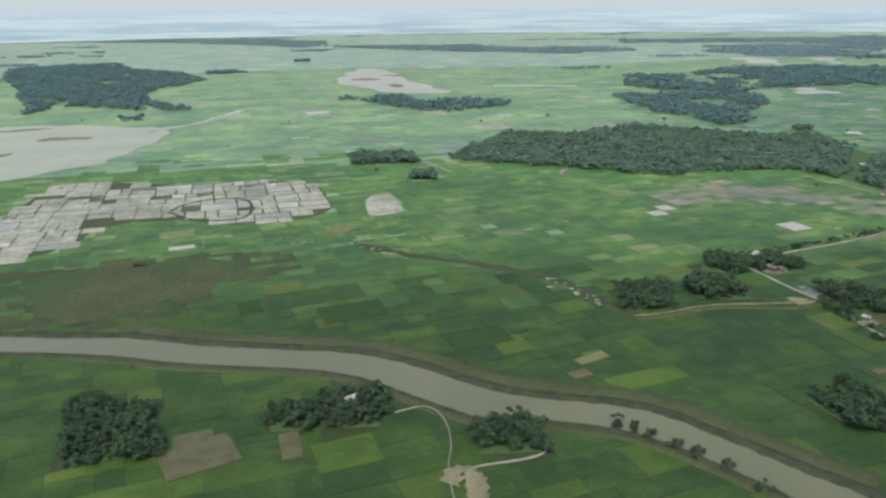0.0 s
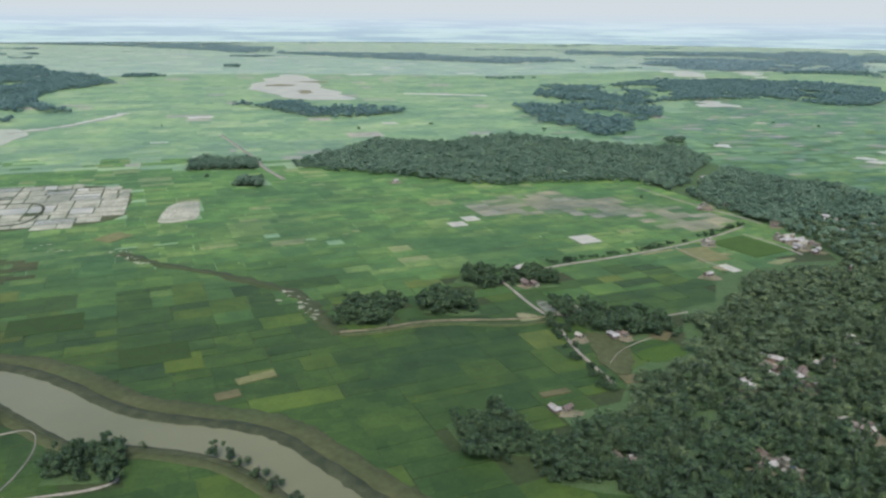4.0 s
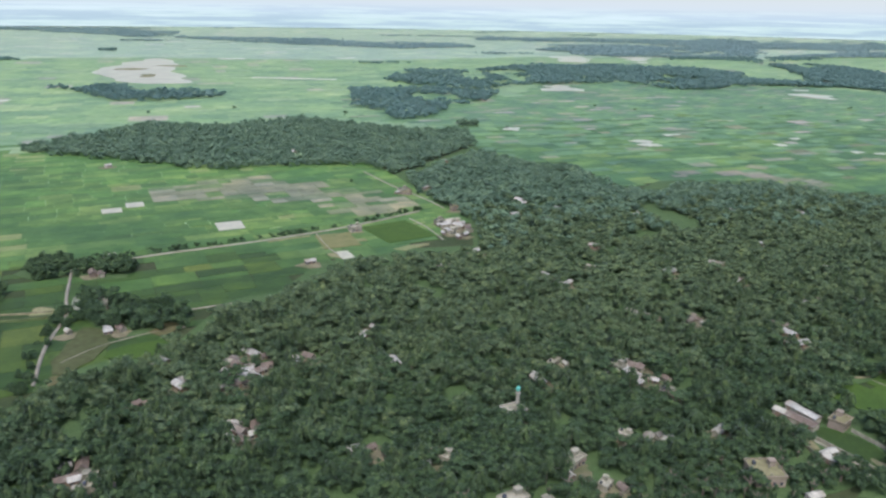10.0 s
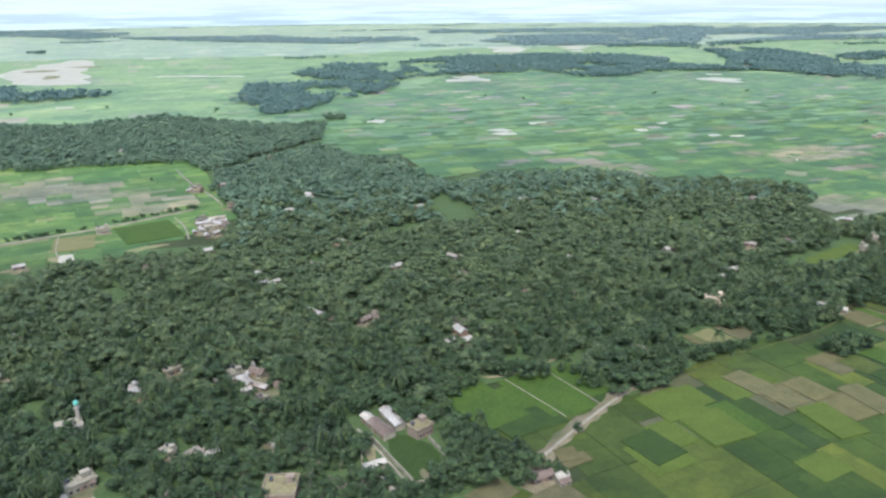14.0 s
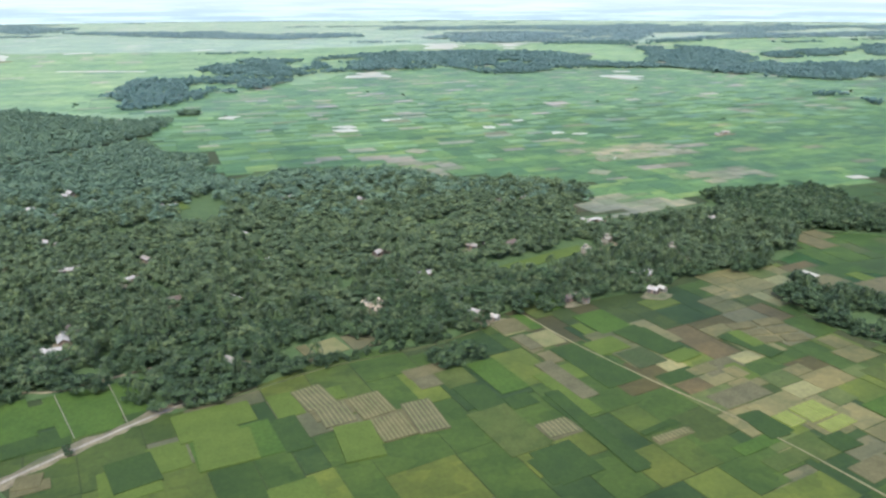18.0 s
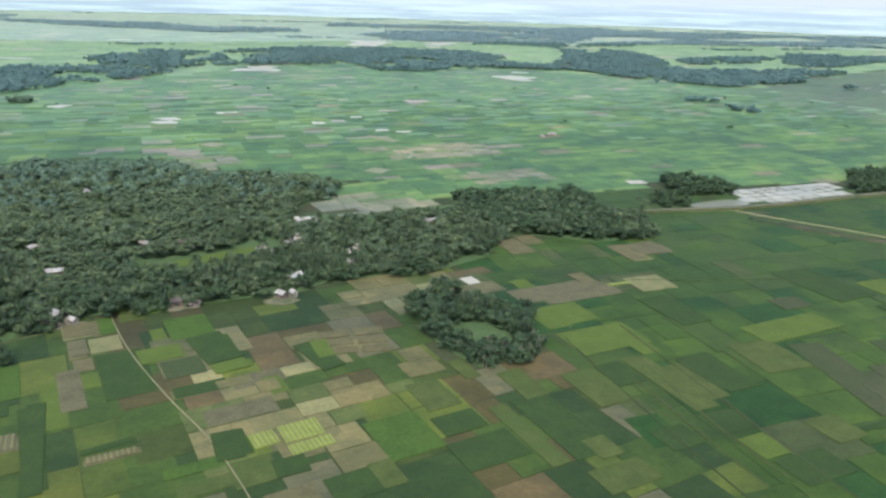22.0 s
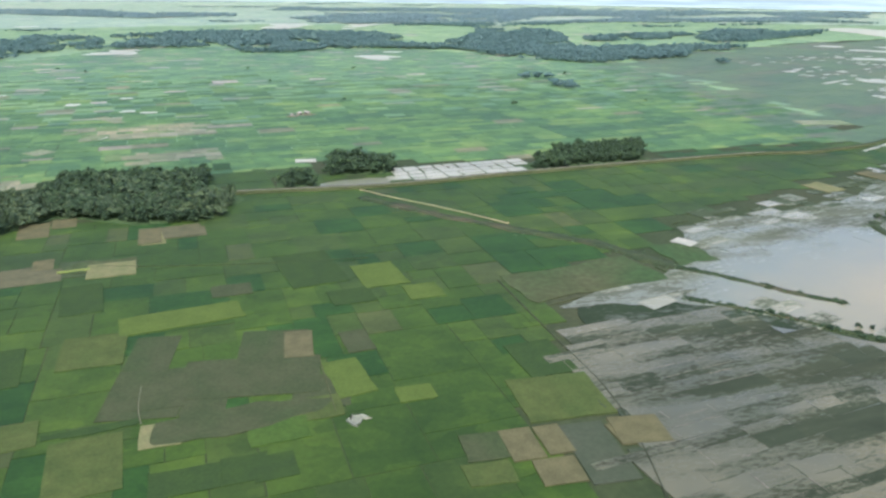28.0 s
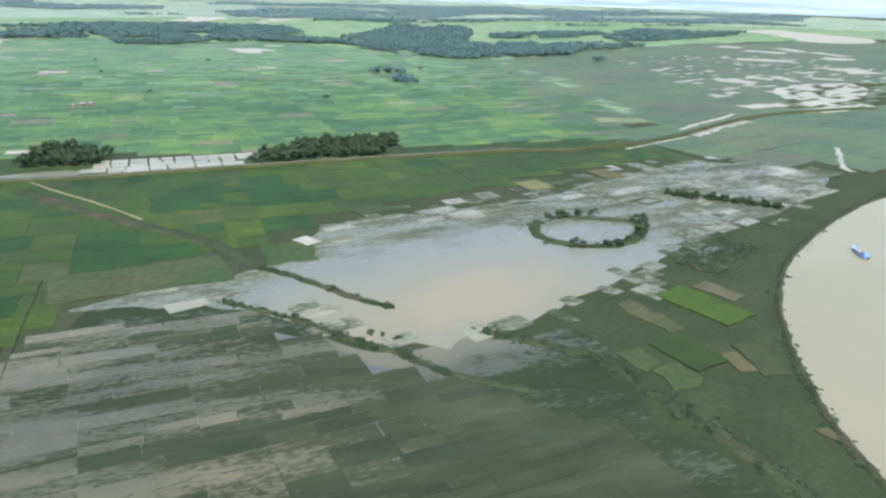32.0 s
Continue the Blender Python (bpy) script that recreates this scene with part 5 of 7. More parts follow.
# drowned crops in the flood
LOWER_WIDE = laid([(1828, 160), (1923, 160), (1986, 85), (2050, 40), (2080, -60), (2080, -120), (1860, -120), (1788, -10), (1808, 100)])
flood_low = plots_in(LOWER_WIDE, 7, 9, 0.0, 21, [], 0.355, 0.365, 1.0, 2.6)
flood_up = plots_in(FLOOD_P, 20, 9, 0.3, 22, [laid([(2000, 110), (1950, 205), (2020, 280), (2180, 320), (2330, 330), (2240, 210), (2100, 130)])], 0.335, 0.345, 0.45, 1.6)
flood_pale = plots_in(PALE_P, 8, 10, 0.7, 23, [], 0.345, 0.37, 0.97, 1.0)
rng_p.shuffle(flood_pale)
third = len(flood_pale) // 10
edge = plots_in(laid([(1985, 330), (2100, 345), (2190, 372), (2330, 440), (2460, 450), (2460, 425), (2332, 405), (2190, 330), (2099, 300), (1993, 295)]), 14, 6, 0.2, 24, [], 0.32, 0.34, 0.5, 1.4)
edge += plots_in(laid([(2280, 225), (2420, 270), (2386, 250), (2215, 160), (2089, 85), (2089, 118), (2160, 165)]), 24, 6, 0.2, 25, [], 0.32, 0.34, 0.35, 1.4)


def lattice(plots, width, share, z, seed):
    """Low broken bunds along some of the edges of plots."""
    rng, out = np.random.default_rng(seed), []
    for box, _ in plots:
        for i in range(4):
            if rng.random() < share:
                p, q = box[i], box[(i + 1) % 4]
                lo, hi = rng.uniform(-0.05, 0.3), rng.uniform(0.7, 1.05)
                p, q = p + (q - p) * lo, p + (q - p) * hi
                n = int(np.hypot(*(q - p)) / 1.6) + 1
                a = math.degrees(math.atan2(*(q - p)[::-1]))
                for j in range(n):
                    m = p + (q - p) * (j + 0.5) / n + rng.normal(size=2) * 0.12
                    out.append((oblong(*m, np.hypot(*(q - p)) / n * rng.uniform(0.7, 1.05), width * rng.uniform(0.4, 1.5), a + rng.uniform(-4, 4)), z + rng.uniform(0, 0.05)))
    return out


cells = plots_in(FLOOD_P, 14, 8, 0.0, 26, [], 0.3, 0.3, 1.0, 1.8)
cells = [c for c in cells if math.hypot((c[0][:, 0].mean() - 1205) / 120, (c[0][:, 1].mean() - 92) / 50) > 1]
part("flooded_bunds", slabs(lattice(cells, 0.28, 0.24, 0.36, 51), MARSH, "flooded_bunds"), ground, "thin dark drowned bunds")["kind"] = "stuff"
part("flooded_bunds", slabs(lattice([c for c in flood_low if c[0][:, 0].mean() < 1105], 0.3, 0.14, 0.37, 52), SILT_LINE, "flooded_bunds"), ground, "pale silted bunds between drowned plots")["kind"] = "stuff"
part("flooded_bunds", slabs(lattice(flood_low, 0.4, 0.22, 0.38, 53), DARK_MUD, "flooded_bunds"), ground, "dark weedy bunds between drowned plots")["kind"] = "stuff"
part("flooded_plots", slabs(edge, DROWNED_EDGE, "flooded_plots"), ground)["kind"] = "stuff"
part("drowned_plots", slabs(flood_low, DROWNED, "drowned_plots"), ground)["kind"] = "stuff"
part("drowned_plots", slabs(flood_up, DROWNED_THIN, "drowned_plots"), ground)["kind"] = "stuff"
part("drowned_plots", slabs(flood_pale[:third], DROWNED_THIN, "drowned_plots"), ground)["kind"] = "stuff"
part("wet_plots", slabs(flood_pale[third:2 * third], LAKE, "wet_plots"), ground)["kind"] = "stuff"
part("mud_plots", slabs(flood_pale[2 * third:], SILT, "mud_plots"), ground)["kind"] = "stuff"
tagged(new("silt_flat", sheet(ragged(rounded(PALE_P, 2), 7, 16), 0.3, MARSH, "silt_flat")), "dark wet bunds between pale silted plots", "field", kind="structure")

# ---- roads ----
for name, line, wide, z, mat, label in (
        ("road", laid([(388, 618), (442, 647), (509, 663), (576, 683), (652, 714), (719, 754)]), 1.9, 0.7, DIRT, "pale dirt road on a low bank"),
        ("road", laid([(686, 971), (709, 881), (740, 802), (750, 760)]), 1.4, 0.6, DIRT, "pale village lane beside fields"),
        ("road", laid([(389, 618), (394, 585), (399, 550), (408, 520), (404, 466), (412, 408)]), 1.9, 0.7, DIRT, "winding pale dirt road"),
        ("levee", [(138, 302), (153, 302), (173, 308), (191, 308), (216, 300), (238, 304)], 3.0, 0.9, MARSH, "grassy levee with a path"),
        ("path", [(138, 305), (153, 305), (173, 311), (191, 311), (216, 307), (238, 308)], 0.4, 0.95, YARD, "worn footpath on the levee"),
        ("path", [(351, 403), (355, 375), (360, 362)], 1.0, 0.5, DIRT, "pale path between plots"),
        ("path", [(411, 425), (418, 406), (422, 378)], 1.2, 0.5, DIRT, "pale path between plots"),
        ("path", [(701, 206), (710, 173), (724, 138), (737, 111), (748, 76), (756, 40)], 0.3, 0.46, MUD, "narrow pale footpath across rice plots"),
        ("canal_road", [(690, 196), (665, 185), (641, 181), (621, 178), (604, 171), (585, 164), (575, 163)], 0.3, 0.45, MARSH, "dull lane along the village edge"),
        ("canal_road", [(580, 168), (575, 165), (554, 152), (534, 138), (528, 133)], 1.5, 0.6, DIRT, "straight pale track beside rice plots"),
        ("path", [(483.6, 165), (485.4, 160), (489.2, 147.5), (493, 134)], 1.2, 0.45, DIRT, "pale yard path"),
        ("path", [(31, 180), (31, 191), (32, 203), (35, 212), (36, 228), (31, 241), (18, 237)], 0.5, 0.5, DIRT, "pale footpath to the river"),
        ("path", [(36, 190), (38, 199), (46, 200), (59, 201), (66, 204), (65, 208), (61, 210)], 0.8, 0.5, DIRT, "looping pale mud path"),
        ("plot_bund", [(536.9, 182.3), (542, 169), (547.6, 154.4)], 0.3, 0.5, DIRT, "thin pale bund between rice plots"),
        ("plot_bund", [(552.4, 185.5), (557, 172), (561.1, 159.2)], 0.3, 0.5, DIRT, "thin pale bund between rice plots"),
        ("plot_bund", [(876.2, 124.8), (875.2, 92), (876.6, 66.7), (879.4, 52.9)], 0.22, 0.4, MARSH, "thin trodden bund between rice plots"),
        ("plot_bund", [(888.3, 122.2), (886.6, 79.4), (887.3, 65)], 0.22, 0.4, MARSH, "thin trodden bund between rice plots"),
        ("plot_bund", [(866.6, 116.5), (868.3, 83.7), (869.7, 64.3), (870.5, 55.1)], 0.22, 0.4, MARSH, "thin trodden bund between rice plots"),
        ("plot_bund", [(937.4, 91.2), (937.5, 78.8), (939, 71)], 0.2, 0.42, YARD, "broken pale bund beside damp earth"),
        ("plot_bund", [(987.3, 96), (987.4, 82), (987.7, 64)], 0.25, 0.42, MARSH, "thin trodden bund between rice plots"),
        ("yard_path", [(246, 256), (256, 268), (272, 277), (288, 281)], 0.5, 0.45, DIRT, "pale path across a village green"),
        ("pale_strip", [(323, 391.8), (335, 396), (347, 399)], 1.6, 0.4, MUD, "pale strip of trampled earth beside the road"),
        ("causeway", [(287.9, 299.2), (297, 301), (306, 303.1)], 0.9, 0.6, DIRT, "short pale causeway by a ditch"),
        ("lane", [(494.1, 183.8), (509.8, 186.3), (527.2, 187.6), (536, 184), (551, 189), (565, 193.6)], 1.0, 0.45, YARD, "brown village lane under trees"),
        ("track_verge", [(580, 170), (572, 164.4), (554, 152.5), (533.2, 138), (526, 131)], 4.6, 0.38, YARD, "worn grassy verge of the track"),
        ("river_margin", RIVER_N[3:-5] + (2.5, 5.5), 9, 0.3, MARSH, "olive grass margin above the river bank"),
        ("river_margin", RIVER_S[5:-2] - (2.0, 2.5), 4, 0.3, MARSH, "narrow grass margin along the river"),
        ("road", [(29, 902), (68, 771), (80, 733), (86, 697), (107, 640)], 6.0, 0.6, DIRT, "far pale road through fields"),
        ("embankment", laid([(1560, 492), (1631, 497), (1717, 490), (1796, 484), (1943, 503), (2109, 515), (2246, 522)] + [(x / PLAN, y / PLAN) for x, y in [(1346, 298), (1370, 303), (1399, 307), (1444, 324), (1496, 353), (1555, 385), (1612, 402), (1713, 413)]]), 4.2, 1.6, MARSH, "long grassy road embankment"),
        ("road", laid([(1560, 492), (1631, 497), (1717, 490), (1796, 484), (1943, 503), (2109, 515), (2246, 522)]), 0.9, 1.75, DIRT, "pale dirt road on the embankment"),
        ("road", laid([(1766, 480), (1792, 443), (1827, 402), (1864, 348)]), 0.7, 0.7, MUD, "pale dirt road branching from the embankment"),
        ("field_bund", laid([(1467, 250), (1470, 143), (1480, 20)]), 0.35, 0.42, GRASS, "low grassy bund between plots"),
        ("field_bund", laid([(1510, 260), (1512, 202), (1517, 117), (1525, 10)]), 0.35, 0.42, GRASS, "low grassy bund between plots"),
        ("field_bund", laid([(1560, 330), (1640, 310), (1740, 300)]), 0.35, 0.42, GRASS, "low grassy bund between plots"),
        ("field_bund", [(1060.8, 139), (1061.8, 87.4), (1063.2, 54.6), (1058.3, 28.3), (1052, 6)], 0.4, 0.42, BANK, "dark bund at the flood's edge")):
    stretch(name, line, wide * (0.52 if mat is DIRT else 1.0), mat, label, z, "road" if mat in (DIRT, MUD, YARD) else "bank", 0.2 if "margin" in name else 0.5 if "verge" in name else 0.15, 0.05, 0.12 if wide < 0.8 else 0.3)
stretch("mud_bank", [(30, 192), (36, 200), (40, 192), (38, 180)], 6, MUD, "muddy slope beside the path", 0.45, "bank", 0.4)
waterbody("mud_pool", oblong(992.5, 58.5, 5.0, 4.2, 10), SILT, "small pale patch of silt in fields", 0.5, 1, 2.0, 1.6)
waterbody("flood_strip", [(1073, 108), (1090, 107), (1112, 109), (1138, 113), (1146, 121), (1138, 126), (1124, 122), (1100, 117), (1075, 112)], FLOOD, "long strip of beige flood water", 0.42, 1, 2.2, 7)
for x, y, w, d, a, mat in ((240.6, 318.6, 7.0, 22, 12, DROWNED_THIN), (615.6, 159.9, 7.2, 11.8, 1, POND)):
    waterbody("village_pond", oblong(x, y, w, d, a), mat, "dark village pond", 0.36, 1, 1.0)


# ---- trees ----
CORE = np.array([(1, 0, 0), (0, 1, 0), (-1, 0, 0), (0, -1, 0), (0, 0, 1), (0, 0, -1)], float), np.array([(0, 1, 4), (1, 2, 4), (2, 3, 4), (3, 0, 4), (1, 0, 5), (2, 1, 5), (3, 2, 5), (0, 3, 5)])


def crown(rng, lumps, leaves, leaf, tall=1.0, low=0.35, core=0.9, size=1.0):
    """A crown about 1 across: boughs thick with small leaf sprays round a sparse core. Triangles only."""
    vs, fs, n = [], [], 0
    for k in range(lumps):
        a, r = rng.uniform(0, 2 * math.pi), math.sqrt(rng.uniform(0.02, 0.16)) * (k > 0)
        mid = np.array([r * math.cos(a), r * math.sin(a), (rng.uniform(low, 0.8) - 0.5 * r) * tall])
        big = rng.uniform(0.1, 0.2) * size
        v = CORE[0] * big * core * rng.uniform(0.7, 1.1, (6, 1)) * (1, 1, 0.8) + mid
        vs.append(v)
        fs.append(CORE[1] + n)
        n += 6
        d = rng.normal(size=(leaves, 3))
        d[:, 2] = np.abs(d[:, 2]) * 1.1 - 0.3
        d /= np.linalg.norm(d, axis=1)[:, None]
        at = mid + d * big * rng.uniform(0.78, 1.16, (leaves, 1)) * (1, 1, 0.9)
        side = np.cross(d + rng.normal(size=(leaves, 3)) * 0.35, rng.normal(size=(leaves, 3)))
        side /= np.linalg.norm(side, axis=1)[:, None]
        up = np.cross(side, d + rng.normal(size=(leaves, 3)) * 0.45)
        up /= np.linalg.norm(up, axis=1)[:, None]
        s = leaf * rng.uniform(0.5, 1.4, (leaves, 1))
        vs.append(np.stack([at - side * s - up * s * 0.6, at + side * s - up * s * 0.5, at + up * s * 1.3], 1).reshape(-1, 3))
        fs.append(n + np.arange(3 * leaves).reshape(-1, 3))
        n += 3 * leaves
    return np.vstack(vs), np.vstack(fs)


def fronds(rng):
    """A palm's head of drooping fronds, about 1 across."""
    vs, fs, n = [], [], 0
    for k in range(18):
        a, lift = k * 2.4 + rng.uniform(-0.2, 0.2), rng.uniform(-0.1, 0.28)
        d, side = np.array([math.cos(a), math.sin(a), 0]), np.array([-math.sin(a), math.cos(a), 0])
        for j in range(4):
            r, q = j / 4, (j + 1) / 4
            z0, z1 = 0.75 + lift * math.sin(r * 2.6) - 0.3 * r * r, 0.75 + lift * math.sin(q * 2.6) - 0.3 * q * q
            w0, w1 = 0.09 * (1 - r * 0.7), 0.09 * (1 - q * 0.8)
            vs.append(np.array([d * r * 0.55 - side * w0 + (0, 0, z0 - 0.03), d * r * 0.55 + side * w0 + (0, 0, z0), d * q * 0.55 + side * w1 + (0, 0, z1), d * q * 0.55 - side * w1 + (0, 0, z1 - 0.03)]))
            fs.append(np.array([(n, n + 1, n + 2), (n, n + 2, n + 3)]))
            n += 4
    return np.vstack(vs), np.vstack(fs)


rng_t = np.random.default_rng(11)
NEAR_CROWNS = [crown(rng_t, int(rng_t.integers(7, 12)), 28, 0.048, core=1.0) for _ in range(12)]
MID_CROWNS = [crown(rng_t, 4, 20, 0.066, core=1.0, size=1.3) for _ in range(10)]
FAR_CROWNS = [crown(rng_t, 1, 6, 0.22, 0.75, 0.5, 1.7, 1.2) for _ in range(8)]
SPRAY_CROWNS = [crown(rng_t, 2, 7, 0.16, 0.8, 0.4, 1.2, 1.4) for _ in range(8)]
PALM_HEADS = [fronds(rng_t) for _ in range(3)]


def planted(spots, wide, high, crowns, seed):
    """Many crowns in one mesh."""
    rng = np.random.default_rng(seed)
    vs, fs, n = [], [], 0
    kinds = rng.integers(len(crowns), size=len(spots))
    for k, (cv, cf) in enumerate(crowns):
        sel = np.where(kinds == k)[0]
        if not len(sel):
            continue
        a = rng.uniform(0, 2 * math.pi, len(sel))
        w, h = wide[sel], high[sel]
        x = cv[None, :, 0] * np.cos(a)[:, None] - cv[None, :, 1] * np.sin(a)[:, None]
        y = cv[None, :, 0] * np.sin(a)[:, None] + cv[None, :, 1] * np.cos(a)[:, None]
        z = cv[None, :, 2] * np.ones((len(sel), 1))
        p = np.stack([x * w[:, None] + spots[sel, :1], y * w[:, None] + spots[sel, 1:2], z * h[:, None]], 2)
        vs.append(p.reshape(-1, 3))
        fs.append((cf[None] + (n + len(cv) * np.arange(len(sel)))[:, None, None]).reshape(-1, 3))
        n += p.shape[0] * p.shape[1]
    return np.vstack(vs), np.vstack(fs)


def scatter(poly, step, seed, lean=True, stray=0.0):
    """Jittered spots in a plan outline; its far edge is drawn in by the reach of the crowns."""
    rng = np.random.default_rng(seed)
    q = np.asarray(poly, float)
    xs, ys = np.arange(q[:, 0].min(), q[:, 0].max(), step), np.arange(q[:, 1].min(), q[:, 1].max(), step)
    g = np.stack(np.meshgrid(xs, ys), -1).reshape(-1, 2) + rng.uniform(-0.48, 0.48, (len(xs) * len(ys), 2)) * step
    warp = np.array([(noise.noise((x / 24, y / 24, 1.0)), noise.noise((x / 24, y / 24, 5.0))) for x, y in g]) * 8
    if stray:
        warp += np.array([(noise.noise((x / 130, y / 130, 1.5)), noise.noise((x / 130, y / 130, 6.5))) for x, y in g]) * stray
    ok = inside(g + warp, q)
    if stray:
        ok &= np.array([noise.noise((x / 70, y / 110, 4.5)) + 0.5 * noise.noise((x / 25, y / 40, 4.5)) for x, y in g]) > -0.42
    if lean:
        ok &= inside(g + warp + np.c_[np.zeros(len(g)), 5.3 * (g[:, 1] + 70) / 128], q)
    return g[ok]


CLEARINGS = [oblong(735, 257, 62, 17, 21), laid([(1199, 437), (1225, 451), (1271, 460), (1312, 489), (1311, 458), (1243, 432), (1205, 423)]), BOX_CLEAR, laid([(958, 700), (990, 740), (1010, 660), (985, 610), (960, 640)]),
             np.array([(480.5, 157), (486, 173), (496, 175), (500, 164), (506, 160), (507, 141), (503.5, 134), (489, 128), (482, 139)], float), np.array([(452, 146), (464, 146), (466, 134), (462, 131), (453, 133)], float), np.array([(443, 213), (458, 213), (462, 186), (458, 180), (450, 186), (446, 203)], float), oblong(395, 300, 10, 22, 30), oblong(622, 193, 26, 14, 15), oblong(540, 360, 30, 14, 25), oblong(700, 330, 26, 10, 15)]

# houses by what covers them: silver tin, rusty tin, concrete, white
HOMES = {
    "silver": [(438, 502), (431, 406), (437, 401), (436, 383), (501, 348), (364, 263), (357, 256), (367, 230), (291, 227), (283, 247), (315, 248), (316, 231), (478, 253), (456, 198), (521, 301), (600, 335), (458, 309), (433, 351), (480, 419), (494, 454), (494, 403), (512, 428), (476, 594), (344, 351), (532, 223)],
    "silver_east": [(531, 213), (548, 282), (593, 247), (661, 287), (415, 206), (664, 246), (464, 296), (485, 315), (494, 447), (683, 206), (675, 252), (609, 291), (629, 405), (796, 238), (771, 225), (553, 308), (558, 406), (669, 388), (849, 292), (764, 207), (791, 308), (708, 284)],
    "rusty": [(528, 127), (336, 241), (309, 241), (311, 225), (311, 194), (268, 184), (226, 186), (216, 223), (277, 217), (503, 248), (406, 330), (350, 176), (435, 163), (263, 282), (239, 353), (455, 208), (498, 243), (568, 251), (726, 209), (760, 365), (727, 282), (749, 363), (767, 364), (318, 233), (265, 178), (313, 188), (221, 189)],
    "concrete": [(420, 493), (427, 411), (429, 390), (272, 174), (447, 209), (426, 218), (370, 167), (429, 166), (407, 156), (393, 137), (384, 142), (412, 144), (251, 310), (456, 187), (777, 274), (760, 263), (802, 254)],
    "white": [(1.9, 247.0), (460, 162), (487, 760), (350, 652), (201, 616), (243, 283), (242, 377), (591, 189), (467, 127), (690, 199), (782, 308), (1026, 530), (1020, 528), (1033, 533)],
}
MOSQUE, VILLA, OCHRE = (399, 186), (459, 141), (646, 223)
OPEN_SPOTS = np.array([p for rows in HOMES.values() for p in rows] + [MOSQUE, VILLA, OCHRE, (374, 405), (444, 440)], float)


def clear_of(spots):
    """Keeps spots off clearings, ponds and the yards before the houses."""
    ok = np.ones(len(spots), bool)
    for c in CLEARINGS:
        ok &= ~inside(spots, c)
    for x, y in OPEN_SPOTS:
        dx, dy = np.abs(spots[:, 0] - x), spots[:, 1] - y
        ok &= ~((dx < 3.9) & (dy > -(4.2 + y * 0.014)) & (dy < 2.4))
    return spots[ok]


def sizes(spots, wide, high, seed):
    """Widths and heights: many small trees, a few broad ones, in drifts."""
    rng = np.random.default_rng(seed + 50)
    swell = np.array([noise.noise((x / 16, y / 16, 2.0)) for x, y in spots])
    u = rng.random(len(spots)) ** 2
    w = (wide[0] + (wide[1] - wide[0]) * u) * (1 + 0.3 * swell)
    h = (high[0] + (high[1] - high[0]) * (0.6 * u + 0.4 * rng.random(len(spots)))) * (1 + 0.25 * swell)
    return w, h


def wood(name, spots, wide, high, crowns, mat, seed, label):
    w, h = sizes(spots, wide, high, seed)
    v, f = planted(spots, w, h, crowns, seed)
    return tagged(new(name, mesh_of(name, v, f, mat, False)), label, "trees", kind="stuff")


def tree(name, head, mat, high, wide, stem, label, group):
    """A tree of trunk, limbs and crown at the origin."""
    root = tagged(new(name), label, "tree", group)
    bm = bmesh.new()
    bmesh.ops.create_cone(bm, segments=7, radius1=stem, radius2=stem * 0.5, depth=high * 0.62, cap_ends=True, matrix=Matrix.Translation((0, 0, high * 0.31)))
    if mat is LEAF:
        for k in range(3):
            a = k * 2.1 + 0.4
            way = Vector((math.cos(a), math.sin(a), 1.1)).normalized()
            bmesh.ops.create_cone(bm, segments=5, radius1=stem * 0.5, radius2=stem * 0.2, depth=high * 0.32,
                                  matrix=Matrix.Translation(Vector((0, 0, high * 0.4)) + way * high * 0.14) @ way.to_track_quat("Z", "Y").to_matrix().to_4x4())
    me = bpy.data.meshes.new("trunk")
    bm.to_mesh(me)
    bm.free()
    me.materials.append(BARK)
    part("trunk", me, root)
    part("crown", mesh_of("crown", head[0] * (wide, wide, high), head[1], mat), root)
    return root


def with_glades(spots):
    """Small gaps in a canopy."""
    return spots[np.array([noise.noise((x / 15, y / 15, 9.0)) for x, y in spots]) > -0.46]


village = with_glades(clear_of(np.vstack([scatter(VILLAGE, 4.7, 20), scatter(VILLAGE_E, 4.7, 21), scatter(GROVE_BOX, 3.5, 22, False)])))
near = village[:, 1] < 250 + 60 * rng_t.random(len(village))
order = np.where(near)[0]
order = order[np.argsort(village[order, 1])]
lone = order[:200]
rest = np.setdiff1d(np.where(near)[0], lone)
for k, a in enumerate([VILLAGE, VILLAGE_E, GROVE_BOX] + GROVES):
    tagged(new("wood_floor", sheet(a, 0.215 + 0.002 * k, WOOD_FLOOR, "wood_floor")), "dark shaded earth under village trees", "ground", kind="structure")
# trees farther off take the paler leaves, with haze in their colour
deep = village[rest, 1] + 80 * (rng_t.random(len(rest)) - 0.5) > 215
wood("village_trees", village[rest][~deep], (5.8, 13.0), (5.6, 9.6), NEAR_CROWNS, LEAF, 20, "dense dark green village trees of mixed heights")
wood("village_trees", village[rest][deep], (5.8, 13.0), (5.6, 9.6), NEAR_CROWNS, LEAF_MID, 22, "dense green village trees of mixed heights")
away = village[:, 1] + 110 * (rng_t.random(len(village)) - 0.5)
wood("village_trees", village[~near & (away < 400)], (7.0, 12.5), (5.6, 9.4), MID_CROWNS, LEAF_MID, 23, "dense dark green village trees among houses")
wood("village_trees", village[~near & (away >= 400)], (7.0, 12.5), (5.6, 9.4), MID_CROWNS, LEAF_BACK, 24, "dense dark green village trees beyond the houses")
palms = village[rest][rng_t.choice(len(rest), 420, replace=False)]
v, f = planted(palms + (1.5, 1.2), rng_t.uniform(3.8, 5.6, 420), rng_t.uniform(8, 11.5, 420), PALM_HEADS, 25)
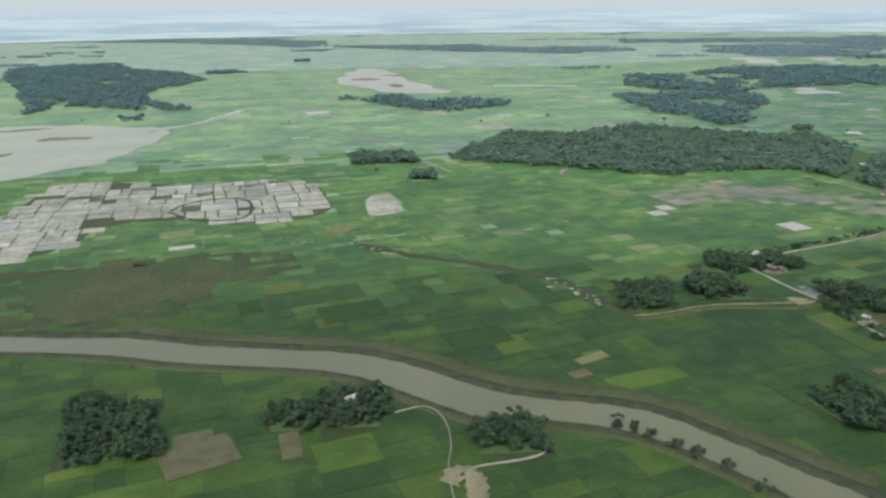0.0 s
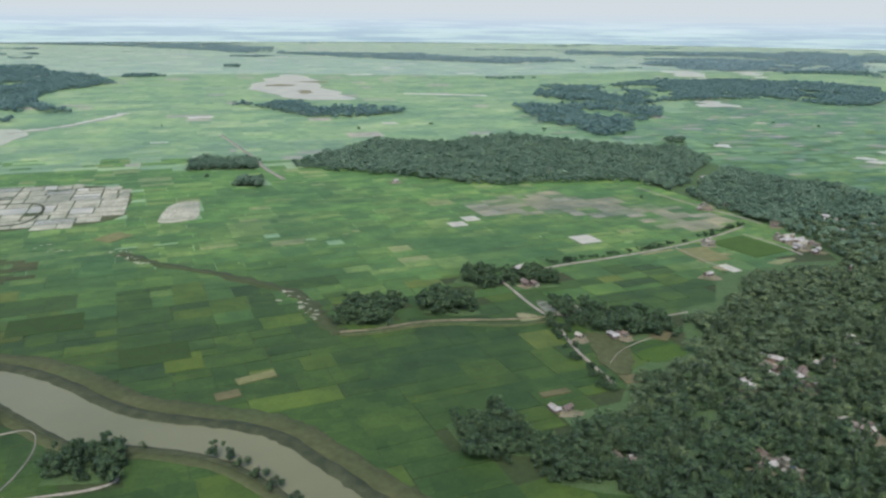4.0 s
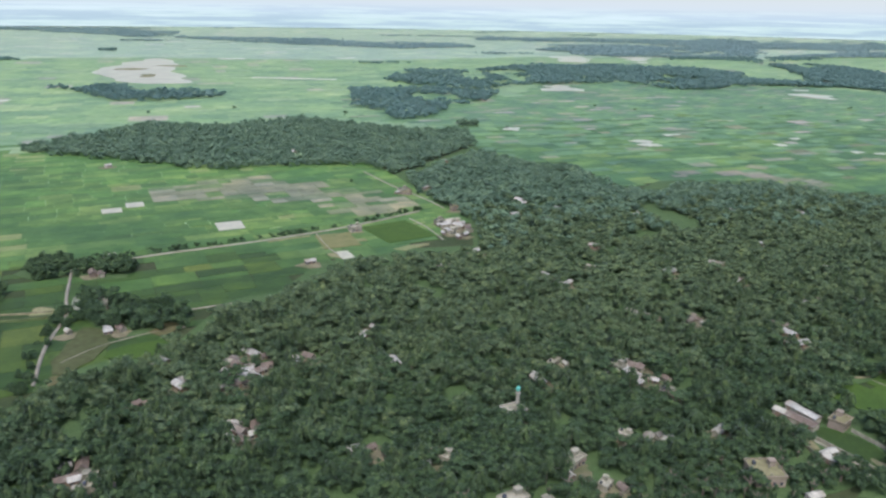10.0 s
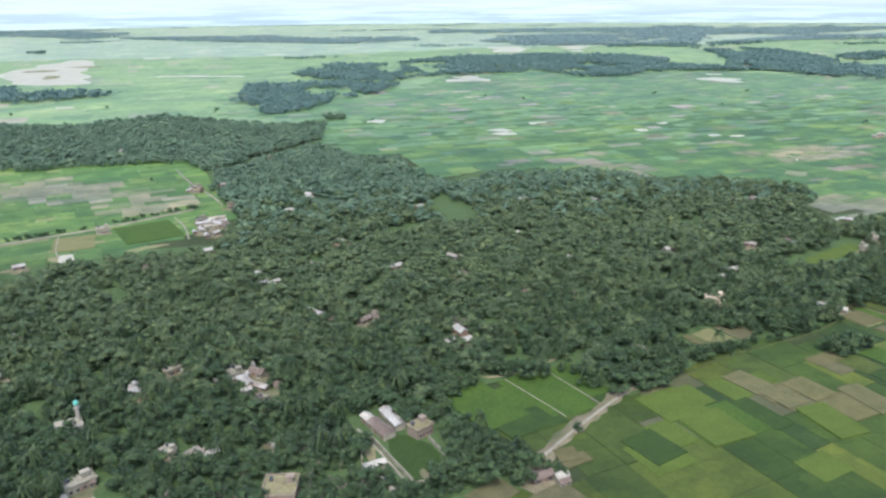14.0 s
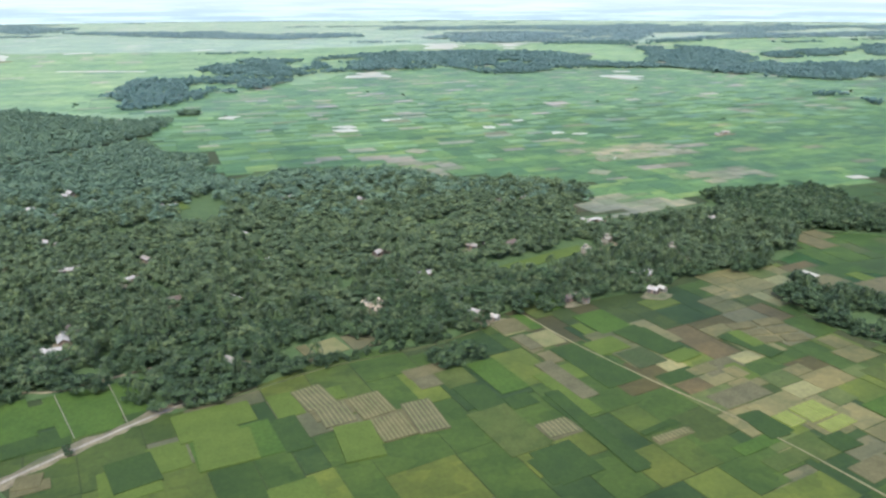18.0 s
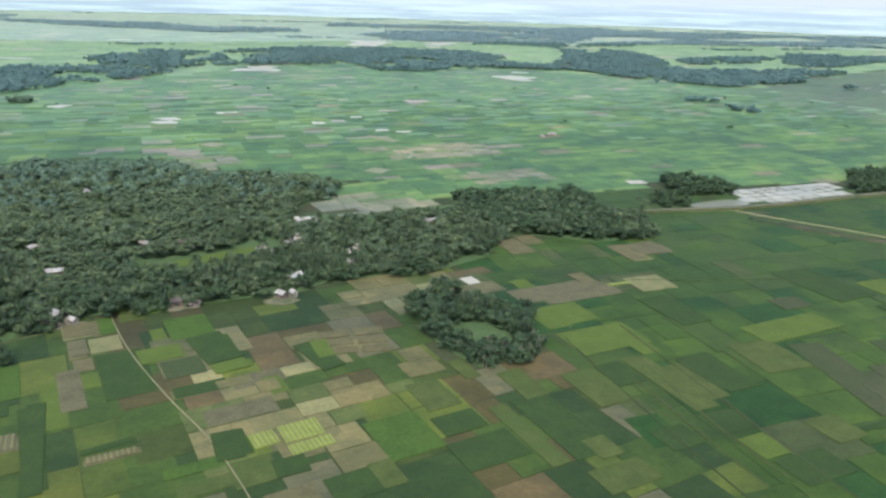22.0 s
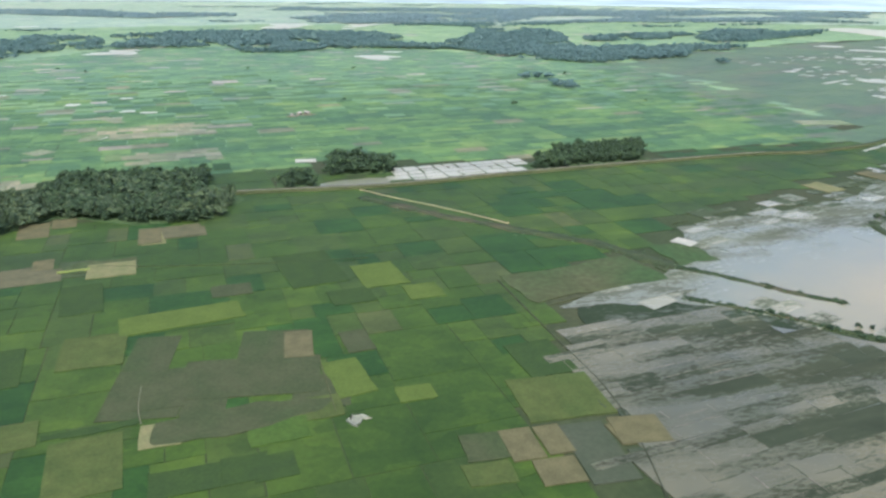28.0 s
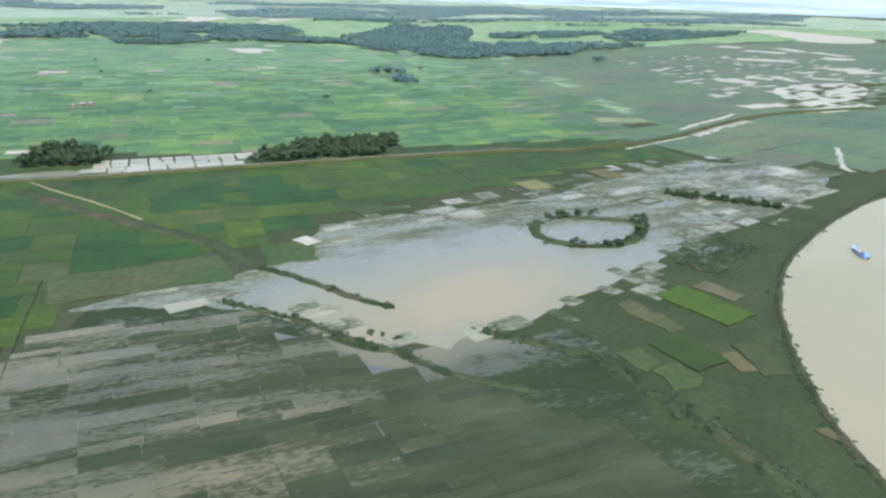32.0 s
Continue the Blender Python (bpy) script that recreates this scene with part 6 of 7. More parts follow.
tagged(new("village_palms", mesh_of("village_palms", v, f, LEAF_PALM)), "many palm heads among the village trees", "trees", kind="stuff")
groves = clear_of(np.vstack([scatter(g, 3.4, 30 + k, False) for k, g in enumerate(GROVES)]))
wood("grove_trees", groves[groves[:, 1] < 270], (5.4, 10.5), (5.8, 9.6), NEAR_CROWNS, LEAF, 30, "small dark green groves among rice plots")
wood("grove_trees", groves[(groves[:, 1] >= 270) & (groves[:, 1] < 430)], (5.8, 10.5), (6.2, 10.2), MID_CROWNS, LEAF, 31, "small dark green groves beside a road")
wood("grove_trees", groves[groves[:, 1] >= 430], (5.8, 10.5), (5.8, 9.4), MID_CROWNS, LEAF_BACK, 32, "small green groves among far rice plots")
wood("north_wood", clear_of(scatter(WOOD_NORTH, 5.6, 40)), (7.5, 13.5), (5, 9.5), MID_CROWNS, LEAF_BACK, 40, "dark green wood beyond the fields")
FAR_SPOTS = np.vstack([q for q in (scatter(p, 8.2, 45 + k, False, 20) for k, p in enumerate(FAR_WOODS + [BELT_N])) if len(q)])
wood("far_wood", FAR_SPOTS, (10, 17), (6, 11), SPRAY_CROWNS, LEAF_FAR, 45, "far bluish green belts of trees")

# scattered far belts and hedges
rng_b = np.random.default_rng(77)
belts = []
for k, poly in enumerate(FAR_BELTS):
    q = scatter(poly, 11.5, 100 + k, False, 45)
    belts.append(q[rng_b.random(len(q)) < 0.85])
for k in range(46):
    y = 1500 + 2500 * rng_b.random()
    x = rng_b.uniform(-0.45 * y - 300, 0.95 * y + 900)
    if math.hypot(x - MID_X, y - MID_Y) > REACH - 150:
        continue
    length, depth = rng_b.uniform(40, 200) * (0.6 + y / 3000), rng_b.uniform(6, 20) * (0.6 + y / 3000)
    n = int(length * depth / 110) + 8
    knots = rng_b.uniform(-1, 1, (5, 2)) * (0.8, 0.4)
    u = np.clip(knots[rng_b.integers(5, size=n)] + rng_b.normal(size=(n, 2)) * (0.2, 0.35), -1.2, 1.2) * (length / 2, depth)
    belts.append(np.array((x, y)) + u + np.c_[np.zeros(n), 12 * np.sin(u[:, 0] / 60 + k)])
belts = np.vstack(belts)
for a in (LAKE_W, LAKE_N):
    belts = belts[~inside(belts, a)]
# the farthest belts take the leaves with the most haze in their colour
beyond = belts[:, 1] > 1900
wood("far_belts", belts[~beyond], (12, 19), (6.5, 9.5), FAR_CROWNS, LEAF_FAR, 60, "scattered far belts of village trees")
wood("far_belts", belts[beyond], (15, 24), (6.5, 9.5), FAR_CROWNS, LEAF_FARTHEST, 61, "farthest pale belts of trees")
HEDGES = [[(1060, 309), (1100, 316), (1140, 323)], [(388, 640), (442, 655), (509, 671), (576, 691), (652, 722), (719, 762)], [(404, 520), (398, 466), (406, 400)], [(408, 500), (440, 540), (470, 530)]]
hedge = []
for k, line in enumerate(HEDGES):
    q = rounded(laid(line), 3, False)
    q = q[rng_b.random(len(q)) < 0.85]
    hedge.append(np.vstack([q + rng_b.normal(size=q.shape) * 1.2, q + rng_b.normal(size=q.shape) * 1.8]))
wood("roadside_trees", np.vstack(hedge), (2.5, 5), (2.5, 5), NEAR_CROWNS, LEAF, 66, "small trees along village roads")
speck = np.stack([rng_b.uniform(-500, 1500, 26), rng_b.uniform(480, 1150, 26)], 1)
for a in list(WATERS) + [VILLAGE, WOOD_NORTH]:
    speck = speck[~inside(speck, a)]
wood("field_trees", speck, (4, 9), (3, 6), MID_CROWNS, LEAF, 67, "lone small trees among far fields")

# single trees
KINDS = [tree("tree", NEAR_CROWNS[k], LEAF, 1.0, 1.0, 0.035, "broad dark green village tree", "village trees") for k in range(6)]
PALMS = [tree("palm_tree", PALM_HEADS[k], LEAF_PALM, 1.0, 1.0, 0.02, "slender palm with drooping fronds", "village palms") for k in range(3)]
w_all, h_all = sizes(village, (5.0, 12.0), (4.6, 9.8), 20)


def grow(kind, x, y, wide, high, turn, label="", group=""):
    ob = copy_thing(kind, Matrix.Identity(4))
    ob.matrix_basis = Matrix.LocRotScale((x, y, 0), Euler((0, 0, turn)), (wide, wide, high))
    return tagged(ob, label, "", group)


rng_s = np.random.default_rng(31)
for n, i in enumerate(lone):
    grow(KINDS[n % 6], *village[i], w_all[i], h_all[i], rng_s.uniform(0, 6.28))
palm_at = village[rest][rng_s.choice(len(rest), 120, replace=False)]
for n, (x, y) in enumerate(palm_at):
    high = rng_s.uniform(8.5, 10.5)
    grow(PALMS[n % 3], x + 1.5, y - 1.5, rng_s.uniform(3.6, 5.0), high, rng_s.uniform(0, 6.28))
for x, y, high in ((548, 146, 4.5), (666, 176, 6), (668, 179, 5), (626, 184, 2.5), (632, 184, 2.5), (637, 185, 3), (94, 214, 7), (98, 211, 6), (102, 207, 6.5), (108, 200, 7), (113, 193, 6), (119, 185, 5.5), (124, 172, 6), (128, 165, 4), (17, 240, 3), (70, 222, 3.5)):
    grow(KINDS[int(x) % 6], x, y, high * 0.95, high, x, "bushy tree standing alone by water or track", "lone trees")
# the ring island, the little isles and the bunds
stretch("ring_bank", [(-118, 542), (-101, 520), (-81, 512), (-63, 515), (-58, 535), (-64, 573), (-89, 578), (-111, 566), (-118, 545)], 1.8, BANK, "dark ring bank in pale flooded plots", 0.6, "bund", 0.3, 0.1, 0.5)
RING = laid([(2145, 269), (2179, 284), (2215, 267), (2238, 255), (2208, 214), (2173, 210), (2141, 230)])
ring_line = rounded(RING, 2)
stretch("ring_island", np.vstack([ring_line[3:], ring_line[:1]]), 4.2, WEED, "ring-shaped grassy bank standing in flood water", 0.8, "island", 0.35, 0.2, 0.8, 1)
for k in range(34):
    if k < 14:
        x, y = ((1269, 165), (1274, 166), (1277, 167), (1283, 165), (1291, 163), (1307, 150), (1306, 146), (1303, 141), (1301, 138), (1297, 133), (1309, 148), (1305, 143), (1299, 135), (1263, 127))[k]
        high = (4.2, 5.6, 3.4, 4.0)[k % 4]
    else:
        x, y = 1266 + 28 * rng_s.random(), 0
        y = 123.5 + max(0.0, x - 1280) * 0.55 + rng_s.normal() * 0.8
        high = rng_s.uniform(1.5, 3.2)
    grow(KINDS[k % 6], x, y, high * 1.5, high * 1.3, k, "small tree on the flooded ring bank", "flood island trees")
stretch("bush_island", laid([(2305, 322), (2320, 325), (2335, 308), (2364, 283), (2378, 264)]), 6, WEED, "low bushy island in flood water", 0.7, "island", 0.5, 0.2, 0.8)
for k in range(36):
    t = k / 35
    grow(KINDS[k % 6], 1350 + 40 * t + rng_s.uniform(-3, 3), 188 - 34 * t + rng_s.uniform(-3, 3), rng_s.uniform(3.6, 6.5), rng_s.uniform(3.2, 6.2), k, "small bush on a flooded island", "flood island trees")
stretch("square_bund", laid([(2262, 311), (2280, 317), (2288, 305), (2269, 298), (2262, 311)]), 1.6, WEED, "square earth bund in flood water", 0.6, "island", 0.1, 0.1, 0.5, 0)
for k, (line, n) in enumerate(((laid([(1941, 227), (1962, 205), (1982, 175), (2006, 148)]), 80), (laid([(1917, 178), (1952, 147), (1972, 121), (1996, 95), (2016, 66)]), 90), (laid([(2048, 106), (2080, 76), (2096, 59), (2102, 19), (2109, -12), (2117, -53)]), 130))):
    q = rounded(line, 4, False)
    q = q[(rng_s.random(n) ** 1.2 * (len(q) - 1)).astype(int)] + rng_s.normal(size=(n, 2)) * (0.7, 0.8)
    wood("bund_bushes", q, (1.6, 3.6), (0.7, 2.2), NEAR_CROWNS, LEAF, 80 + k, "low bushes along a flooded bund")
for k, (line, n, wide) in enumerate(((laid([(2048, 106), (2080, 76), (2096, 59), (2102, 19), (2109, -12), (2117, -53)]), 420, 1.5), (RING, 260, 1.3), (EAST_BANK[2:], 420, 0.8), (laid([(1763, 454), (1813, 388), (1859, 337), (1909, 290), (1926, 254), (1941, 227)]), 260, 2.8), (laid([(1917, 178), (1952, 147), (1972, 121), (1996, 95), (2016, 66)]), 160, 0.9))):
    q = rounded(line, 4, False)
    q = q[(rng_s.random(n) * (len(q) - 1)).astype(int)] + rng_s.normal(size=(n, 2)) * wide + rng_s.uniform(-2, 2, (n, 2))
    wood("bank_weeds", q, (1.0, 2.6), (0.4, 1.1), SPRAY_CROWNS, LEAF, 90 + k, "low rough weeds on a bank")
for x, y, high in ((1163, 69, 2.6), (1166, 67, 2.2), (1170, 64, 2.8)):
    grow(KINDS[int(x) % 6], x, y, high * 1.2, high, x, "small tree on a flooded bund", "flood island trees")
tagged(new("scrub_ground", sheet(ragged(rounded([(1294, 86), (1298, 106), (1325, 121), (1340, 114), (1313, 88)], 3), 5, 9), 0.31, WEED, "scrub_ground")), "dark weedy patch near the river", "field", kind="structure")
bush = rng_s.uniform(-1, 1, (420, 2)) * (22, 9)
bush = np.stack([bush[:, 0] * 0.86 - bush[:, 1] * 0.5, bush[:, 0] * 0.5 + bush[:, 1] * 0.86], 1) + (1316, 104)
wood("bank_scrub", bush, (1.6, 4), (0.4, 1.2), MID_CROWNS, LEAF, 71, "low dark scrub near the river")
for ob in KINDS + PALMS:
    for o in (*ob.children_recursive, ob):
        bpy.data.objects.remove(o)


# ---- buildings ----
def box(bm, x, y, z, w, d, h):
    bmesh.ops.create_cube(bm, size=1, matrix=Matrix.Translation((x, y, z + h / 2)) @ Matrix.Diagonal((w, d, h, 1)))


def solid(name, boxes, mat, parent=None, label=""):
    bm = bmesh.new()
    for b in boxes:
        box(bm, *b)
    me = bpy.data.meshes.new(name)
    bm.to_mesh(me)
    bm.free()
    me.materials.append(mat)
    return part(name, me, parent, label)


def gable(w, d, eave, ridge, over, mat, parent, ribs=True):
    """Two corrugated tin slopes, each with thickness."""
    for s in (-1, 1):
        n, v, f = 22, [], []
        for layer in (0.0, -0.06):
            for i in range(n + 1):
                x = -w / 2 - over + (w + 2 * over) * i / n
                k = 0.05 * (i % 2) if ribs else 0
                v += [(x, 0, ridge + k + layer), (x, s * (d / 2 + over), eave + k + layer - 0.1)]
        m = 2 * (n + 1)
        for i in range(n):
            a = 2 * i
            f += [(a, a + 1, a + 3, a + 2), (m + a, m + a + 2, m + a + 3, m + a + 1), (a + 1, m + a + 1, m + a + 3, a + 3)]
        part("roof_slope", mesh_of("roof_slope", np.array(v), np.array(f), mat), parent)


def hut(roof_mat, wall_mat, w, d, label):
    root = tagged(new("house"), label, "house", "village houses")
    bm = bmesh.new()
    box(bm, 0, 0, 0, w, d, 2.3)
    pts = [bm.verts.new((x, y, z)) for x in (-w / 2, w / 2) for y, z in ((-d / 2, 2.3), (d / 2, 2.3), (0, 3.3))]
    bm.faces.new(pts[:3])
    bm.faces.new(pts[3:])
    me = bpy.data.meshes.new("wall")
    bm.to_mesh(me)
    bm.free()
    me.materials.append(wall_mat)
    wall = part("wall", me, root)
    gable(w, d, 2.35, 3.45, 0.4, roof_mat, root)
    solid("door", [(0, -d / 2 - 0.03, 0, 0.9, 0.06, 1.9)], WOODEN, wall)
    for x in (-w * 0.3, w * 0.3):
        solid("window", [(x, -d / 2 - 0.03, 0.9, 0.8, 0.06, 0.8)], GLASS, wall)
    return root


def slab_house(w, d, h, wall_mat, label, storeys=1):
    root = tagged(new("house"), label, "house", "village houses")
    wall = solid("wall", [(0, 0, 0, w, d, h)], wall_mat, root)
    roof = solid("roof", [(0, 0, h, w + 0.6, d + 0.6, 0.18)], MUD if wall_mat is PINK else CREAM, root)
    solid("parapet", [(0, s * (d / 2 + 0.2), h + 0.18, w + 0.6, 0.14, 0.45) for s in (-1, 1)] + [(s * (w / 2 + 0.2), 0, h + 0.18, 0.14, d + 0.26, 0.45) for s in (-1, 1)], wall_mat, roof)
    solid("stair_head", [(w * 0.28, d * 0.2, h + 0.18, 1.8, 1.8, 1.7), (w * 0.28, d * 0.2, h + 1.88, 2.2, 2.2, 0.12)], wall_mat, roof)
    solid("water_tank", [(-w * 0.3, d * 0.25, h + 0.18, 0.9, 0.9, 1.0)], GLASS, roof)
    for k in range(storeys):
        for x in np.linspace(-w / 2 + 1.2, w / 2 - 1.2, 4):
            solid("window", [(x, -d / 2 - 0.03, 0.9 + 2.8 * k, 0.8, 0.08, 1.0)], GLASS, wall)
        if k:
            solid("ledge", [(0, -d / 2 - 0.3, 2.75 * k, w, 0.6, 0.12)], CREAM, wall)
    solid("door", [(0, -d / 2 - 0.04, 0, 0.95, 0.1, 2.0)], WOODEN, wall)
    return root


MODELS = {
    "silver": [hut(TIN, WOODEN, 6.5, 3.6, "tin-roofed house with grey corrugated sheets"), hut(TIN, RUST, 4.6, 3.2, "small tin-roofed house among trees")],
    "rusty": [hut(RUST, RUST, 6.2, 3.6, "house with a rusty red tin roof"), hut(RUST, CREAM, 4.8, 3.2, "small house with a rusty tin roof")],
    "concrete": [slab_house(7.0, 4.6, 3.0, CREAM, "flat-roofed house of weathered concrete"), slab_house(5.4, 4.2, 3.0, CREAM, "small flat-roofed concrete house")],
    "white": [hut(WHITE, WHITE, 5.6, 3.2, "small house with a bright white roof"), hut(WHITE, CREAM, 4.2, 2.8, "small white-roofed shed beside trees")],
}
rng_h = np.random.default_rng(41)
for kind, rows in HOMES.items():
    pair = MODELS[kind.split("_")[0]]
    for k, (x, y) in enumerate(rows):
        turn = radians(rng_h.choice([12, -52, 102, 38, -50]) + rng_h.uniform(-8, 8))
        ob = copy_thing(pair[k % 2], Matrix.Identity(4))
        s = rng_h.uniform(0.68, 0.98)
        ob.matrix_basis = Matrix.LocRotScale((x, y, 0), Euler((0, 0, turn)), (s * rng_h.uniform(0.95, 1.5), s, s))
CLUSTERS = [(311, 236), (316, 238), (308, 233), (313, 229), (297, 233), (310, 200), (314, 198), (447, 215), (451, 208), (456, 202), (431, 167), (436, 164), (409, 155), (404, 160), (272, 180), (268, 176), (369, 236), (337, 246), (285, 250)]
spots = CLUSTERS + HOMES["rusty"] + HOMES["concrete"] + HOMES["silver"][:14] + HOMES["rusty"] + HOMES["silver_east"]
for k, (x, y) in enumerate(spots):
    ob = copy_thing(MODELS[("silver", "rusty", "silver", "white")[k % 4]][1], Matrix.Identity(4))
    s = rng_h.uniform(0.6, 0.85)
    ob.matrix_basis = Matrix.LocRotScale((x + rng_h.uniform(4.2, 5.4) * (1 if k % 2 else -1), y - rng_h.uniform(0.5, 4.5) * (1 if k < 80 else -0.4), 0), Euler((0, 0, radians(15 + 90 * (k % 3 == 0)))), (s, s, s))
for pair in MODELS.values():
    for ob in pair:
        for o in (*ob.children_recursive, ob):
            bpy.data.objects.remove(o)
for x, y, r in [(p[0], p[1] - 2.5, 4.6 + 0.9 * (k % 3)) for k, p in enumerate(OPEN_SPOTS)]:
    yard = [(x + r * math.cos(a) * (1 + 0.3 * math.sin(3 * a + x)), y + 0.75 * r * math.sin(a) * (1 + 0.25 * math.cos(2 * a + y))) for a in np.linspace(0, 6.28, 13)[:-1]]
    tagged(new("yard", sheet(yard, 0.27 + 0.002 * (int(x) % 9), YARD, "yard")), "bare earth yard before village houses", "yard", kind="structure")


def placed(ob, x, y, turn, s=1.0):
    ob.matrix_basis = Matrix.LocRotScale((x, y, 0), Euler((0, 0, radians(turn))), (s, s, s))
    return ob


villa = tagged(placed(slab_house(8.6, 8.6, 3.4, PINK, "", 1), 459.3, 138.4, -12), "unfinished brown concrete house with a wide roof terrace")
for x, y in ((-4, -4), (0, -4), (4, -4), (-4, 0), (4, 0), (-4, 4), (0, 4), (1, 0)):
    solid("column", [(x, y, 3.5, 0.35, 0.35, 1.1)], CREAM, villa)
placed(slab_house(6.4, 5.2, 3.4, PINK, "brownish flat-roofed house beside a garden", 1), 501.4, 157.6, 28, 0.95)
tagged(placed(slab_house(9.5, 4.5, 3.4, GOLD, "", 1), *OCHRE, -25, 0.85), "long cream-coloured house at the village edge")
placed(slab_house(8.0, 6.0, 3.6, CREAM, "cream flat-roofed house beside the dirt road", 1), 374, 405, 15, 0.85)
placed(slab_house(6.5, 5.0, 4.4, PINK, "two-storey pink house at the market", 2), 444, 440, 10, 0.75)
placed(slab_house(9.0, 6.0, 3.2, PINK, "long pinkish school building in a walled yard", 1), 421, 488, -28, 0.75)


def long_shed(x, y, turn, w, d, mat, label):
    root = tagged(new("shed"), label, "shed")
    wall = solid("wall", [(0, 0, 0, w, d, 2.2)], CREAM, root)
    gable(w, d, 2.25, 2.9, 0.3, mat, root)
    for u in np.linspace(-w / 2 + 1.5, w / 2 - 1.5, max(2, int(w / 3))):
        solid("door", [(u, -d / 2 - 0.03, 0, 0.9, 0.06, 1.8)], WOODEN, wall)
    return placed(root, x, y, turn)


long_shed(485.6, 136.2, -70, 13, 2.5, WHITE, "long low shed with a white roof in a walled yard")
long_shed(485.2, 143.6, 14, 6, 2.3, WHITE, "low white-roofed shed across a yard")
long_shed(494.6, 166.4, -75, 11.5, 3.4, TIN, "long tin-roofed house at a yard")
long_shed(490.2, 161.6, -68, 10, 4.0, RUST, "long house with a rusty tin roof")
long_shed(487.2, 168.2, -68, 4, 3.0, WHITE, "small white-roofed kitchen beside a long house")
long_shed(447.2, 209.6, -62, 7, 4.0, CREAM, "long cream-roofed house among trees")
long_shed(451.0, 202.0, -66, 7, 3.2, TIN, "long tin-roofed house among trees")
long_shed(454.8, 208.6, -20, 5, 2.8, RUST, "small house with a rusty roof")
long_shed(456.6, 187.0, -60, 8, 3.6, RUST, "long house with a weathered roof")
for k, (x, y, turn, w) in enumerate(((480, 254, -53, 11), (484, 248, -53, 7), (311, 229, 62, 8), (307, 242, -30, 8), (309, 198, 10, 7), (535, 230, -45, 8), (429, 403, 14, 7), (433, 396, 14, 8), (438, 405, 14, 7), (441, 393, 104, 7), (428, 391, 104, 6), (436, 413, 12, 9))):
    long_shed(x, y, turn, w, 2.5 + 0.3 * (k % 3), (TIN, RUST, TIN, CREAM)[k % 4], "long low house under weathered roof sheets")
yard_wall = tagged(new("yard_wall"), "low pale wall round a green yard", "wall")
for x, y, w, d, a in ((490.2, 147.5, 0.3, 27, 17), (505.0, 147.0, 0.25, 15, 14), (498.5, 133.4, 10, 0.25, -4), (482.4, 149.0, 0.3, 12, -8), (483.6, 156.4, 4.4, 0.3, 16)):
    c, s = math.cos(radians(a)), math.sin(radians(a))
    solid("wall_run", [(0, 0, 0, w, d, 1.5)], CREAM, yard_wall).matrix_basis = Matrix.LocRotScale((x, y, 0), Euler((0, 0, radians(a))), (1, 1, 1))


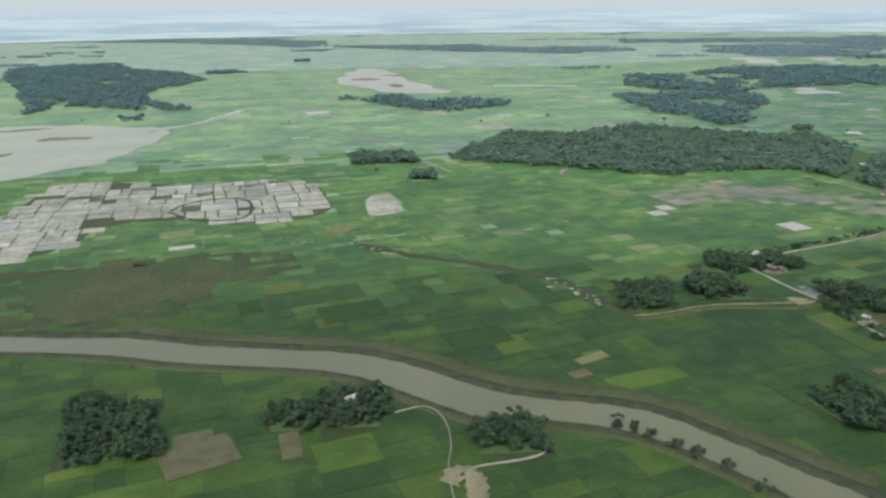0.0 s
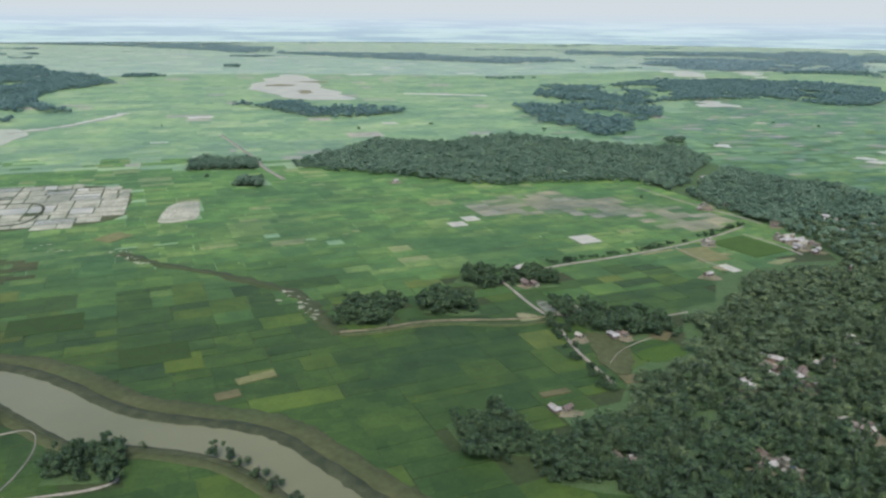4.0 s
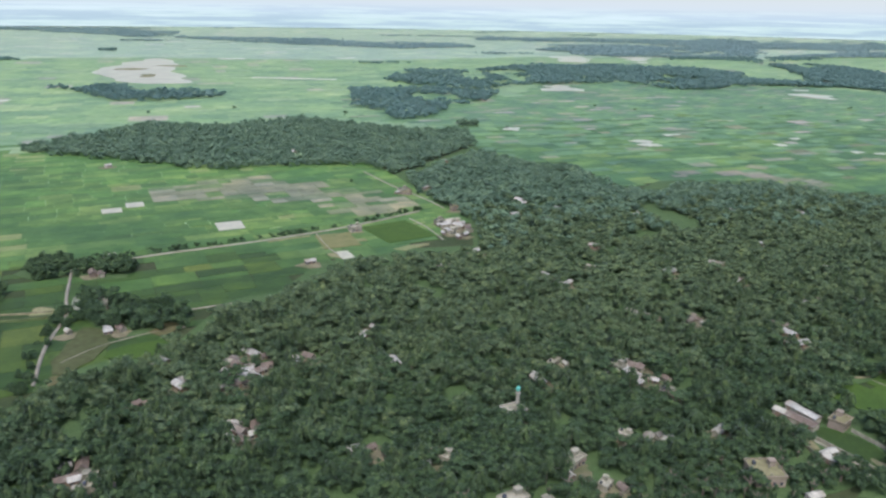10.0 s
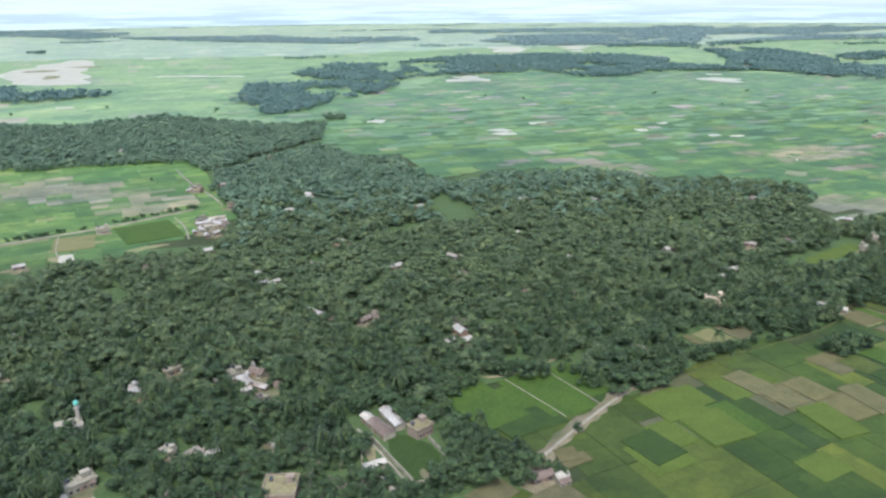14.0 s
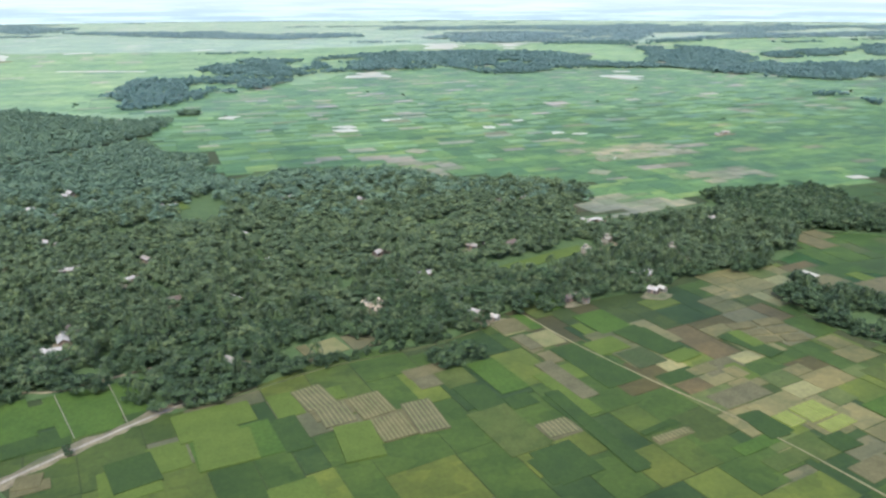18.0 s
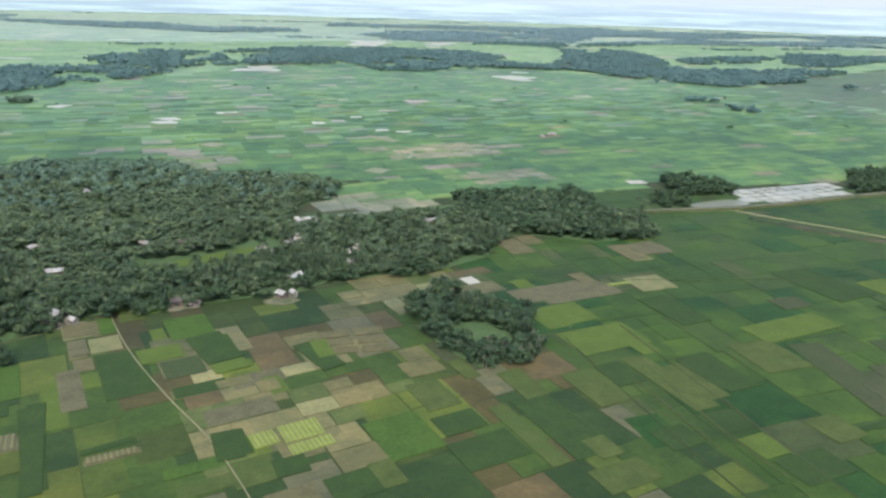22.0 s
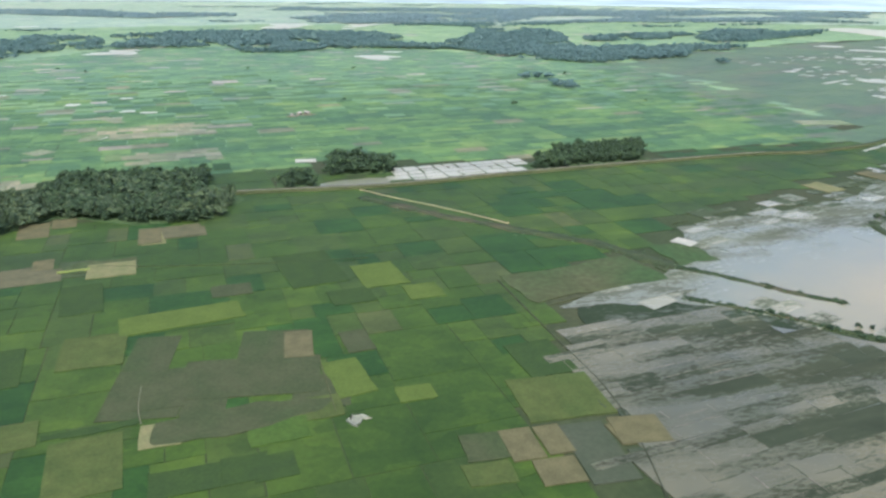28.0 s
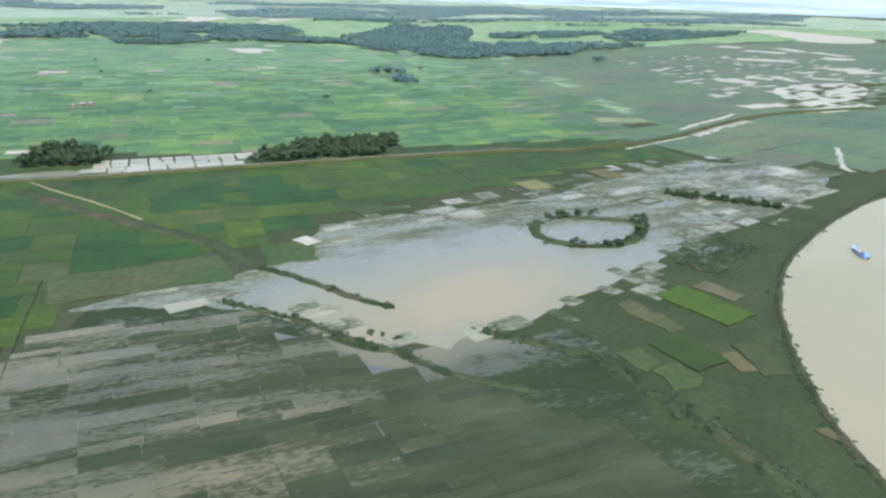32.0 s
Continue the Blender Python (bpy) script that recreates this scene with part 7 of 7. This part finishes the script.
def mosque(x, y, turn):
    root = tagged(new("mosque"), "low pale mosque with a white minaret and green dome", "mosque")
    solid("wall", [(0, 0, 0, 8.5, 6.5, 3.4)], CREAM, root)
    solid("roof", [(0, 0, 3.4, 9.1, 7.1, 0.2)], CREAM, root)
    solid("parapet", [(0, s * 3.4, 3.6, 9.1, 0.18, 0.6) for s in (-1, 1)] + [(s * 4.4, 0, 3.6, 0.18, 6.6, 0.6) for s in (-1, 1)], WHITE, root)
    for k in (-2.6, 0, 2.6):
        solid("window", [(k, -3.28, 0.9, 1.0, 0.1, 1.6)], GLASS, root)
    shaft = None
    for name, z, r1, r2, h, mat, label in (("minaret", 0, 0.8, 0.7, 8.2, WHITE, "white minaret shaft"), ("balcony", 8.2, 1.1, 1.1, 0.35, WHITE, ""), ("lantern", 8.55, 0.7, 0.65, 1.3, WHITE, "")):
        bm = bmesh.new()
        bmesh.ops.create_cone(bm, segments=12, radius1=r1, radius2=r2, depth=h, cap_ends=True, matrix=Matrix.Translation((3.4, 2.4, z + h / 2)))
        me = bpy.data.meshes.new(name)
        bm.to_mesh(me)
        bm.free()
        me.materials.append(mat)
        made = part(name, me, root if name == "minaret" else shaft, label)
        shaft = made if name == "minaret" else shaft
    bm = bmesh.new()
    bmesh.ops.create_uvsphere(bm, u_segments=14, v_segments=8, radius=0.95, matrix=Matrix.Translation((3.4, 2.4, 10.2)) @ Matrix.Diagonal((1, 1, 1.15, 1)))
    bmesh.ops.create_cone(bm, segments=6, radius1=0.12, radius2=0.02, depth=1.2, cap_ends=True, matrix=Matrix.Translation((3.4, 2.4, 11.6)))
    me = bpy.data.meshes.new("dome")
    bm.to_mesh(me)
    bm.free()
    me.materials.append(GREEN)
    part("dome", me, shaft, "green painted dome")
    return placed(root, x, y, turn, 0.85)


mosque(*MOSQUE, 15)


def boat(x, y, turn):
    root = tagged(new("boat"), "blue cargo boat with a pale cover on the river", "boat")
    sections = [(-5.2, 0.35, 1.5), (-4.4, 1.05, 1.15), (-2.0, 1.45, 0.95), (1.5, 1.45, 0.95), (4.0, 1.0, 1.15), (5.4, 0.2, 1.7)]
    v, f = [], []
    for px, hw, top in sections:
        v += [(px, -hw, top), (px, -hw * 0.7, 0), (px, hw * 0.7, 0), (px, hw, top), (px, hw * 0.85, top - 0.25), (px, -hw * 0.85, top - 0.25)]
    for i in range(len(sections) - 1):
        for k in range(6):
            f.append((6 * i + k, 6 * i + (k + 1) % 6, 6 * i + 6 + (k + 1) % 6, 6 * i + 6 + k))
    part("hull", mesh_of("hull", np.array(v, float), np.array(f), BLUE), root, "blue painted hull")
    cabin = solid("cabin", [(-3.4, 0, 0.8, 1.7, 1.9, 1.5)], BLUE, root)
    solid("cabin_roof", [(-3.4, 0, 2.3, 2.0, 2.2, 0.12)], TIN, cabin)
    solid("cabin_window", [(-2.54, 0, 1.5, 0.06, 1.3, 0.5)], GLASS, cabin)
    solid("cargo", [(0.6, 0, 0.7, 5.4, 2.2, 0.5)], TIN, root, "pale grey cover over cargo")
    solid("mast", [(3.6, 0, 0.9, 0.1, 0.1, 2.0)], WOODEN, root)
    ob = placed(root, x, y, turn, 1.3)
    ob.location.z = 0.1
    return ob


boat(1374.8, 89.2, 68)
